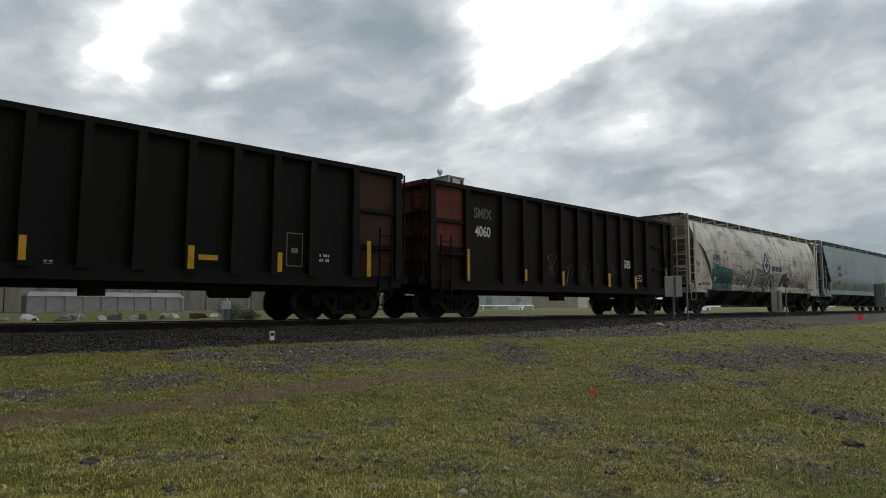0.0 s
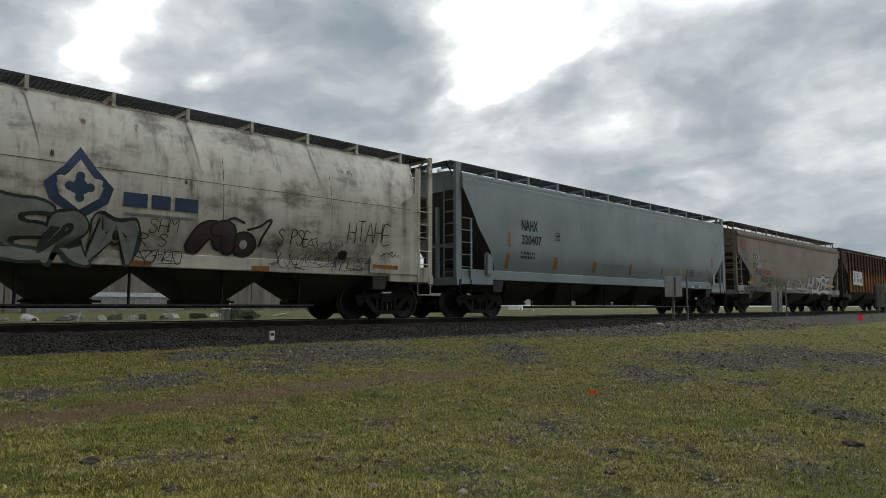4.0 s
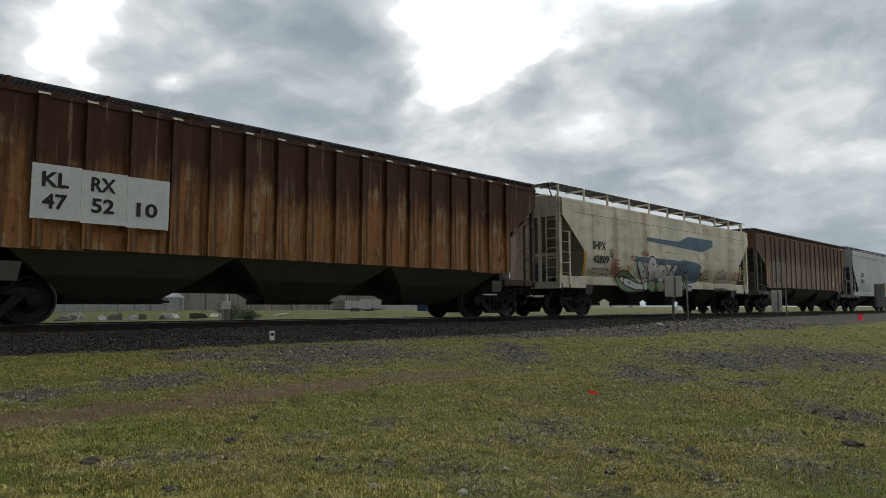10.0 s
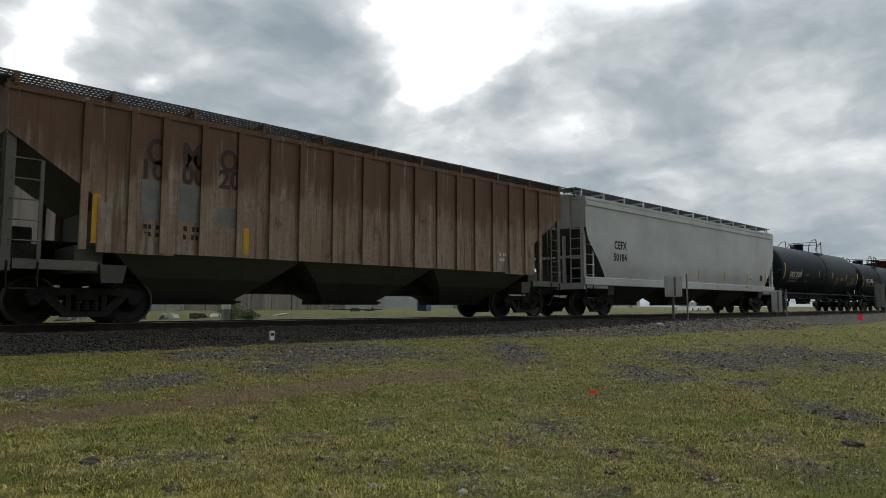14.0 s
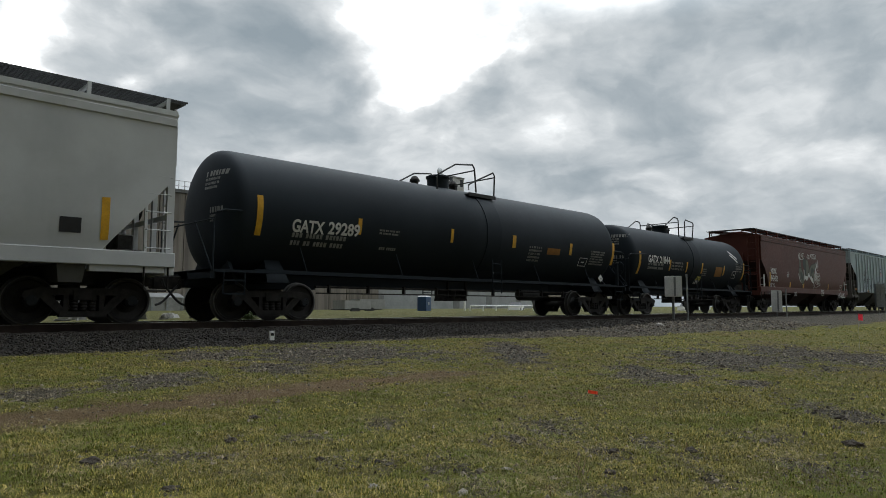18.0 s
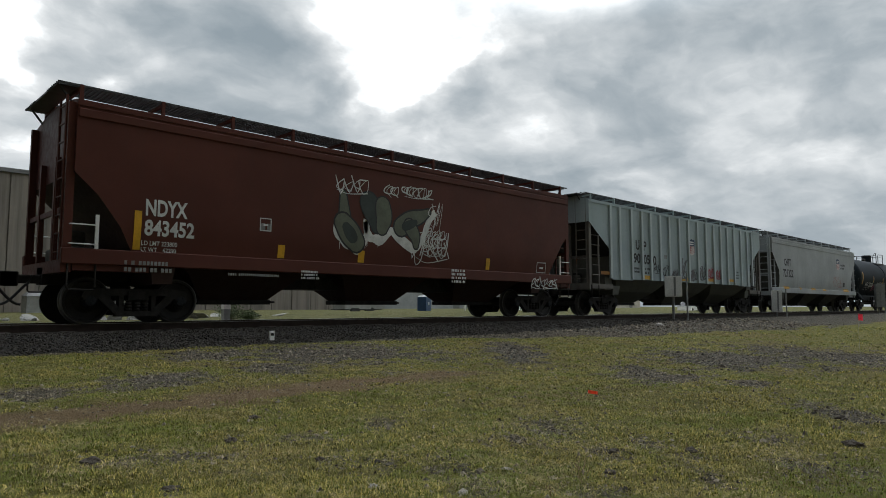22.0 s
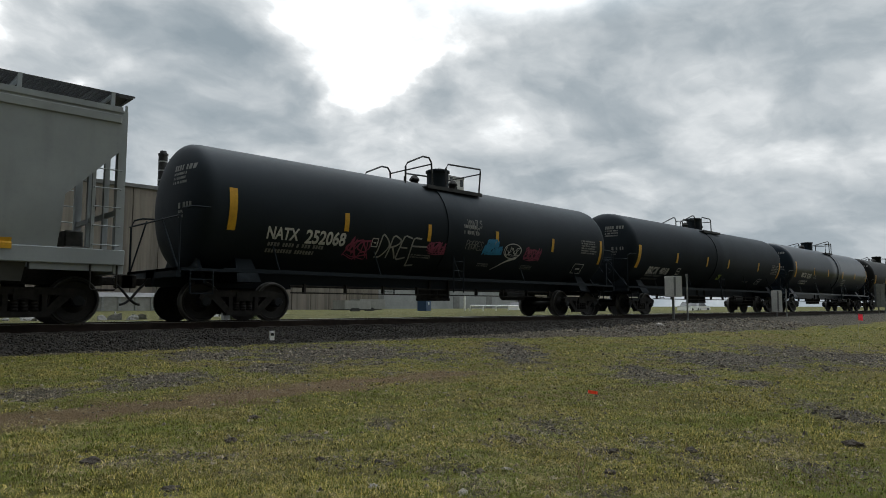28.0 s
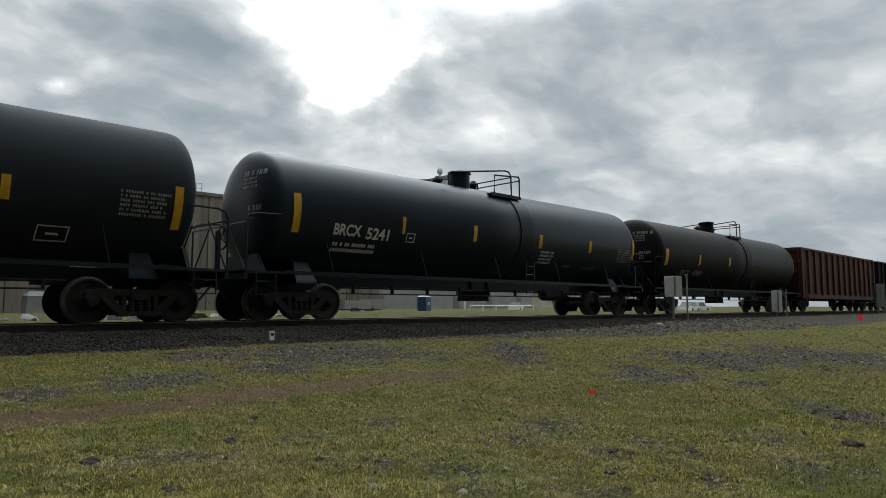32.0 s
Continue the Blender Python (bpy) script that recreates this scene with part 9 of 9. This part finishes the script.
def scatter_straw():
    """Dead stalks lying over the turf in loose mats."""
    rng = np.random.default_rng(21)
    vs, fs, base = [], [], 0
    for lo, hi, count, size in ((2.0, 3.6, 24000, 0.85), (3.6, 6.0, 24000, 1.1), (6.0, 10.0, 14000, 1.5)):
        x, y = spread(rng, lo, hi, count)
        mat = np.sin(x * 3.3 + 1.9 * np.sin(y * 2.3)) * np.sin(y * 4.1 + 1.4 * np.sin(x * 1.7)) + 0.5 * np.sin(x * 7.9 + y * 6.1)
        bare = FIELD.read(FIELD.bare, x, y)
        keep = rng.random(len(x)) < np.clip(0.32 + 0.45 * mat, 0.05, 0.95) * (1 - 0.55 * bare)
        x, y = x[keep], y[keep]
        m = len(x)
        z = FIELD.read(FIELD.high, x, y)
        l = rng.uniform(0.015, 0.055, m) * size ** 0.6
        w = rng.uniform(0.0007, 0.0016, m) * size
        a = rng.uniform(0, 6.283, m)
        bend = a + rng.normal(0, 0.45, m)
        dx, dy, ex, ey = np.cos(a) * l, np.sin(a) * l, np.cos(bend) * l, np.sin(bend) * l
        nx, ny = -np.sin(a) * w, np.cos(a) * w
        h0, h1, h2 = rng.uniform(0.002, 0.010, m), rng.uniform(0.006, 0.020, m), rng.uniform(0.002, 0.024, m)
        p = [(x - dx - nx, y - dy - ny, z + h0), (x - dx + nx, y - dy + ny, z + h0), (x + nx, y + ny, z + h1), (x - nx, y - ny, z + h1), (x + ex, y + ey, z + h2)]
        vs.append(np.stack([np.stack(q, 1) for q in p], 1).reshape(-1, 3))
        k = base + np.arange(m) * 5
        fs.append(np.stack([k, k + 1, k + 2, k, k + 2, k + 3, k + 3, k + 2, k + 4], 1).reshape(-1, 3))
        base += m * 5
    me = mesh_of("dry_straw", np.concatenate(vs), np.concatenate(fs), straw_material())
    tagged(new("dry_straw", me), "loose mats of pale dead grass stalks", "straw", kind="stuff")


OCTA = np.array([(1, 0, 0), (-1, 0, 0), (0, 1, 0), (0, -1, 0), (0, 0, 1), (0, 0, -1)], float)
OCTA_F = np.array([(0, 2, 4), (2, 1, 4), (1, 3, 4), (3, 0, 4), (2, 0, 5), (1, 2, 5), (3, 1, 5), (0, 3, 5)])


def stones(name, spots, mat, label):
    """Many small angular stones in one mesh; spots: x, y, z, radius."""
    rng = np.random.default_rng(len(spots))
    n = len(spots)
    p = np.array(spots)
    shape = OCTA[None] * rng.uniform(0.6, 1.25, (n, 6, 1)) * p[:, None, 3:4]
    shape[:, :, 2] *= 0.75
    shape += rng.normal(0, 0.18, (n, 6, 3)) * p[:, None, 3:4]
    a = rng.uniform(0, 6.283, n)
    c, s = np.cos(a)[:, None], np.sin(a)[:, None]
    x = shape[:, :, 0] * c - shape[:, :, 1] * s + p[:, None, 0]
    y = shape[:, :, 0] * s + shape[:, :, 1] * c + p[:, None, 1]
    z = shape[:, :, 2] + p[:, None, 2]
    verts = np.stack([x, y, z], 2).reshape(-1, 3)
    faces = (OCTA_F[None] + (np.arange(n) * 6)[:, None, None]).reshape(-1, 3)
    me = bpy.data.meshes.new(name)
    me.from_pydata(verts.tolist(), [], faces.tolist())
    me.materials.append(mat)
    return tagged(new(name, me), label, "gravel", kind="stuff")


def scatter_gravel():
    rng = np.random.default_rng(9)
    spots = []
    for lo, hi, count, r0, r1, base in ((2.0, 4.5, 60000, 0.002, 0.008, 0.04), (4.5, 9.0, 70000, 0.003, 0.012, 0.04), (9.0, 19.0, 60000, 0.006, 0.022, 0.02), (19.0, 32.0, 16000, 0.018, 0.05, 0.01)):
        x, y = spread(rng, lo, hi, count)
        keep = rng.random(len(x)) < FIELD.read(FIELD.bare, x, y) ** 1.5 + base
        x, y = x[keep], y[keep]
        r = rng.uniform(r0, r1, len(x)) * np.where(rng.random(len(x)) < 0.05, 2.0, 1.0)
        spots += np.stack([x, y, FIELD.read(FIELD.high, x, y) + r * 0.2, r], 1).tolist()
    for lo, hi, count, r0, r1 in ((2.0, 5.0, 9000, 0.007, 0.024), (5.0, 10.0, 12000, 0.010, 0.030), (10.0, 19.0, 9000, 0.014, 0.040)):
        x, y = spread(rng, lo, hi, count)
        keep = rng.random(len(x)) < 0.03 + 0.55 * FIELD.read(FIELD.bare, x, y) ** 1.6
        x, y = x[keep], y[keep]
        r = rng.uniform(r0, r1, len(x))
        spots += np.stack([x, y, FIELD.read(FIELD.high, x, y), r], 1).tolist()
    stones("gravel", spots, stone_material("gravel_stone", (0.028, 0.023, 0.018), (0.30, 0.255, 0.197)), "loose grey gravel scattered over bare soil")


def scatter_ballast():
    rng = np.random.default_rng(12)
    spots = []
    for _ in range(42000):
        x = 1.0 + 44.0 * rng.random() ** 1.5
        dy = rng.uniform(-3.5, -0.9)
        y = TRACK_Y + dy
        g = ground_height(x, y) - 0.05
        k = float(np.interp(dy, (-3.35, -2.75, -2.0, -1.35, 0.0), (0.0, 0.45, 0.95, 1.0, 0.9)))
        z = g + (BED_TOP - g) * k + 0.035 * noise.noise((x * 1.3, dy * 1.3, 7.0)) * (0.3 if abs(dy) < 1.5 else 1.0)
        spots.append((x, y, z + 0.008, rng.uniform(0.012, 0.034)))
    stones("ballast_stones", spots, stone_material("ballast_stone", (0.010, 0.0084, 0.007), (0.072, 0.062, 0.051)), "dark crushed ballast stones along the track")


scatter_grass()
scatter_straw()
scatter_gravel()
scatter_ballast()


# ---------- what moves ----------
def motions():
    times = [t for t, s in TRAVEL]
    for car, s in CARS:
        walk(car, [(t, pose(s + travel(t), TRACK_Y, 0)) for t in times])
    # wheels roll without slipping; all wheelsets of one kind turn alike
    spin = [k / 15 for k in range(481)]
    for s in (-1, 1):
        lead = WHEELSETS[s][0]
        rows = []
        for t in spin:
            a = (travel(t) - travel(0)) / 0.457
            rows.append((t, Matrix.LocRotScale((s * 0.89, 0, 0.457), Euler((0, a, 0)), None)))
        walk(lead, rows)
        for w in WHEELSETS[s][1:]:
            w.rotation_mode = "QUATERNION"
            w.animation_data_create()
            w.animation_data.action = lead.animation_data.action
            w.animation_data.action_slot = lead.animation_data.action_slot
    walk(clouds, [(0.0, pose(72.0, -84.0, 0)), (32.0, pose(-72.0, 84.0, 0))])


for ob in list(TRUCKS.values()):
    bpy.data.objects.remove(ob)
motions()
